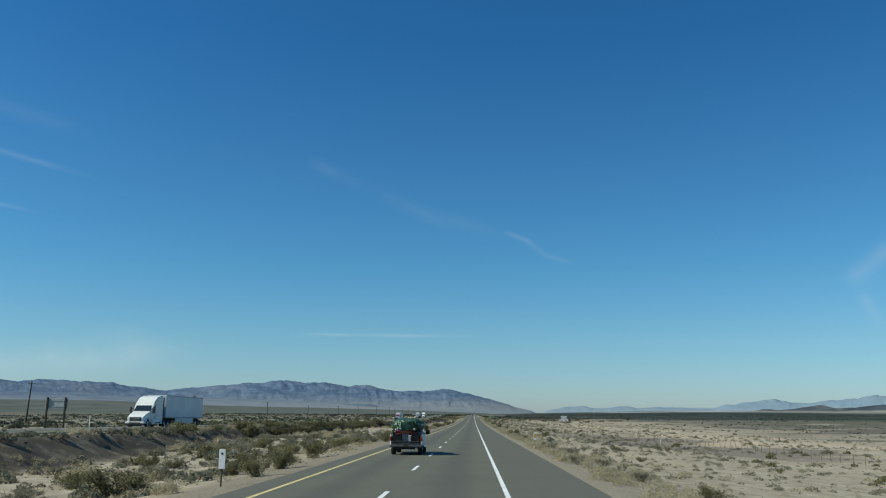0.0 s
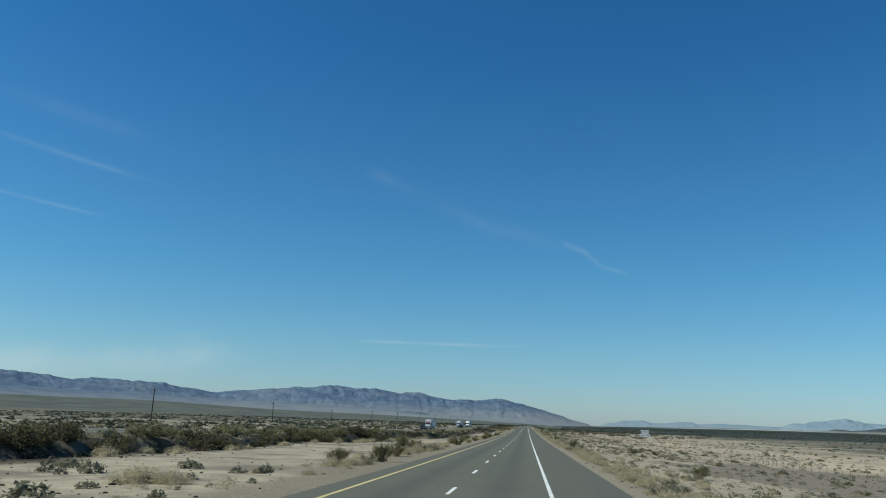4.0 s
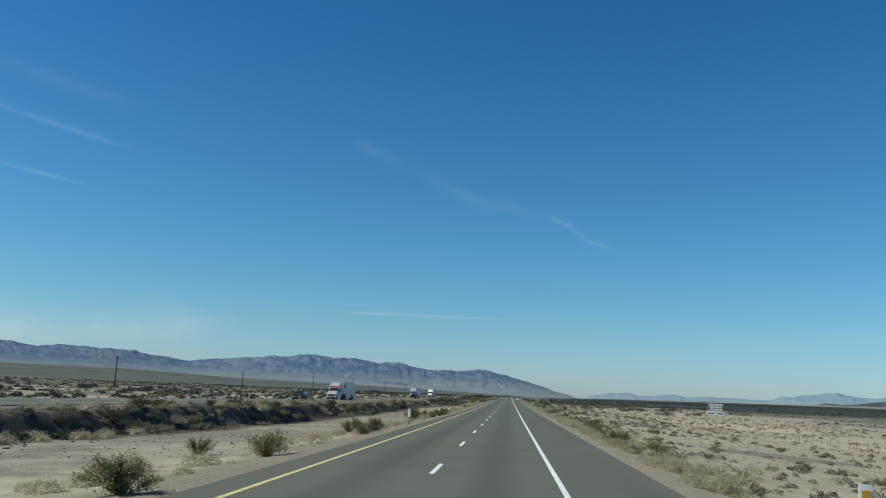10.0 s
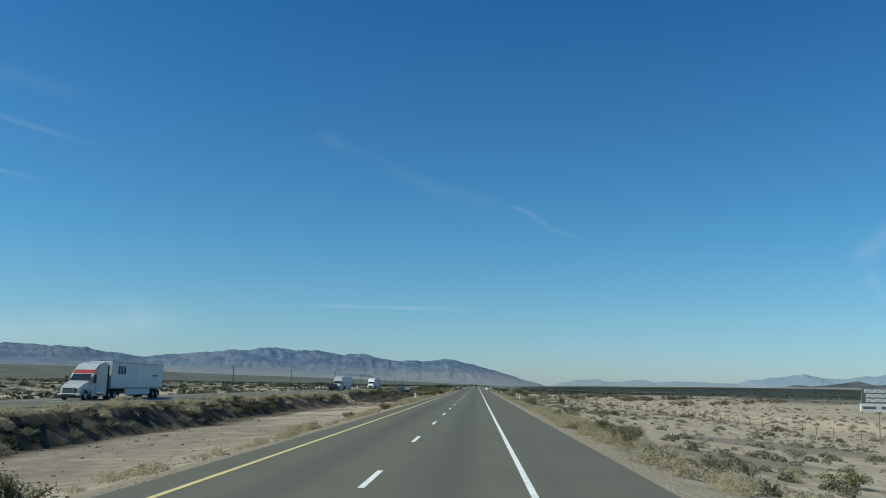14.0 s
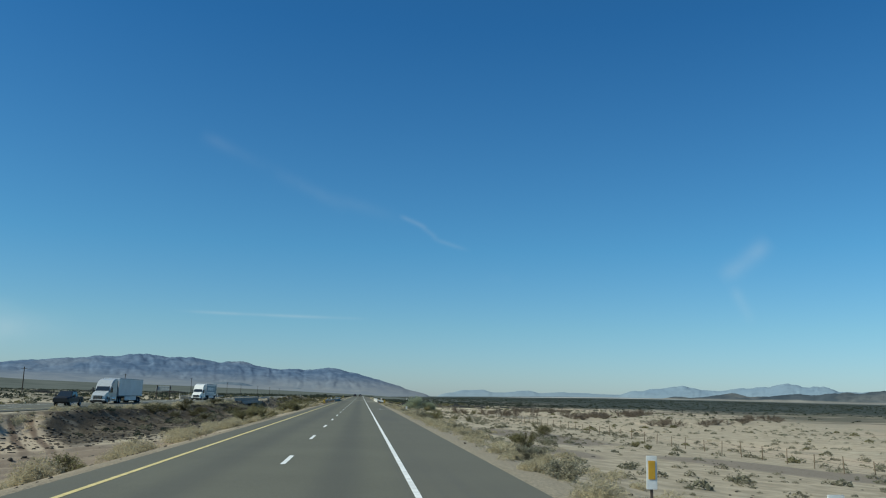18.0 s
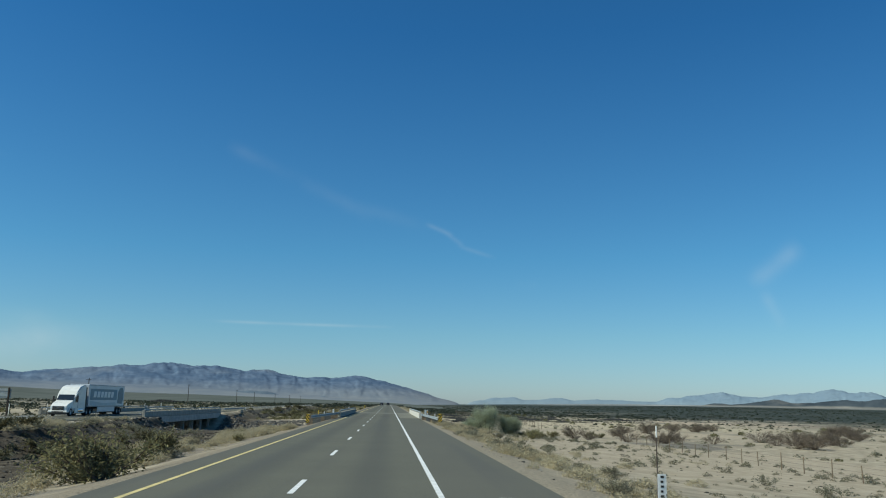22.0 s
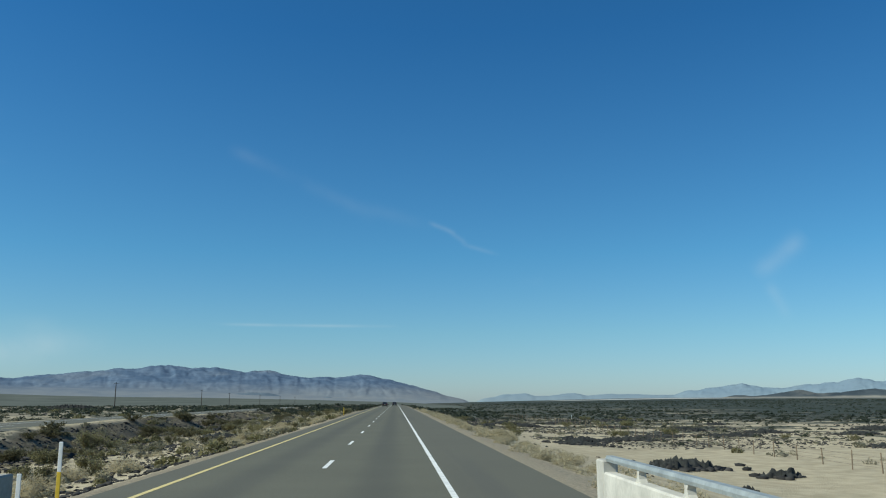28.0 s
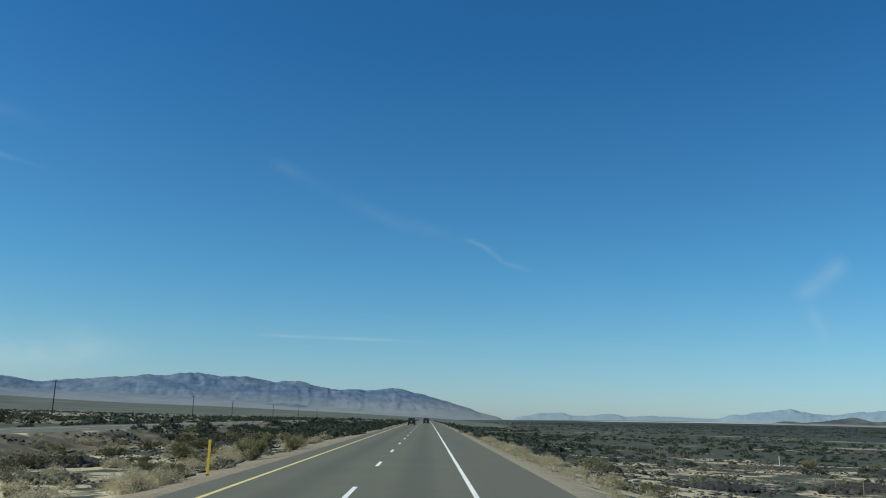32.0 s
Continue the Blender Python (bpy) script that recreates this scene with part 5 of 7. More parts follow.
    tagged(o, "narrow white box standing in truck bed", "box")
    o = empty("blue_cloth", (x - 0.25, y + 0.3, 1.5))
    bm = bmesh.new()
    bmesh.ops.create_icosphere(bm, subdivisions=4, radius=1.0)
    for v in bm.verts:
        v.co = Vector((v.co.x * 0.42, v.co.y * 0.2, v.co.z * 0.07)) * (1 + 0.35 * noise.noise(v.co * 3.1))
    part("cloth", bm, plain("blue_cloth", (0.06, 0.1, 0.3), 0.8, var=0.5), o, smooth=True)
    tagged(o, "crumpled blue cloth on top of truck load", "cloth")


def semi_truck(x, y, z, paint, trailer_m, label, band=False, wrap=False):
    """Tractor and long box trailer driving along -y. Front bumper at local y 0."""
    o = empty("semi_truck", (x, y, z))
    bm = bmesh.new()
    hull(bm, [[(-1.0, 0.1, 0.55), (1.0, 0.1, 0.55), (0.95, 0.15, 1.25), (-0.95, 0.15, 1.25)],
              [(-1.1, 0.9, 0.6), (1.1, 0.9, 0.6), (1.02, 0.9, 1.62), (-1.02, 0.9, 1.62)],
              [(-1.16, 2.0, 0.65), (1.16, 2.0, 0.65), (1.08, 2.0, 1.92), (-1.08, 2.0, 1.92)]])
    part("hood", bm, paint, o)
    bm = bmesh.new()
    prof = [(2.0, 0.62), (6.0, 0.62), (6.0, 3.95), (5.2, 3.95), (4.0, 3.72), (3.2, 3.2), (2.75, 2.75), (2.05, 1.95)]
    extrude_profile(bm, prof, -1.22, 1.22, "x")
    bmesh.ops.bevel(bm, geom=[e for e in bm.edges if abs(e.verts[0].co.x) == abs(e.verts[1].co.x) and e.verts[0].co.x == e.verts[1].co.x], offset=0.1, segments=2, affect="EDGES")
    for v in bm.verts:
        v.co.x *= min(1.0, 0.9 + 0.1 * (v.co.y - 2.0) / 1.2)
    part("cab", bm, paint, o)
    slim = lambda y: min(1.0, 0.9 + 0.1 * (y - 2.0) / 1.2) * 1.228
    part("windscreen", quad_panel([(-1.05, 2.1, 2.0), (1.05, 2.1, 2.0), (0.98, 2.72, 2.68), (-0.98, 2.72, 2.68)], (0, -0.74, 0.67), 0.03), GLASS, o, "dark windscreen")
    if band:
        part("sun_visor", quad_panel([(-1.1, 2.78, 2.76), (1.1, 2.78, 2.76), (1.08, 3.15, 3.12), (-1.08, 3.15, 3.12)], (0, -0.74, 0.67), 0.04), RED, o, "red band over the windscreen")
    for s in (-1, 1):
        pts = [(s * slim(yy), yy, zz) for yy, zz in ((2.55, 1.75), (3.2, 1.75), (3.2, 2.6), (2.85, 2.6))]
        part("side_window", quad_panel(pts if s > 0 else pts[::-1], (s, 0, 0), 0.01), GLASS, o)
        part("headlight", box((s * 0.82 - 0.2, 0.16, 0.98), (s * 0.82 + 0.2, 0.42, 1.22), 0.04), CLEAR_LENS, o, "clear headlight")
        part("mirror", box((s * 1.5 - 0.1, 2.2, 1.75), (s * 1.5 + 0.1, 2.34, 2.5), 0.03), UNDER, o, "tall black mirror")
        part("mirror_arm", box((min(s * 1.15, s * 1.45), 2.3, 2.3), (max(s * 1.15, s * 1.45), 2.35, 2.36)), UNDER, o)
        part("fuel_tank", cyl((s * 0.98, 3.4, 0.72), (s * 0.98, 5.2, 0.72), 0.32, seg=14), CHROME, o, "round metal fuel tank")
        part("side_fairing", box((s * 1.2 - 0.03, 2.4, 0.4), (s * 1.2 + 0.03, 5.9, 1.0), 0.02), paint, o)
        wheel(o, s * 1.02, 1.25, 0.5, 0.3, s)
        arc = [(1.25 + 0.7 * math.cos(a * 0.2618), 0.5 + 0.7 * math.sin(a * 0.2618)) for a in range(13)]
        arc += [(1.25 + 0.6 * math.cos(a * 0.2618), 0.5 + 0.6 * math.sin(a * 0.2618)) for a in range(12, -1, -1)]
        bm = bmesh.new()
        extrude_profile(bm, arc, *sorted((s * 0.9, s * 1.2)), "x")
        part("front_fender", bm, paint, o)
        part("cab_step", box((min(s * 1.0, s * 1.24), 2.1, 0.3), (max(s * 1.0, s * 1.24), 2.7, 0.38), 0.02), CHROME, o)
        part("door_seam", box((min(s * 1.2, s * 1.229), 3.3, 1.0), (max(s * 1.2, s * 1.229), 3.33, 2.9)), UNDER, o)
        for yy in (6.7, 8.0, 19.2, 20.45):
            wheel(o, s * 0.95, yy, 0.5, 0.55, s)
        xs = sorted((s * 1.26, s * 1.29))
        part("side_skirt", box((xs[0], 10.5, 0.45), (xs[1], 17.8, 1.12), 0.01), TRAILER, o, "pale trailer skirt")
        part("landing_leg", box((s * 0.9 - 0.07, 9.6, 0.3), (s * 0.9 + 0.07, 9.75, 1.15)), UNDER, o)
    part("grille", box((-0.7, 0.02, 0.56), (0.7, 0.16, 1.26), 0.06), UNDER, o, "black grille")
    for k in range(5):
        part("grille_bar", box((-0.6, 0.015, 0.74 + 0.11 * k), (0.6, 0.045, 0.765 + 0.11 * k), 0.008), CHROME, o)
    part("bumper", box((-1.2, -0.05, 0.45), (1.2, 0.35, 0.7), 0.07), paint, o)
    part("air_dam", box((-1.14, -0.02, 0.22), (1.14, 0.3, 0.447), 0.05), UNDER, o, "black lower bumper")
    part("bumper_intake", box((-0.72, -0.058, 0.48), (0.72, 0.0, 0.64), 0.02), UNDER, o)
    part("chassis", box((-0.45, 1.0, 0.5), (0.45, 8.9, 0.85)), UNDER, o)
    part("gap_fairing", box((-1.15, 6.01, 1.0), (1.15, 6.5, 3.7), 0.03), UNDER, o, "dark cab extender")
    tr = part("trailer_box", box((-1.3, 6.8, 1.14), (1.3, 21.8, 4.1), 0.04), trailer_m, o, "long box trailer")
    part("trailer_frame", box((-0.6, 7.0, 0.85), (0.6, 21.6, 1.13)), UNDER, o)
    for s in (-1, 1):
        xs = sorted((s * 1.303, s * 1.315))
        part("top_rail", box((xs[0], 6.8, 3.98), (xs[1], 21.8, 4.08)), GALV, tr)
        part("bottom_rail", box((xs[0], 6.8, 1.15), (xs[1], 21.8, 1.3)), GALV, tr)
        if not wrap and not band:
            for k in range(15):
                yy = 7.6 + k * 0.98
                part("panel_seam", box((xs[0], yy, 1.32), (xs[1] - 0.009, yy + 0.015, 3.96)), trailer_m, tr)
    xs = (1.3165, 1.325)
    if wrap:
        part("lettering_band", box((1.303, 7.3, 2.05), (1.312, 18.4, 3.55)), TEAL, tr, "teal panel behind pale lettering")
        for k in range(6):
            bm = bmesh.new()
            y0 = 8.6 + k * 1.42
            extrude_profile(bm, [(y0, 2.4), (y0 + 1.05, 2.4), (y0 + 1.22, 3.2), (y0 + 0.17, 3.2)], 1.3125, 1.319, "x")
            part("bar", bm, SIGN_WHITE, tr, "pale slanted letter block")
        bm = bmesh.new()
        extrude_profile(bm, [(18.7, 1.6), (20.9, 1.5), (21.4, 2.1), (21.3, 3.4), (20.8, 3.85), (19.6, 3.8), (18.9, 3.2)], 1.303, 1.312, "x")
        part("emblem", bm, plain("deep_teal_print", (0.06, 0.15, 0.21), 0.4, var=0.5, scale=1.5), tr, "dark teal printed shape")
        bm = bmesh.new()
        extrude_profile(bm, [(7.3, 1.38), (18.4, 1.38), (17.6, 1.75), (13.0, 1.62), (7.3, 1.95)], 1.303, 1.310, "x")
        part("sweep", bm, plain("pale_teal_print", (0.36, 0.45, 0.49), 0.4, var=0.2, scale=1), tr, "pale teal lower sweep")
    if band:
        for k in range(3):
            part("bar", box((1.303, 8.4 + k * 0.75, 2.75), (1.312, 8.95 + k * 0.75, 3.65), 0.003), BLACK, tr, "black emblem block")
        part("bar", box((1.303, 18.2, 2.6), (1.312, 20.2, 2.75), 0.003), UNDER, tr, "small dark lettering line")
    part("mudflap", box((-1.2, 21.2, 0.25), (1.2, 21.23, 0.85)), UNDER, o)
    return tagged(o, label, "truck", "trucks on the opposite road")


pickup(-5.2, 54.2, 0.0, 0.0, PAINT_WHITE, "white crew cab pickup truck loaded high with cargo")
truck_load(-5.2, 54.2)
oz = lambda y: float(opp_z(y))
semi_truck(-42.6, 104.2, oz(110), PAINT_WHITE, TRAILER, "white tractor with plain white box trailer on asphalt")
semi_truck(-42.6, 464.8, oz(470), PAINT_GREY, TRAILER, "pale grey tractor with red band and white trailer", band=True)
semi_truck(-42.6, 627.0, oz(635), PAINT_GREY, TRAILER, "grey tractor with plain white box trailer on asphalt")
semi_truck(-42.6, 706.5, oz(718), PAINT_WHITE, TRAILER, "white tractor with teal wrapped trailer on the bridge", wrap=True)
car("suv", -39.1, 423.8, oz(420), math.pi, PAINT_DARK, "black sport utility vehicle on the opposite road")
pickup(-39.1, 606.0, oz(600), math.pi, PAINT_DARK, "dark loaded pickup truck on the opposite road")
car("suv", -5.4, 1075, 0, 0, PAINT_DARK, "dark sport utility vehicle far down the passing lane")
car("suv", -1.9, 1130, 0, 0, PAINT_DARK, "dark sport utility vehicle far down the driving lane")

# ---- plants and stones ----


def leaf_material(name, dark, light, rough=0.8, thin=0.4):
    k = Mat(name, rough, 0, 0.15)
    geo = k.node("ShaderNodeNewGeometry")
    rnd = geo.outputs["Random Per Island"]
    info = k.node("ShaderNodeObjectInfo").outputs["Random"]
    f = k.math("ADD", k.math("MULTIPLY", rnd, 0.65), k.math("MULTIPLY", info, 0.35))
    col = k.mix(f, dark, light)
    k.color(col)
    tr = k.node("ShaderNodeBsdfTranslucent")
    k.link(col, tr.inputs[0])
    mx = k.node("ShaderNodeMixShader")
    mx.inputs[0].default_value = thin
    k.link(k.b.outputs[0], mx.inputs[1])
    k.link(tr.outputs[0], mx.inputs[2])
    k.link(mx.outputs[0], k.nt.nodes["Material Output"].inputs[0])
    return k.m


CREOSOTE = leaf_material("creosote_leaf", (0.07, 0.066, 0.03), (0.32, 0.295, 0.155))
DARK_CREOSOTE = leaf_material("dark_creosote_leaf", (0.042, 0.039, 0.021), (0.165, 0.15, 0.082))
BRUSH = leaf_material("brown_brush_twigs", (0.13, 0.105, 0.08), (0.26, 0.215, 0.165))
SAGE = leaf_material("grey_sage_leaf", (0.13, 0.125, 0.085), (0.29, 0.275, 0.195))
TUFT = leaf_material("grey_tan_tuft", (0.15, 0.138, 0.092), (0.32, 0.29, 0.205))
STRAW = leaf_material("dry_straw", (0.29, 0.252, 0.155), (0.565, 0.492, 0.335))
TAMARISK = leaf_material("tamarisk_feather", (0.19, 0.22, 0.14), (0.42, 0.46, 0.33))
TWIG = plain("grey_brown_twig", (0.13, 0.1, 0.075), 0.9, var=0.4)
SCRUB = leaf_material("dark_scrub_leaf", (0.032, 0.04, 0.028), (0.09, 0.105, 0.076))
STONE = leaf_material("dark_volcanic_stone", (0.02, 0.02, 0.02), (0.085, 0.08, 0.075), 0.9, 0.0)
BANK_STONE = leaf_material("dark_bank_gravel", (0.032, 0.028, 0.023), (0.14, 0.125, 0.1), 0.9, 0.0)
RIPRAP = leaf_material("grey_riprap_stone", (0.045, 0.044, 0.04), (0.2, 0.188, 0.165), 0.9, 0.0)


def raw_mesh(name, co, faces, material, smooth_shade=False):
    """A mesh from arrays: co (n, 3), faces (m, k) with one k."""
    me = bpy.data.meshes.new(name)
    k = faces.shape[1]
    me.vertices.add(len(co))
    me.vertices.foreach_set("co", np.asarray(co, np.float32).ravel())
    me.loops.add(faces.size)
    me.loops.foreach_set("vertex_index", faces.astype(np.int32).ravel())
    me.polygons.add(len(faces))
    me.polygons.foreach_set("loop_start", np.arange(len(faces), dtype=np.int32) * k)
    me.update(calc_edges=True)
    if smooth_shade:
        me.polygons.foreach_set("use_smooth", np.ones(len(faces), bool))
    me.materials.append(material)
    return me


def leaf_quads(centres, size, r, lean=None, narrow=0.45):
    """Small four-cornered leaves at centres, turned at random."""
    n = len(centres)
    a = r.normal(size=(n, 3))
    if lean is not None:
        a = a * 0.55 + lean
    a /= np.linalg.norm(a, axis=1)[:, None]
    b = np.cross(a, r.normal(size=(n, 3)))
    b /= np.linalg.norm(b, axis=1)[:, None]
    s = size * r.uniform(0.6, 1.4, (n, 1))
    q = np.stack([centres - a * s, centres + b * s * narrow, centres + a * s, centres - b * s * narrow], 1)
    return q.reshape(-1, 3), np.arange(4 * n).reshape(n, 4)


def leaf_blades(centres, size, r, lean=None, narrow=0.3):
    """Small pointed three-cornered leaves at centres."""
    q, _ = leaf_quads(centres, size, r, lean, narrow)
    q = q.reshape(-1, 4, 3)
    base = (q[:, 1] - q[:, 3]) * 0.8
    co = np.stack([q[:, 0] - base, q[:, 0] + base, q[:, 2]], 1).reshape(-1, 3)
    return co, np.arange(len(co)).reshape(-1, 3)


def shrub_points(r, n, stems=11, spread=0.75, power=0.6):
    """Leaf centres along leaning, forking stems of a plant one high; and the stems."""
    lines, pts = [], []
    for _ in range(stems):
        ang, out = r.uniform(0, 6.28), spread * r.uniform(0.25, 1.0)
        h = r.uniform(0.6, 1.0) * (1 - 0.35 * (out / spread) ** 2)
        base = np.array([math.cos(ang), math.sin(ang), 0]) * 0.06
        mid = base + np.array([math.cos(ang) * out * 0.45, math.sin(ang) * out * 0.45, h * 0.5])
        lines.append((base, mid))
        k = max(2, int(n / stems / 4))
        t = r.uniform(0.25, 1.0, (k, 1))
        pts.append(base + (mid - base) * t + r.normal(size=(k, 3)) * np.array([0.1, 0.1, 0.06]))
        for _ in range(3):
            a2 = ang + r.uniform(-0.8, 0.8)
            tip = mid + np.array([math.cos(a2) * out * 0.55, math.sin(a2) * out * 0.55, h * 0.5]) * r.uniform(0.6, 1.1)
            lines.append((mid, tip))
            k = max(2, int(n / stems / 4))
            t = r.uniform(0.0, 1.05, (k, 1)) ** power
            pts.append(mid + (tip - mid) * t + r.normal(size=(k, 3)) * 0.07)
    return np.concatenate(pts), lines


def twig_mesh(lines, w):
    co, fs = [], []
    for i, (a, b) in enumerate(lines):
        d = np.array([w, 0, 0]), np.array([-w / 2, w * 0.87, 0]), np.array([-w / 2, -w * 0.87, 0])
        co += [a + v for v in d] + [b + v * 0.45 for v in d]
        o = 6 * i
        fs += [(o + k, o + (k + 1) % 3, o + 3 + (k + 1) % 3, o + 3 + k) for k in range(3)]
    return raw_mesh("woody_frame", np.array(co), np.array(fs), TWIG)


def mound_points(r, n):
    """Straw blades of a dry, rounded plant one high."""
    u = r.normal(size=(n, 3))
    u[:, 2] = np.abs(u[:, 2])
    u /= np.linalg.norm(u, axis=1)[:, None]
    lump = 1 + 0.25 * np.sin(u[:, 0] * 5 + 1) * np.cos(u[:, 1] * 6)
    p = u * (r.uniform(0.35, 1.0, (n, 1)) ** 0.5) * lump[:, None] * np.array([0.95, 0.95, 0.95])
    return p, u


def mound_core(seed, size=0.46):
    """The dense middle of a rounded plant: a lumpy dome of four-cornered faces."""
    r = np.random.default_rng(seed)
    a, e = np.meshgrid(np.linspace(0, 2 * np.pi, 11)[:-1], np.linspace(0, 1.45, 5))
    d = size * (1 + r.uniform(-0.16, 0.12, a.shape))
    co = np.stack([np.cos(a) * np.cos(e) * d, np.sin(a) * np.cos(e) * d, np.sin(e) * d * 0.95], -1).reshape(-1, 3)
    fs = [(j * 10 + i, j * 10 + (i + 1) % 10, j * 10 + 10 + (i + 1) % 10, j * 10 + 10 + i) for j in range(4) for i in range(10)]
    return co, np.array(fs)


def joined(a, b):
    return np.concatenate([a[0], b[0]]), np.concatenate([a[1], b[1] + len(a[0])])


KINDS = {}
for kind, leaf, count in (("creosote", CREOSOTE, 4), ("sage", SAGE, 3), ("straw", STRAW, 4)):
    KINDS[kind] = []
    for v in range(count):
        r = np.random.default_rng(100 + v + 10 * len(KINDS))
        if kind == "straw":
            p, u = mound_points(r, 2200)
            co, fs = joined(leaf_quads(p, 0.085, r, u * 0.45, 0.12), mound_core(v, 0.56))
            lines = [(np.zeros(3), p[i] * 0.8) for i in range(0, 40)]
        else:
            p, lines = shrub_points(r, 3400 if kind == "creosote" else 1700, 22, 0.9 if kind == "creosote" else 1.0)
            co, fs = leaf_quads(p, 0.033 if kind == "creosote" else 0.04, r)
        KINDS[kind].append((raw_mesh("foliage", co, fs, leaf), twig_mesh(lines, 0.018 if kind == "creosote" else 0.012)))

# leafless brown brush on the plain
KINDS["brush"] = []
for v in range(3):
    r = np.random.default_rng(500 + v)
    p, lines = shrub_points(r, 1500, 26, 1.15, 0.8)
    KINDS["brush"].append((raw_mesh("foliage", *leaf_quads(p, 0.05, r, np.array([0, 0, 0.4]), 0.14), BRUSH), twig_mesh(lines, 0.014)))

KINDS["thicket"] = []

SHRUB_TAGS = {
    "brush": ("brush_bush", "leafless brown brush bush on pale sand", "bush"),
    "creosote": ("creosote_bush", "olive green creosote bush with thin woody stems on sand", "bush"),
    "sage": ("sage_bush", "low grey green desert sage bush on sand", "bush"),
    "straw": ("dry_bush", "rounded straw coloured dry desert bush beside pavement", "bush"),
}


def shrub(kind, x, y, h, w=1.0):
    name, label, cat = SHRUB_TAGS[kind]
    leaves, stems = KINDS[kind][random.randrange(len(KINDS[kind]))]
    o = empty(name, (x, y, top(x, y) - 0.04), random.uniform(0, 6.28))
    k = random.uniform(0.82, 1.2)
    o.scale = (h * w * k, h * w / k, h)
    if kind != "straw":
        o.rotation_euler = (random.uniform(-0.14, 0.14), random.uniform(-0.14, 0.14), random.uniform(0, 6.28))
    for n, me in (("foliage", leaves), ("woody_frame", stems)):
        c = new(n, me)
        c.parent = o
    return tagged(o, label, cat, label.split(" on ")[0].split(" beside ")[0] + "es")


# bushes that stand out along the verges, by stretches of the road: x, y, height, spread
# near the start
for x, y, h, w in ((-13.7, 31.2, 1.2, 1.3), (7.6, 33, 0.7, 1.05), (-9.8, 36.1, 1.05, 0.7), (-18.4, 38, 0.9, 1.05), (-11.4, 56.7, 1.35, 0.9), (-12.1, 69.2, 1.25, 0.8), (-13.6, 81, 0.75, 2), (-11.9, 82, 0.9, 1), (-9.6, 85.5, 0.9, 0.85), (-29.2, 108, 1.8, 1.15), (-30.7, 109, 1.6, 1.05), (-29.8, 122.5, 1.35, 0.8), (-27.4, 134.4, 1.4, 1.1), (5.4, 135, 1.3, 1.05)):
    shrub("creosote", x, y, h, w)
# near the start
for x, y, h, w in ((-20, 64.2, 0.85, 1.1), (-18.7, 66.3, 1, 1.2), (-11.2, 86.3, 0.6, 1)):
    shrub("sage", x, y, h, w)
# near the bank
for x, y, h, w in ((-11.9, 159.5, 1.13, 0.95), (-10.1, 163.7, 1.38, 0.72), (-10.8, 174.1, 1.18, 0.93), (14.5, 189, 1.54, 0.88), (-12.6, 199.3, 1.23, 0.77), (-12.5, 190.6, 1.75, 0.9), (-28.8, 200, 1.6, 1), (-29, 214, 2.3, 1.1), (-10.3, 226.5, 1.4, 0.95), (-28.6, 219, 2.1, 1.2), (-11.8, 235.7, 1.23, 0.82), (-29.4, 236, 1.9, 1), (-10.2, 245.2, 0.74, 0.82)):
    shrub("creosote", x, y, h, w)
# near the bank
for x, y, h, w in ((-10.5, 160.7, 0.56, 1.03),):
    shrub("sage", x, y, h, w)
# near the bank
for x, y, h, w in ((-11.9, 157.6, 0.54, 0.99), (-10.3, 159.2, 0.54, 0.81), (-10.7, 178.6, 0.59, 0.99), (5.1, 184.6, 0.76, 0.99), (-11.6, 185, 0.65, 1.08), (-12.7, 187.5, 0.6, 1.2), (-11.1, 189.5, 0.6, 1.2), (5.6, 196.6, 0.65, 1.1), (6.3, 199, 0.6, 1.1), (5.2, 203.5, 0.65, 1.1), (-10.5, 209.3, 0.6, 1.2), (-11.9, 211, 0.65, 1.2), (-12, 196, 0.76, 0.99)):
    shrub("straw", x, y, h, w)
# near the board
for x, y, h, w in ((6.6, 251.4, 1.69, 0.62), (-11.4, 256, 0.82, 0.82), (-10.1, 262.2, 0.88, 1.13), (7.3, 274.5, 0.67, 1.13), (9.5, 278.4, 0.72, 1.18), (-13.3, 281, 1.4, 1.05), (-9.8, 290, 1.02, 1.24), (-10.4, 303, 1.1, 1.0), (21.5, 293, 1.33, 1.13), (27.6, 301.6, 1.23, 1.18), (-10.2, 322.8, 1.06, 1.13), (-10.3, 328.4, 1.09, 0.77), (7.9, 326.6, 1.02, 0.85), (5.9, 329.5, 1.18, 0.98)):
    shrub("creosote", x, y, h, w)
# near the board
for x, y, h, w in ((-10.9, 254, 0.65, 1.04),):
    shrub("straw", x, y, h, w)
# near the pole line
for x, y, h, w in ((-14.4, 340, 1.1, 1.05), (7.3, 354.4, 1.13, 0.98), (7.7, 365, 1.3, 1.05), (-10.7, 374.7, 1.06, 0.82), (-10.3, 379, 1.03, 0.98), (-13.2, 376.1, 2.05, 0.72), (-13.1, 382.4, 1.54, 0.88), (-10.4, 388.3, 1.12, 0.69), (-11, 398.3, 0.97, 1.13), (5.9, 423.4, 1.08, 1.08), (7.4, 438, 1, 1.05)):
    shrub("creosote", x, y, h, w)
# near the pole line
for x, y, h, w in ((12.3, 332, 0.51, 1.24),):
    shrub("sage", x, y, h, w)
# near the marker posts
for x, y, h, w in ((5.6, 488.7, 1.28, 0.88), (17, 500, 0.9, 1.3), (19, 506, 0.8, 1.2), (9.4, 543.6, 1.28, 0.88)):
    shrub("creosote", x, y, h, w)
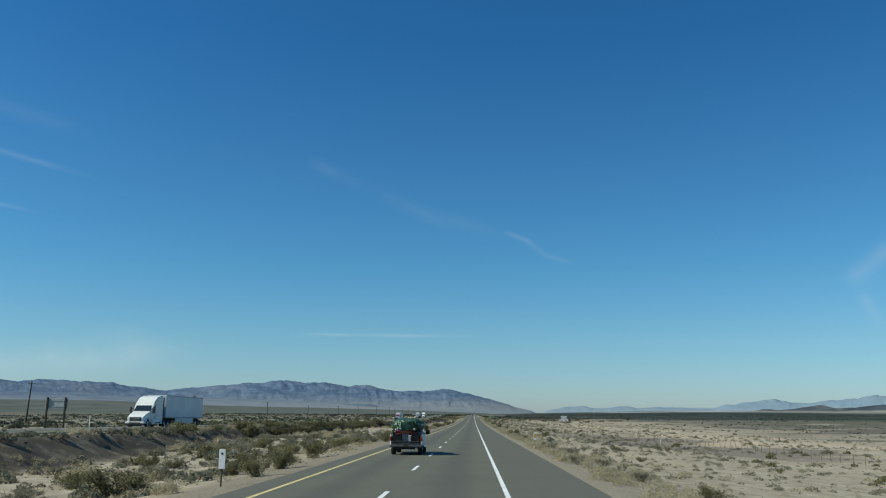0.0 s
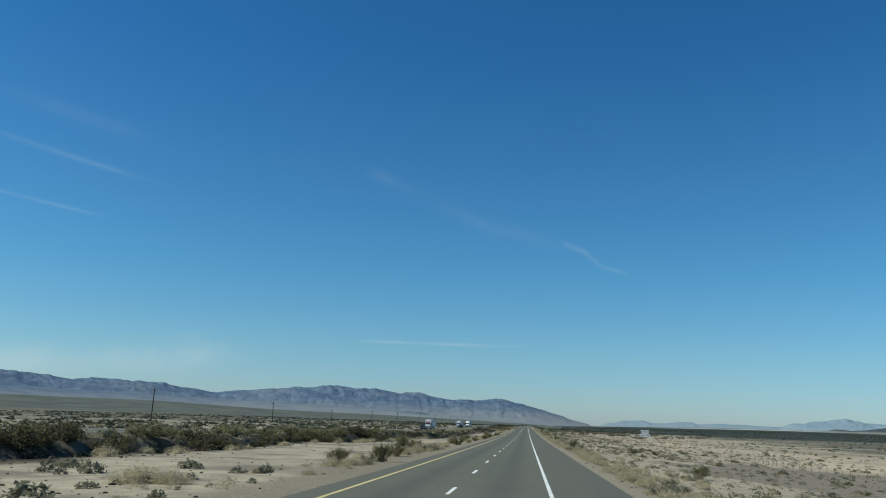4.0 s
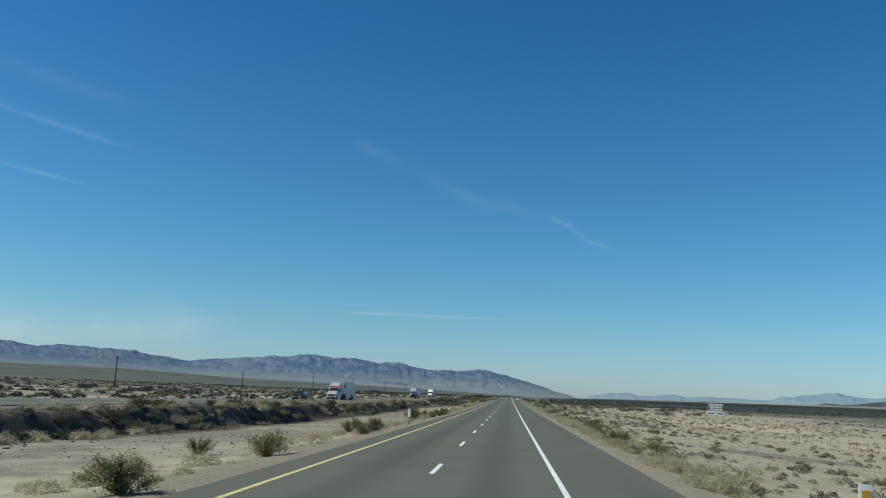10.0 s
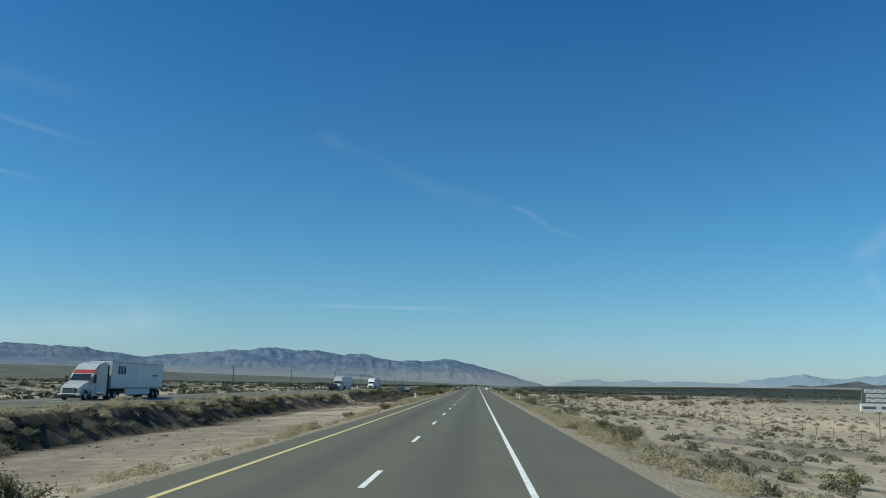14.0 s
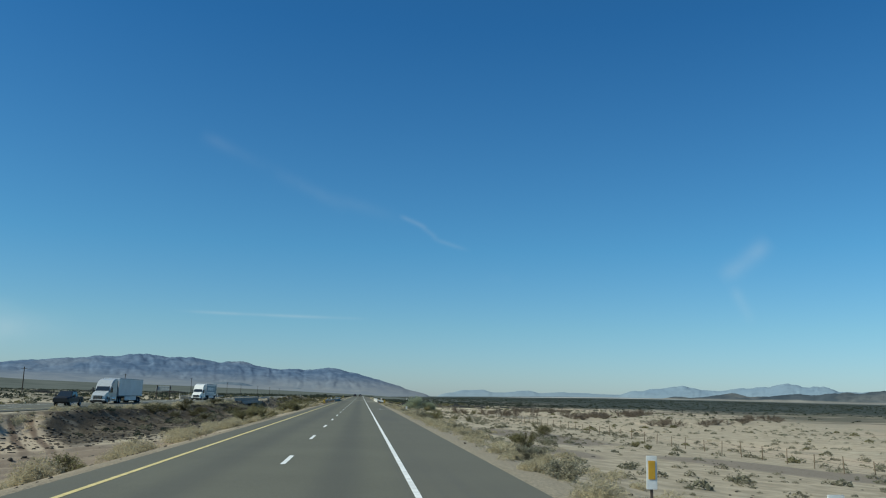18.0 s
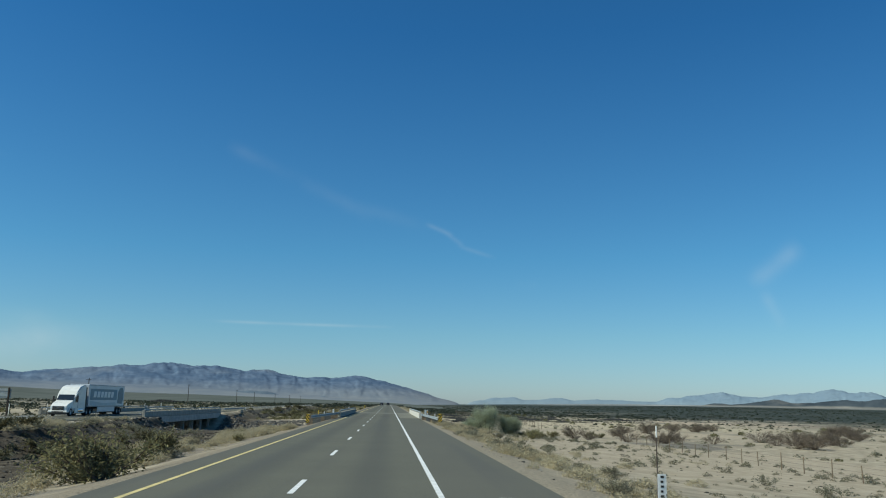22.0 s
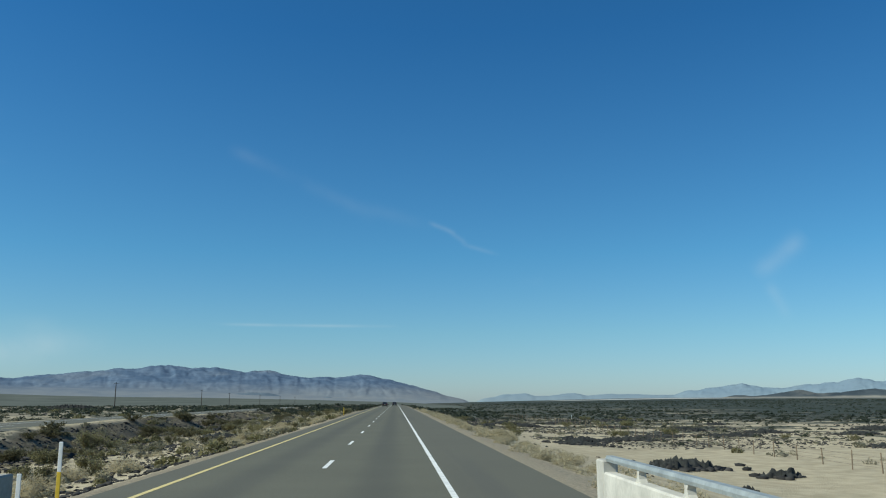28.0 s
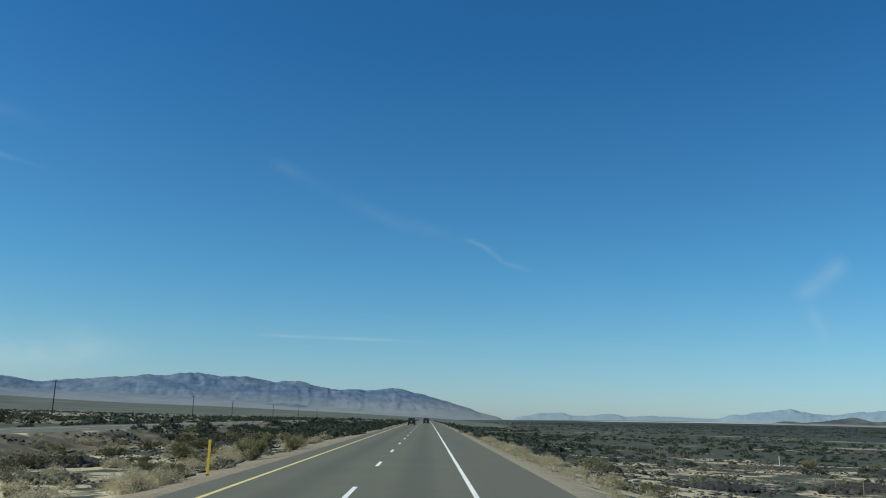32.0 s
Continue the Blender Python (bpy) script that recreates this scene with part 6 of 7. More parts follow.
# near the marker posts
for x, y, h, w in ((10.4, 491, 0.92, 1.03), (11.7, 493.8, 1.23, 1.03)):
    shrub("sage", x, y, h, w)
# near the marker posts
for x, y, h, w in ((-12.9, 498.8, 0.7, 1.17), (-13.3, 501.5, 0.62, 1.2), (-13.9, 507, 0.6, 1.2), (-14.3, 512.5, 0.6, 1.2), (-13.2, 516.5, 0.6, 1.2), (-12.7, 521.5, 0.55, 1.2), (-13.6, 504.5, 0.67, 1.17), (-14.1, 509.5, 0.67, 1.17), (-13.9, 553.8, 0.86, 1.04)):
    shrub("straw", x, y, h, w)
# near the washed-out bank
for x, y, h, w in ((24.9, 564.9, 0.61, 0.82), (24.9, 568.6, 0.67, 1.03), (18.3, 580.7, 1.6, 0.8), (-13.6, 591, 2.36, 0.67), (7.5, 592, 1.3, 1.05), (9.6, 604.7, 0.67, 0.77), (-16.2, 612, 1.5, 1.05), (14.5, 613.4, 0.82, 0.67), (-11.6, 629.6, 2.1, 1.25), (-13.2, 632.4, 1.9, 1.2), (-15.4, 648, 2.3, 1.05), (-17.1, 688.3, 1.13, 0.77), (14.2, 689, 1.3, 1.05)):
    shrub("creosote", x, y, h, w)
# near the washed-out bank
for x, y, h, w in ((-14.2, 565.5, 0.7, 1.08), (-12.5, 622.5, 0.65, 1.04), (5.6, 682, 0.59, 1.35), (-16.2, 685.5, 0.59, 1.17)):
    shrub("straw", x, y, h, w)
# near the bridge
for x, y, h, w in ((19, 715.3, 1.13, 1.34), (31.5, 734.7, 1.38, 0.93), (-17, 804, 1.2, 1.05), (-15.1, 828.6, 0.92, 0.98), (-27.4, 833.4, 2, 1), (-22.2, 839.7, 1.23, 0.72), (-16.2, 852.5, 1.43, 0.72), (-17.2, 855.8, 1.49, 0.82)):
    shrub("creosote", x, y, h, w)
# near the bridge
for x, y, h, w in ((-14.8, 792, 0.85, 1.5), (4.9, 807.7, 0.49, 0.72), (-15.6, 839.8, 0.91, 0.86), (-14.7, 844.2, 0.76, 1.17), (-13.8, 847.2, 0.86, 0.99), (-13.9, 849.8, 0.92, 0.9)):
    shrub("straw", x, y, h, w)
# near the lava field
for x, y, h, w in ((-13.9, 863.2, 0.82, 1.24), (-28.7, 864, 1.4, 1.6), (-14.1, 879, 1.1, 1.05), (15.7, 882, 0.95, 1.8), (-11.2, 899, 0.97, 0.93), (-10.8, 912, 1.41, 0.77), (10.7, 911.2, 0.92, 1.24), (-10.6, 925, 1.3, 0.88), (-14.7, 915.6, 1.5, 1.2), (-13.3, 924, 1.4, 1.05), (-15, 936, 1.6, 1.05)):
    shrub("creosote", x, y, h, w)
# near the lava field
for x, y, h, w in ((-11.3, 867.6, 0.76, 1.04), (-10.9, 887.4, 0.78, 0.95), (-10.7, 896.8, 0.74, 0.95), (-11.1, 894.9, 0.86, 0.99)):
    shrub("straw", x, y, h, w)


def keep_clear(x, y):
    """True where nothing grows: pavements, bridges, the floor of the wash."""
    if -9.1 < x < 3.6 or -48.8 < x < -33.6:
        return True
    if 708 < y < 770 and -52 < x < 14:
        return True
    if 804 < y < 821 and -21 < x < -13.4:
        return True
    return False


LOOSE = {k: [] for k in KINDS}      # growth off the verges, joined further down


def scatter_things(kind, n, x0, x1, y0, y1, h0, h1, w0=0.9, w1=1.4):
    made = 0
    while made < n:
        x, y = random.uniform(x0, x1), random.uniform(y0, y1)
        if keep_clear(x, y):
            continue
        h, w = random.uniform(h0, h1), random.uniform(w0, w1)
        if -23 < x < 9 and kind != "thicket":
            shrub(kind, x, y, h, w)
        else:
            LOOSE[kind].append((x, y, h))
        made += 1


scatter_things("straw", 110, 4.1, 6.2, 5, 705, 0.3, 0.7, 1.0, 1.6)
scatter_things("sage", 90, 4.2, 7.5, 5, 705, 0.35, 0.75, 1.0, 1.5)
scatter_things("thicket", 64, -29.8, -27.6, 112, 262, 0.8, 1.75, 0.9, 1.3)
scatter_things("thicket", 16, -29.8, -27.8, 262, 330, 0.7, 1.3, 0.9, 1.3)
scatter_things("thicket", 10, -27.4, -25.5, 120, 220, 0.6, 1.1, 0.9, 1.3)
for x0, y0, x1, y1, n in ((52, 712, 100, 776, 34), (34, 740, 70, 790, 16), (70, 690, 130, 740, 20), (26, 716, 44, 724, 8)):
    for _ in range(n):
        a = random.random()
        shrub("brush", x0 + (x1 - x0) * a + random.uniform(-5, 5), y0 + (y1 - y0) * a + random.uniform(-5, 5), random.uniform(1.2, 2.3), random.uniform(1.0, 1.5))
scatter_things("straw", 44, -27.6, -25.2, 70, 330, 0.4, 0.8, 1.1, 1.6)
scatter_things("thicket", 22, -31.6, -29.0, 330, 560, 0.6, 1.2, 1.0, 1.4)
scatter_things("straw", 40, -31.8, -28.4, 330, 560, 0.5, 0.95, 1.1, 1.6)
scatter_things("thicket", 18, -31.5, -22.0, 596, 704, 0.7, 1.5, 1.0, 1.4)
scatter_things("thicket", 30, -33, -17, 800, 990, 0.6, 1.2, 1.0, 1.5)
scatter_things("straw", 30, 4.6, 8, 780, 960, 0.35, 0.85, 1.0, 1.5)
scatter_things("straw", 26, -13.5, -10.6, 15, 470, 0.3, 0.75, 1.0, 1.5)
scatter_things("straw", 22, -14.0, -11.7, 470, 580, 0.4, 0.95, 1.1, 1.6)
scatter_things("straw", 24, -16.5, -13.2, 580, 690, 0.4, 0.95, 1.1, 1.6)
scatter_things("straw", 26, -14.6, -11.5, 806, 960, 0.4, 0.8, 1.1, 1.5)
scatter_things("thicket", 22, -33, -24, 796, 905, 0.7, 1.4, 1.0, 1.5)
scatter_things("straw", 26, -33.2, -30.6, 60, 700, 0.5, 0.95, 1.1, 1.6)
scatter_things("creosote", 30, -31.6, -29.4, 85, 310, 0.7, 1.5)
scatter_things("sage", 22, -28.0, -26.0, 240, 430, 0.4, 0.9)
scatter_things("sage", 30, -30.2, -27.6, 310, 470, 0.35, 0.75)
scatter_things("creosote", 14, -30.2, -27.4, 310, 480, 0.6, 1.2)
scatter_things("sage", 9, -13, -9.9, 186, 206, 0.5, 0.9)
scatter_things("straw", 8, -12.5, -9.9, 184, 212, 0.4, 0.7, 1.1, 1.5)
scatter_things("straw", 10, 5.8, 9.5, 684, 707, 0.4, 0.8, 1.1, 1.6)
scatter_things("straw", 14, -33.3, -31.2, 570, 700, 0.5, 0.9, 1.2, 1.7)

scatter_things("creosote", 5, -17, -11.5, 38, 90, 0.7, 1.1)
scatter_things("sage", 90, 5.5, 20, 15, 700, 0.3, 0.7)
scatter_things("sage", 46, -26, -12, 20, 110, 0.4, 0.9)
scatter_things("straw", 16, -24, -12, 25, 140, 0.5, 0.9, 1.2, 1.7)
scatter_things("sage", 40, -31.5, -17, 570, 705, 0.4, 0.9)
scatter_things("sage", 26, -33, -24, 655, 708, 0.6, 1.0, 1.1, 1.5)
scatter_things("straw", 16, -20, -10.8, 662, 700, 0.5, 0.9, 1.1, 1.6)
scatter_things("straw", 14, -20, -13, 600, 705, 0.5, 1.0, 1.1, 1.6)
scatter_things("sage", 34, -31, -12, 782, 960, 0.4, 0.9)
scatter_things("creosote", 14, -26, -12, 20, 80, 0.6, 1.2)
scatter_things("creosote", 16, -33.3, -30.6, 150, 320, 0.7, 1.2)
scatter_things("creosote", 8, -31.5, -29.5, 330, 690, 0.5, 0.9)
scatter_things("sage", 26, -33.3, -30.2, 60, 320, 0.5, 0.9)
scatter_things("sage", 40, -33.0, -29.6, 320, 690, 0.3, 0.65)
scatter_things("creosote", 10, -15, -12, 260, 690, 0.5, 1.0)
scatter_things("creosote", 24, -31, -15, 800, 980, 0.6, 1.3)
scatter_things("creosote", 20, 9, 32, 30, 700, 0.4, 0.9)
scatter_things("creosote", 22, 9, 60, 860, 980, 0.7, 1.4)


def tamarisk(x, y, h, w):
    """A feathery grey-green tree with several trunks."""
    r = np.random.default_rng(int(x * 10 + y))
    o = empty("tamarisk_tree", (x, y, top(x, y) - 0.1))
    lines, pts = [], []
    trunk = bmesh.new()
    for i in range(6):
        a = i * 1.05 + r.uniform(-.3, .3)
        p0 = Vector((math.cos(a) * 0.15, math.sin(a) * 0.15, 0))
        p1 = Vector((math.cos(a) * w * 0.22, math.sin(a) * w * 0.22, h * r.uniform(0.3, 0.42)))
        p2 = Vector((math.cos(a) * w * r.uniform(.2, .36), math.sin(a) * w * r.uniform(.2, .36), h * r.uniform(0.6, 0.85)))
        add_cyl(trunk, p0, p1, 0.09, 0.06, 7)
        add_cyl(trunk, p1, p2, 0.06, 0.02, 6)
        for j in range(16):
            t = r.uniform(0, 1)
            b = p1.lerp(p2, t) if j % 4 else p0.lerp(p1, 0.4 + 0.6 * t)
            d = Vector(r.normal(size=3))
            d.z = d.z * 0.6 + 0.25
            tip = b + d.normalized() * w * r.uniform(0.14, 0.3)
            tip.z = max(tip.z, 0.25)
            lines.append((np.array(b), np.array(tip)))
            k = 420
            tt = r.uniform(0.1, 1.0, (k, 1)) ** 0.7
            pts.append(np.array(b) + (np.array(tip) - np.array(b)) * tt + r.normal(size=(k, 3)) * w * 0.06)
    part("trunk", trunk, TWIG, o, "grey brown trunks")
    tw = new("branches", twig_mesh(lines, 0.02))
    tw.parent = o
    p = np.concatenate(pts)
    co, fs = leaf_quads(p, 0.05, r, np.array([0, 0, 0.5]))
    c = new("crown", raw_mesh("crown", co, fs, TAMARISK))
    c.parent = o
    return tagged(o, "feathery grey green tamarisk tree beside the bridge rail", "tree", "tamarisk trees")


tamarisk(14.9, 737.5, 6.4, 5.3)
tamarisk(18.9, 738.6, 4.0, 4.6)
for x, y, h in ((19.5, 735, 1.3), (21.5, 739, 1.5), (23.8, 736, 1.2), (26.5, 741, 1.4), (30, 744, 1.2), (12.5, 726, 1.0), (15, 722, 1.1), (34, 738, 1.0), (39, 746, 1.2)):
    shrub("creosote", x, y, h, 1.2)
tamarisk(12.6, 738.0, 3.4, 3.4)


def scattered_mesh(name, templates, xs, ys, hs, material, label, cat, sink=0.04, flat=1.0):
    """Many copies of small templates, joined into one sheet of growth or stone."""
    r = np.random.default_rng(len(xs))
    zs = land(xs, ys) - sink * hs
    cos, fss, off = [], [], 0
    pick = r.integers(0, len(templates), len(xs))
    for t, (co, fs) in enumerate(templates):
        m = np.nonzero(pick == t)[0]
        if not len(m):
            continue
        a = r.uniform(0, 6.28, len(m))
        c, s = np.cos(a)[:, None], np.sin(a)[:, None]
        h = hs[m][:, None]
        w = h * r.uniform(0.9, 1.5, (len(m), 1))
        x = (co[None, :, 0] * c - co[None, :, 1] * s) * w + xs[m][:, None]
        y = (co[None, :, 0] * s + co[None, :, 1] * c) * w + ys[m][:, None]
        z = co[None, :, 2] * h * flat + zs[m][:, None]
        cos.append(np.stack([x, y, z], -1).reshape(-1, 3))
        fss.append((fs[None] + (np.arange(len(m)) * len(co))[:, None, None]).reshape(-1, fs.shape[1]) + off)
        off += len(m) * len(co)
    ob = new(name, raw_mesh(name, np.concatenate(cos), np.concatenate(fss), material))
    return tagged(ob, label, cat, kind="stuff")


def low_shrub(seed, n, size, kind):
    r = np.random.default_rng(seed)
    p, u = mound_points(r, n)
    if kind == "straw":
        return leaf_blades(p, size, r, u * 0.45, 0.14)
    return leaf_blades(p * np.array([1, 1, 0.9]), size, r, None, 0.5)


def spots(n, x0, x1, y0, y1, seed, clump=0.0, power=1.0):
    r = np.random.default_rng(seed)
    x = x0 + (x1 - x0) * r.uniform(0, 1, n) ** power
    y = r.uniform(y0, y1, n)
    ok = ~((x > -9.4) & (x < 4.0)) & ~((x > -48.9) & (x < -33.4)) & ~((y > 706) & (y < 774) & (x > -60) & (x < 34)) & ~((y > 804) & (y < 821) & (x > -21) & (x < -13.4))
    if clump:
        ok &= fractal(x / 22, y / 34, seed % 50, 3) > clump
    return x[ok], y[ok]


def sizes(n, lo, hi, seed):
    return lo + (hi - lo) * np.random.default_rng(seed).uniform(0, 1, n) ** 1.8


def open_shrub(seed, n, size, spread):
    r = np.random.default_rng(seed)
    return leaf_quads(shrub_points(r, n, 18, spread, 0.7)[0], size, r)


def dense_mound(seed):
    r = np.random.default_rng(seed)
    p, u = mound_points(r, 1300)
    return joined(leaf_quads(p, 0.085, r, u * 0.45, 0.13), mound_core(seed))


for kind, shapes, mat, label in (("creosote", [open_shrub(s, 1050, 0.058, 0.9) for s in (21, 22, 23)], CREOSOTE, "olive creosote bushes on the bank and plain"),
                                 ("thicket", [open_shrub(s, 1050, 0.064, 1.0) for s in (24, 25, 26, 27)], DARK_CREOSOTE, "dark olive creosote bushes at the foot of bank"),
                                 ("sage", [open_shrub(s, 750, 0.06, 1.0) for s in (28, 29, 30)], SAGE, "grey green sage bushes on the bank and plain"),
                                 ("straw", [dense_mound(s) for s in (31, 32, 33)], STRAW, "rounded straw coloured bushes on the bank")):
    spots_xyz = np.array(LOOSE[kind])
    scattered_mesh(kind + "_growth", shapes, spots_xyz[:, 0], spots_xyz[:, 1], spots_xyz[:, 2], mat, label, "bushes")

FAR_OLIVE = [low_shrub(s, 22, 0.3, "sage") for s in (1, 2, 3)]
FAR_STRAW = [low_shrub(s, 20, 0.36, "straw") for s in (4, 5)]
MID_OLIVE = [low_shrub(s, 130, 0.15, "sage") for s in (6, 7, 8)]
SMALL_OLIVE = [low_shrub(s, 100, 0.12, "sage") for s in (15, 16, 17)]
NEAR_STRAW = [low_shrub(s, 520, 0.115, "straw") for s in (12, 13, 14)]
MID_STRAW = [low_shrub(s, 150, 0.15, "straw") for s in (9, 10, 11)]


def shrubs(name, temps, mat, label, *areas):
    xs, ys, hs = [], [], []
    for k, (n, x0, x1, y0, y1, lo, hi, clump, *pw) in enumerate(areas):
        x, y = spots(n, x0, x1, y0, y1, 900 + k + len(name) * 7, clump, pw[0] if pw else 1.0)
        xs.append(x)
        ys.append(y)
        hs.append(sizes(len(x), lo, hi, k))
    return scattered_mesh(name, temps, np.concatenate(xs), np.concatenate(ys), np.concatenate(hs), mat, label, "shrubs")


shrubs("desert_grass", MID_STRAW, STRAW, "pale dry desert grass and low straw bushes",
       (1100, 4.2, 9.0, -10, 705, 0.12, 0.5, 0.3), (1000, 5, 34, -10, 705, 0.08, 0.4, 0.45), (260, 4.3, 12, 778, 960, 0.15, 0.45, 0.4),
       (380, -13.8, -10.3, -10, 470, 0.12, 0.45, 0.35), (110, -15.0, -12.4, 470, 600, 0.12, 0.45, 0.38), (120, -19, -12.5, 560, 705, 0.15, 0.5, 0.4), (620, -32.8, -29.5, 0, 705, 0.2, 0.6, 0.4), (380, -33, -11.5, 778, 960, 0.15, 0.5, 0.4), (260, 34, 60, 0, 705, 0.1, 0.4, 0.4),
       (500, -29, -13, 0, 150, 0.1, 0.4, 0.4))
shrubs("dry_mounds", NEAR_STRAW, STRAW, "rounded pale dry bushes along verge and bank",
       (620, 4.1, 8.0, -5, 705, 0.2, 0.55, 0.2, 1.5), (150, 7.5, 13, 5, 705, 0.2, 0.5, 0.35), (130, 4.2, 9, 778, 990, 0.25, 0.6, 0.25, 1.4), (150, -13.2, -10.4, 15, 480, 0.25, 0.6, 0.3), (130, -18, -12.4, 560, 705, 0.3, 0.75, 0.25), (170, -33.2, -29.8, 60, 705, 0.3, 0.7, 0.3), (90, -20, -11.2, 806, 990, 0.3, 0.7, 0.35), (70, -32, -13, 786, 990, 0.3, 0.7, 0.35))
shrubs("small_scrub", SMALL_OLIVE, TUFT, "small grey tan tufts dotted over the sand",
       (2200, 7, 34, -10, 705, 0.1, 0.42, 0.42), (1800, 30, 110, 0, 840, 0.2, 0.55, 0.42), (260, 5, 60, 845, 970, 0.2, 0.5, 0.45), (400, -28, -12, 0, 140, 0.12, 0.4, 0.42))
shrubs("small_dark_scrub", SMALL_OLIVE, SAGE, "small olive bushes dotted over the sand",
       (420, 8, 40, -10, 705, 0.15, 0.5, 0.45), (1700, 30, 150, 0, 840, 0.2, 0.7, 0.42), (260, 5, 60, 845, 970, 0.2, 0.55, 0.45))
shrubs("low_scrub", MID_OLIVE, SAGE, "low grey green desert scrub on the bank and plain",
       (900, 5, 30, -10, 705, 0.12, 0.5, 0.45), (500, 28, 90, 0, 840, 0.15, 0.6, 0.42), (120, -30, -26.5, 0, 480, 0.2, 0.5, 0.45),
       (300, -27, -11, 0, 150, 0.2, 0.7, 0.42), (200, -33, -10, 775, 970, 0.2, 0.7, 0.42), (160, 6, 60, 845, 970, 0.25, 0.7, 0.5), (300, -33.4, -30.0, 0, 300, 0.3, 0.7, 0.36), (330, -33.4, -30.0, 300, 705, 0.15, 0.42, 0.36), (500, -110, -50, 0, 1000, 0.3, 1.0, 0.42))
shrubs("dark_scrub", MID_OLIVE, CREOSOTE, "dark olive creosote scrub over the plain",
       (300, 28, 110, 0, 840, 0.3, 0.9, 0.48), (120, -33.4, -30.4, 130, 300, 0.4, 0.9, 0.4), (130, -33, -10, 775, 980, 0.3, 0.9, 0.45), (300, -120, -50, 0, 1100, 0.4, 1.2, 0.42))
shrubs("black_scrub", MID_OLIVE, SCRUB, "low blackish green scrub on volcanic ground",
       (1500, 8, 130, 940, 1150, 0.2, 0.7, 0.4), (420, 10, 130, 850, 945, 0.15, 0.55, 0.5), (300, 20, 110, 780, 860, 0.15, 0.5, 0.55), (800, -34, -9, 960, 1150, 0.3, 1.1, 0.4), (160, -28.5, -26.5, 140, 320, 0.2, 0.6, 0.4), (160, -30.2, -27.4, 310, 500, 0.15, 0.5, 0.36), (110, -31, -19, 560, 706, 0.15, 0.5, 0.45), (1300, -140, -50, 0, 1150, 0.3, 1.0, 0.42))
shrubs("far_scrub", FAR_OLIVE, SCRUB, "dark distant desert scrub across the plain",
       (3200, 110, 700, 300, 1100, 0.3, 0.9, 0.46), (12000, 20, 800, 1000, 2200, 0.35, 0.9, 0.4), (6000, -420, -60, 0, 1500, 0.5, 1.3, 0.44), (1400, -36, 40, 990, 1700, 0.5, 1.2, 0.4),
       (90, 6, 30, 980, 1500, 0.8, 1.7, 0.5), (2200, -130, -10, 1000, 2200, 0.7, 1.7, 0.4))
shrubs("far_pale_scrub", FAR_STRAW, SAGE, "pale distant scrub across the plain",
       (1300, 60, 300, 0, 720, 0.3, 0.8, 0.42), (1800, -420, -60, 0, 1300, 0.4, 1.0, 0.42))


def stone_template(seed):
    bm = bmesh.new()
    bmesh.ops.create_icosphere(bm, subdivisions=1, radius=0.5)
    r = random.Random(seed)
    for v in bm.verts:
        v.co = Vector((v.co.x * 1.2, v.co.y * 0.9, v.co.z * 0.75 + 0.15)) * r.uniform(0.7, 1.2)
    co = np.array([v.co[:] for v in bm.verts])
    fs = np.array([[v.index for v in f.verts] for f in bm.faces])
    bm.free()
    return co, fs


STONES = [stone_template(s) for s in range(6)]


def stones(name, mat, label, *areas, heaps=()):
    xs, ys, hs = [], [], []
    for x, y, length, width, height, turn in heaps:
        r = np.random.default_rng(int(x * 3 + y * 11))
        n = int(14 + length * width * 4)
        a, b = r.normal(size=n) * length * 0.3, r.normal(size=n) * width * 0.3
        xs.append(x + a * math.cos(turn) - b * math.sin(turn))
        ys.append(y + a * math.sin(turn) + b * math.cos(turn))
        hs.append(r.uniform(0.2, 0.75, n) * (0.6 + 0.5 * height))
    for k, (n, x0, x1, y0, y1, lo, hi, clump) in enumerate(areas):
        r = np.random.default_rng(300 + k + len(name))
        x, y = r.uniform(x0, x1, n), r.uniform(y0, y1, n)
        ok = ~((x > -9.2) & (x < 3.7)) & ~((x > -48.9) & (x < -33.4))
        if clump:
            ok &= fractal(x / 9, y / 13, 77 + k, 3) > clump
        xs.append(x[ok])
        ys.append(y[ok])
        hs.append(sizes(int(ok.sum()), lo, hi, 40 + k))
    return scattered_mesh(name, STONES, np.concatenate(xs), np.concatenate(ys), np.concatenate(hs), mat, label, "stones", 0.1)


# heaps of broken lava, west of the road and east of it: x, y, length, width, height, turn
OUTCROPS_WEST = ((-140, 1130, 24, 9, 2.6, 0.2), (-175, 1060, 16, 7, 2.0, 0.1), (-150, 900, 12, 5, 1.5, 0.3), (-20, 850, 5, 2.5, 0.5, 0.3), (-24, 872, 6, 3, 0.6, 1.0), (-18, 893, 5, 3, 0.5, 0.2), (-22, 915, 7, 3, 0.6, 0.6), (-19, 940, 6, 3, 0.6, 0.1), (-27, 825, 4, 2, 0.5, 0.4))
OUTCROPS_EAST = ((18.0, 816, 6.5, 3.2, 0.9, 0.5), (22.5, 811, 3.6, 1.6, 0.6, 0.2), (14.5, 797, 2.4, 1.2, 0.5, 0.9), (20, 856, 8, 4, 0.45, 0.3), (17.4, 845, 6, 3, 0.4, 0.2), (27, 861, 8, 4, 0.45, 0.1), (34, 871, 7, 4, 0.4, 0.4), (45, 874, 9, 4, 0.4, 0.2), (50, 846, 4, 2, 0.5, 0.3))
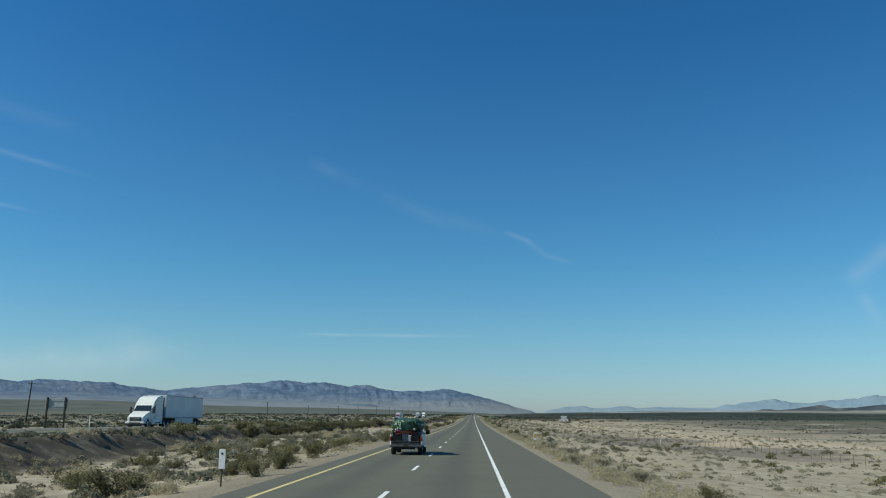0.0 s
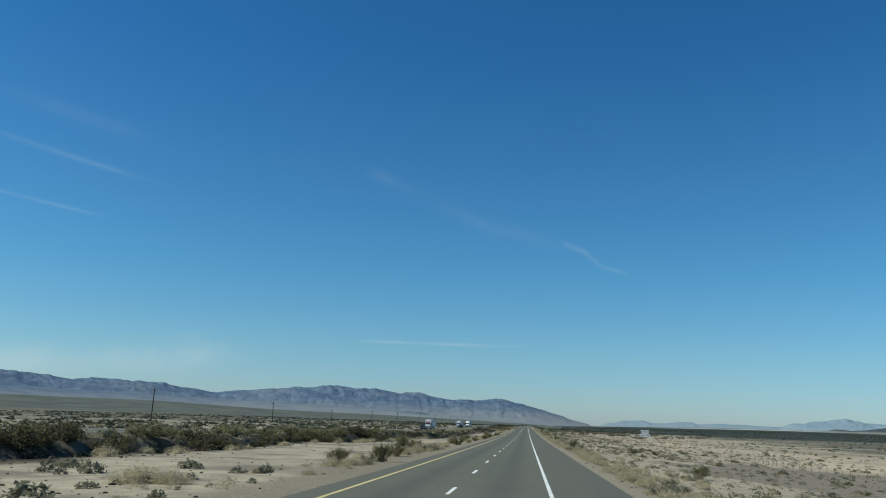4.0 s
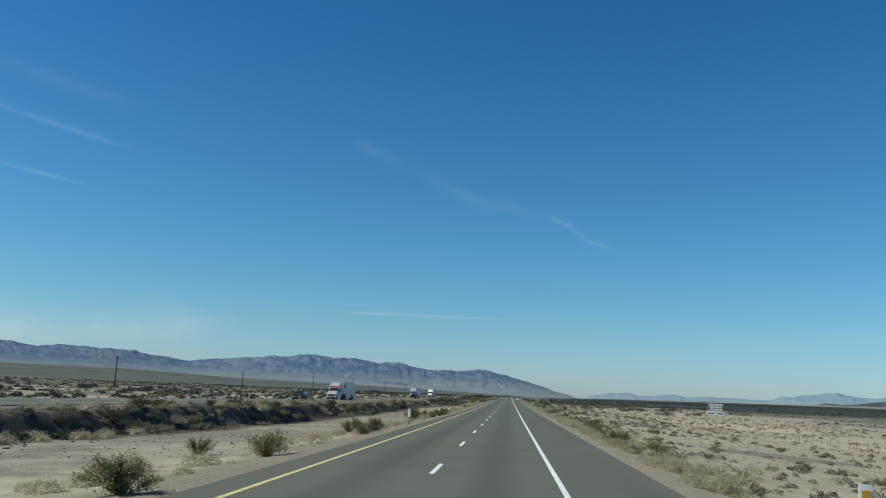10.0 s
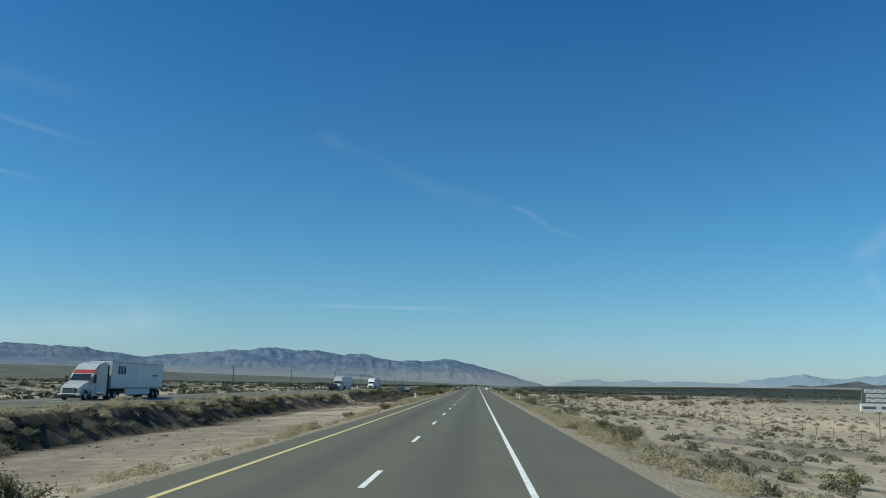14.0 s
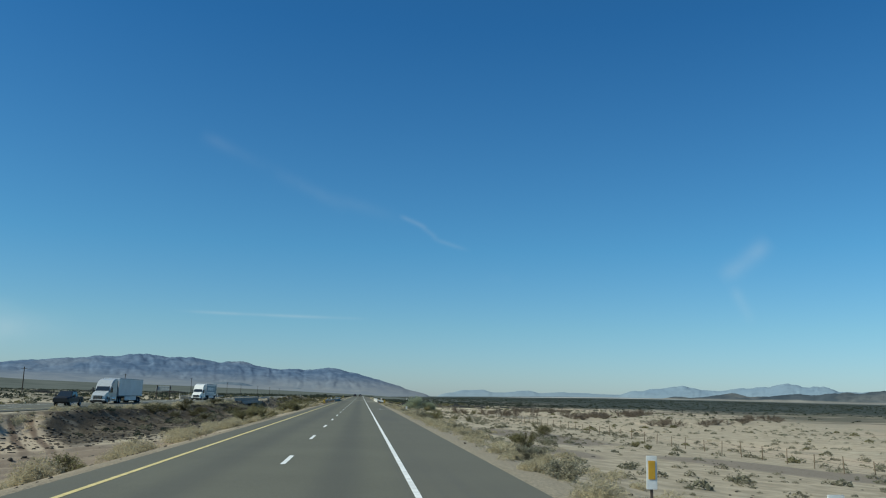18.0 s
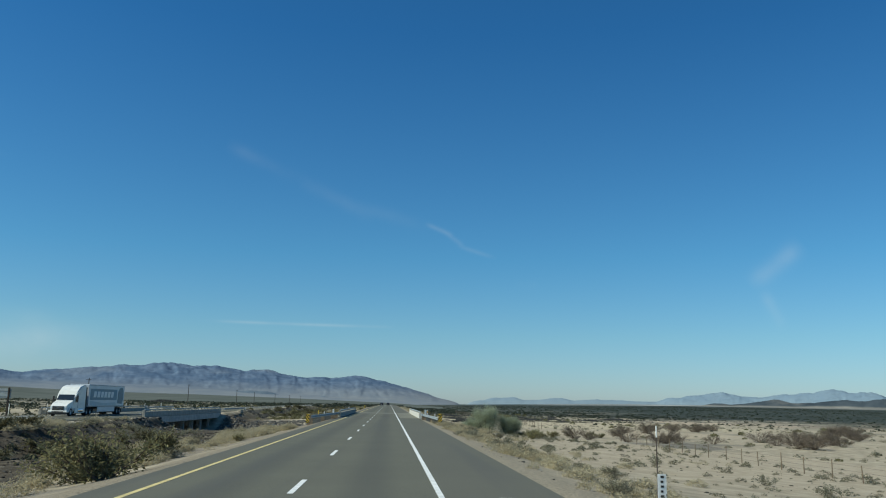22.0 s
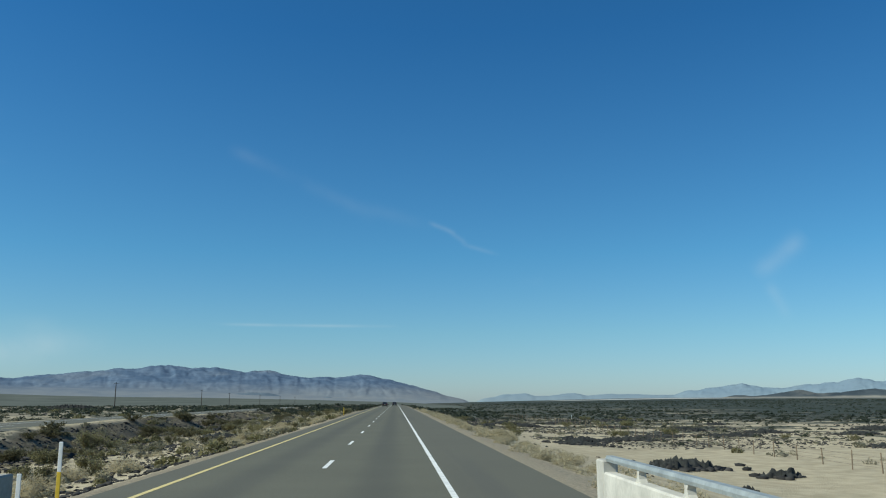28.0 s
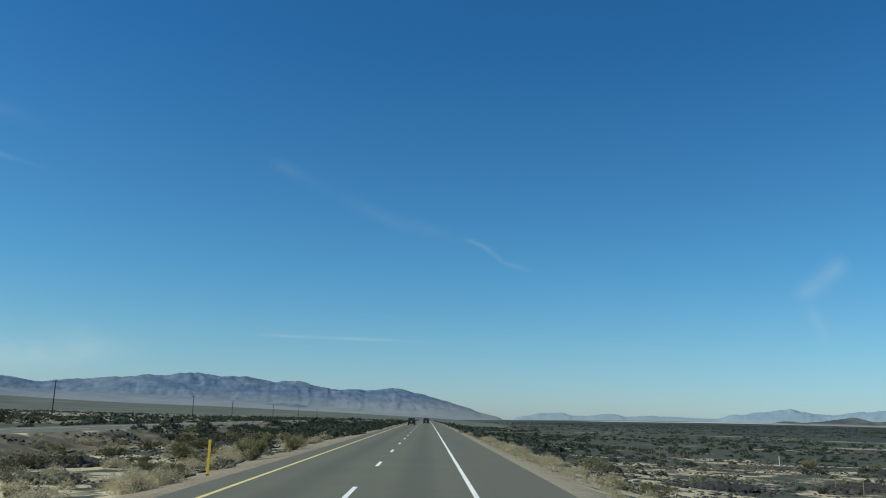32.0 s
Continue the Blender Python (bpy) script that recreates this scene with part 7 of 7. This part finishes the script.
OUTCROPS_FIELD = ((14, 897, 5, 2.6, 0.7, 1.2), (22.7, 912, 6, 2.2, 0.7, 0.3), (11.5, 883, 3, 2, 0.5, 0.2), (37, 905, 6, 3, 0.6, 0.0), (45, 893, 8, 4, 0.7, 0.2), (54, 884, 7, 3.5, 0.7, 0.4), (66, 880, 7, 3.5, 0.6, 0.1), (78, 895, 9, 5, 0.8, 0.0), (21, 930, 7, 3, 0.7, 0.4), (34, 935, 9, 4, 0.7, 0.3), (51, 960, 9, 4, 0.7, 0.1), (15, 948, 5, 3, 0.6, 0.7), (62, 925, 6, 3, 0.6, 0.5))
OUTCROPS = OUTCROPS_WEST + OUTCROPS_EAST + OUTCROPS_FIELD
stones("volcanic_stones", STONE, "dark volcanic stones strewn over pale sand",
       (14000, 10, 60, 843, 990, 0.06, 0.34, 0.47), (16000, -33, -11, 785, 990, 0.05, 0.36, 0.46), (3500, 60, 200, 850, 1100, 0.15, 0.6, 0.5),
       (900, 10, 60, 775, 850, 0.08, 0.4, 0.58), (500, -110, -50, 100, 1000, 0.3, 1.2, 0.62), heaps=OUTCROPS)


LAVA = plain("black_lava", (0.030, 0.032, 0.030), 0.95, var=0.6, scale=3, bump=0.5)


def lava_outcrop(x, y, length, width, height, turn):
    """A low jagged heap of broken lava."""
    r = np.random.default_rng(int(x * 31 + y * 7))
    nu, nv = max(11, int(length / 0.19)), max(9, int(width / 0.19))
    u, v = np.meshgrid(np.linspace(-1, 1, nu), np.linspace(-1, 1, nv))
    reach = 1 - np.hypot(u, v) * (0.8 + 0.6 * fractal(u * 2.5 + x, v * 2.5, 8, 3))
    rise = np.clip(reach + 0.05, 0, 1) ** 0.45
    jag = fractal(u * length * 1.1 + x, v * width * 1.1 + y, 4, 3)
    z = rise * height * (0.1 + 1.1 * jag) + r.uniform(-0.2, 0.24, u.shape) * (rise > 0.1)
    px = (u + r.uniform(-0.35, 0.35, u.shape) * 2 / nu) * length * 0.48
    py = (v + r.uniform(-0.35, 0.35, u.shape) * 2 / nv) * width * 0.48
    c, s_ = math.cos(turn), math.sin(turn)
    wx, wy = px * c - py * s_, px * s_ + py * c
    g = land(x + wx, y + wy) - float(land(x, y))
    z = g + np.where(rise > 0, z, -0.25)
    i = np.arange(nu * nv).reshape(nv, nu)
    q = np.stack([i[:-1, :-1], i[:-1, 1:], i[1:, 1:], i[1:, :-1]], -1).reshape(-1, 4)
    q = q[rise.ravel()[q].max(1) > 0]
    o = new("lava_outcrop", raw_mesh("lava_outcrop", np.stack([wx, wy, z], -1).reshape(-1, 3), np.concatenate([q[:, [0, 1, 2]], q[:, [0, 2, 3]]]), LAVA))
    o.location = (x, y, float(land(x, y)) - 0.02)
    return tagged(o, "low jagged black lava outcrop on cream sand", "rock", "lava outcrops")


shrub("creosote", -139, 735, 3.2, 0.9)
for spot in OUTCROPS:
    lava_outcrop(*spot)
stones("bank_gravel", BANK_STONE, "grey gravel and stones on the bank and verge",
       (2600, -33, -24, 0, 705, 0.05, 0.25, 0.3), (5000, -31, -16, 540, 706, 0.05, 0.34, 0.36), (1600, -26, -12, 10, 140, 0.04, 0.2, 0.4), (4500, -27, -9.5, 0, 560, 0.03, 0.15, 0.42), (3200, 3.7, 30, 0, 705, 0.03, 0.15, 0.42), (900, 40, 60, 100, 500, 0.06, 0.3, 0.5))
stones("riprap", RIPRAP, "heaped broken grey rock lining the wash",
       (1500, -33, -10, 757, 767, 0.22, 0.62, 0.0), (420, -34, -26, 716, 724, 0.2, 0.55, 0.0), (260, -33.5, -30, 700, 712, 0.2, 0.5, 0.0), (260, 4, 14, 764, 772, 0.15, 0.5, 0.3))

# a few more along both verges
for x, y, h, w in ((5.0, 298, 0.65, 1.1), (5.7, 301, 0.6, 1.1), (4.9, 305, 0.6, 1.1), (4.9, 568, 0.55, 1.2), (-15.0, 803, 0.8, 1.2), (-16.5, 800, 0.8, 1.2)):
    shrub("straw", x, y, h, w)
for x, y, h, w in ((-12.6, 586.5, 1.9, 1.0), (-14.5, 588.5, 1.8, 1.0), (-17.7, 799, 1.2, 1.0), (-10.3, 90, 1.1, 0.95), (-10.3, 42, 1.15, 0.95)):
    shrub("creosote", x, y, h, w)
for x, y, h, w in ((5.3, 581, 0.9, 1.1), (6.0, 584, 0.8, 1.1)):
    shrub("sage", x, y, h, w)
shrub("brush", -10.7, 116.5, 0.9, 0.9)

# ---- everything settles on the dip of the road ----
FAR_FORMS = ("mountains", "foothills", "plain_rise", "hills_")
TILTS = ("lane_dash", "bridge", "semi_truck", "pickup_truck", "car", "survey_mark")


def settle(ob, done):
    """Lift a thing by the rise of the road under it; a mesh laid out in place is bent along it."""
    if abs(ob.location.y) > 1e-6:
        y = ob.location.y
        ob.location.z += float(rise(y))
        if ob.name.startswith(TILTS):
            lean = Matrix.Rotation(math.atan(float(rise(y + 1) - rise(y - 1)) / 2), 3, "X")
            ob.rotation_euler = (lean @ ob.rotation_euler.to_matrix()).to_euler()
        return
    if ob.type == "MESH" and ob.data.name not in done:
        done.add(ob.data.name)
        co = np.empty(len(ob.data.vertices) * 3, np.float32)
        ob.data.vertices.foreach_get("co", co)
        co[2::3] += rise(co[1::3])
        ob.data.vertices.foreach_set("co", co)
        ob.data.update()
    for c in ob.children:
        settle(c, done)


settled = set()
for ob in list(scene.objects):
    if ob.parent is None and ob.type in ("MESH", "EMPTY") and not ob.name.startswith(FAR_FORMS):
        settle(ob, settled)
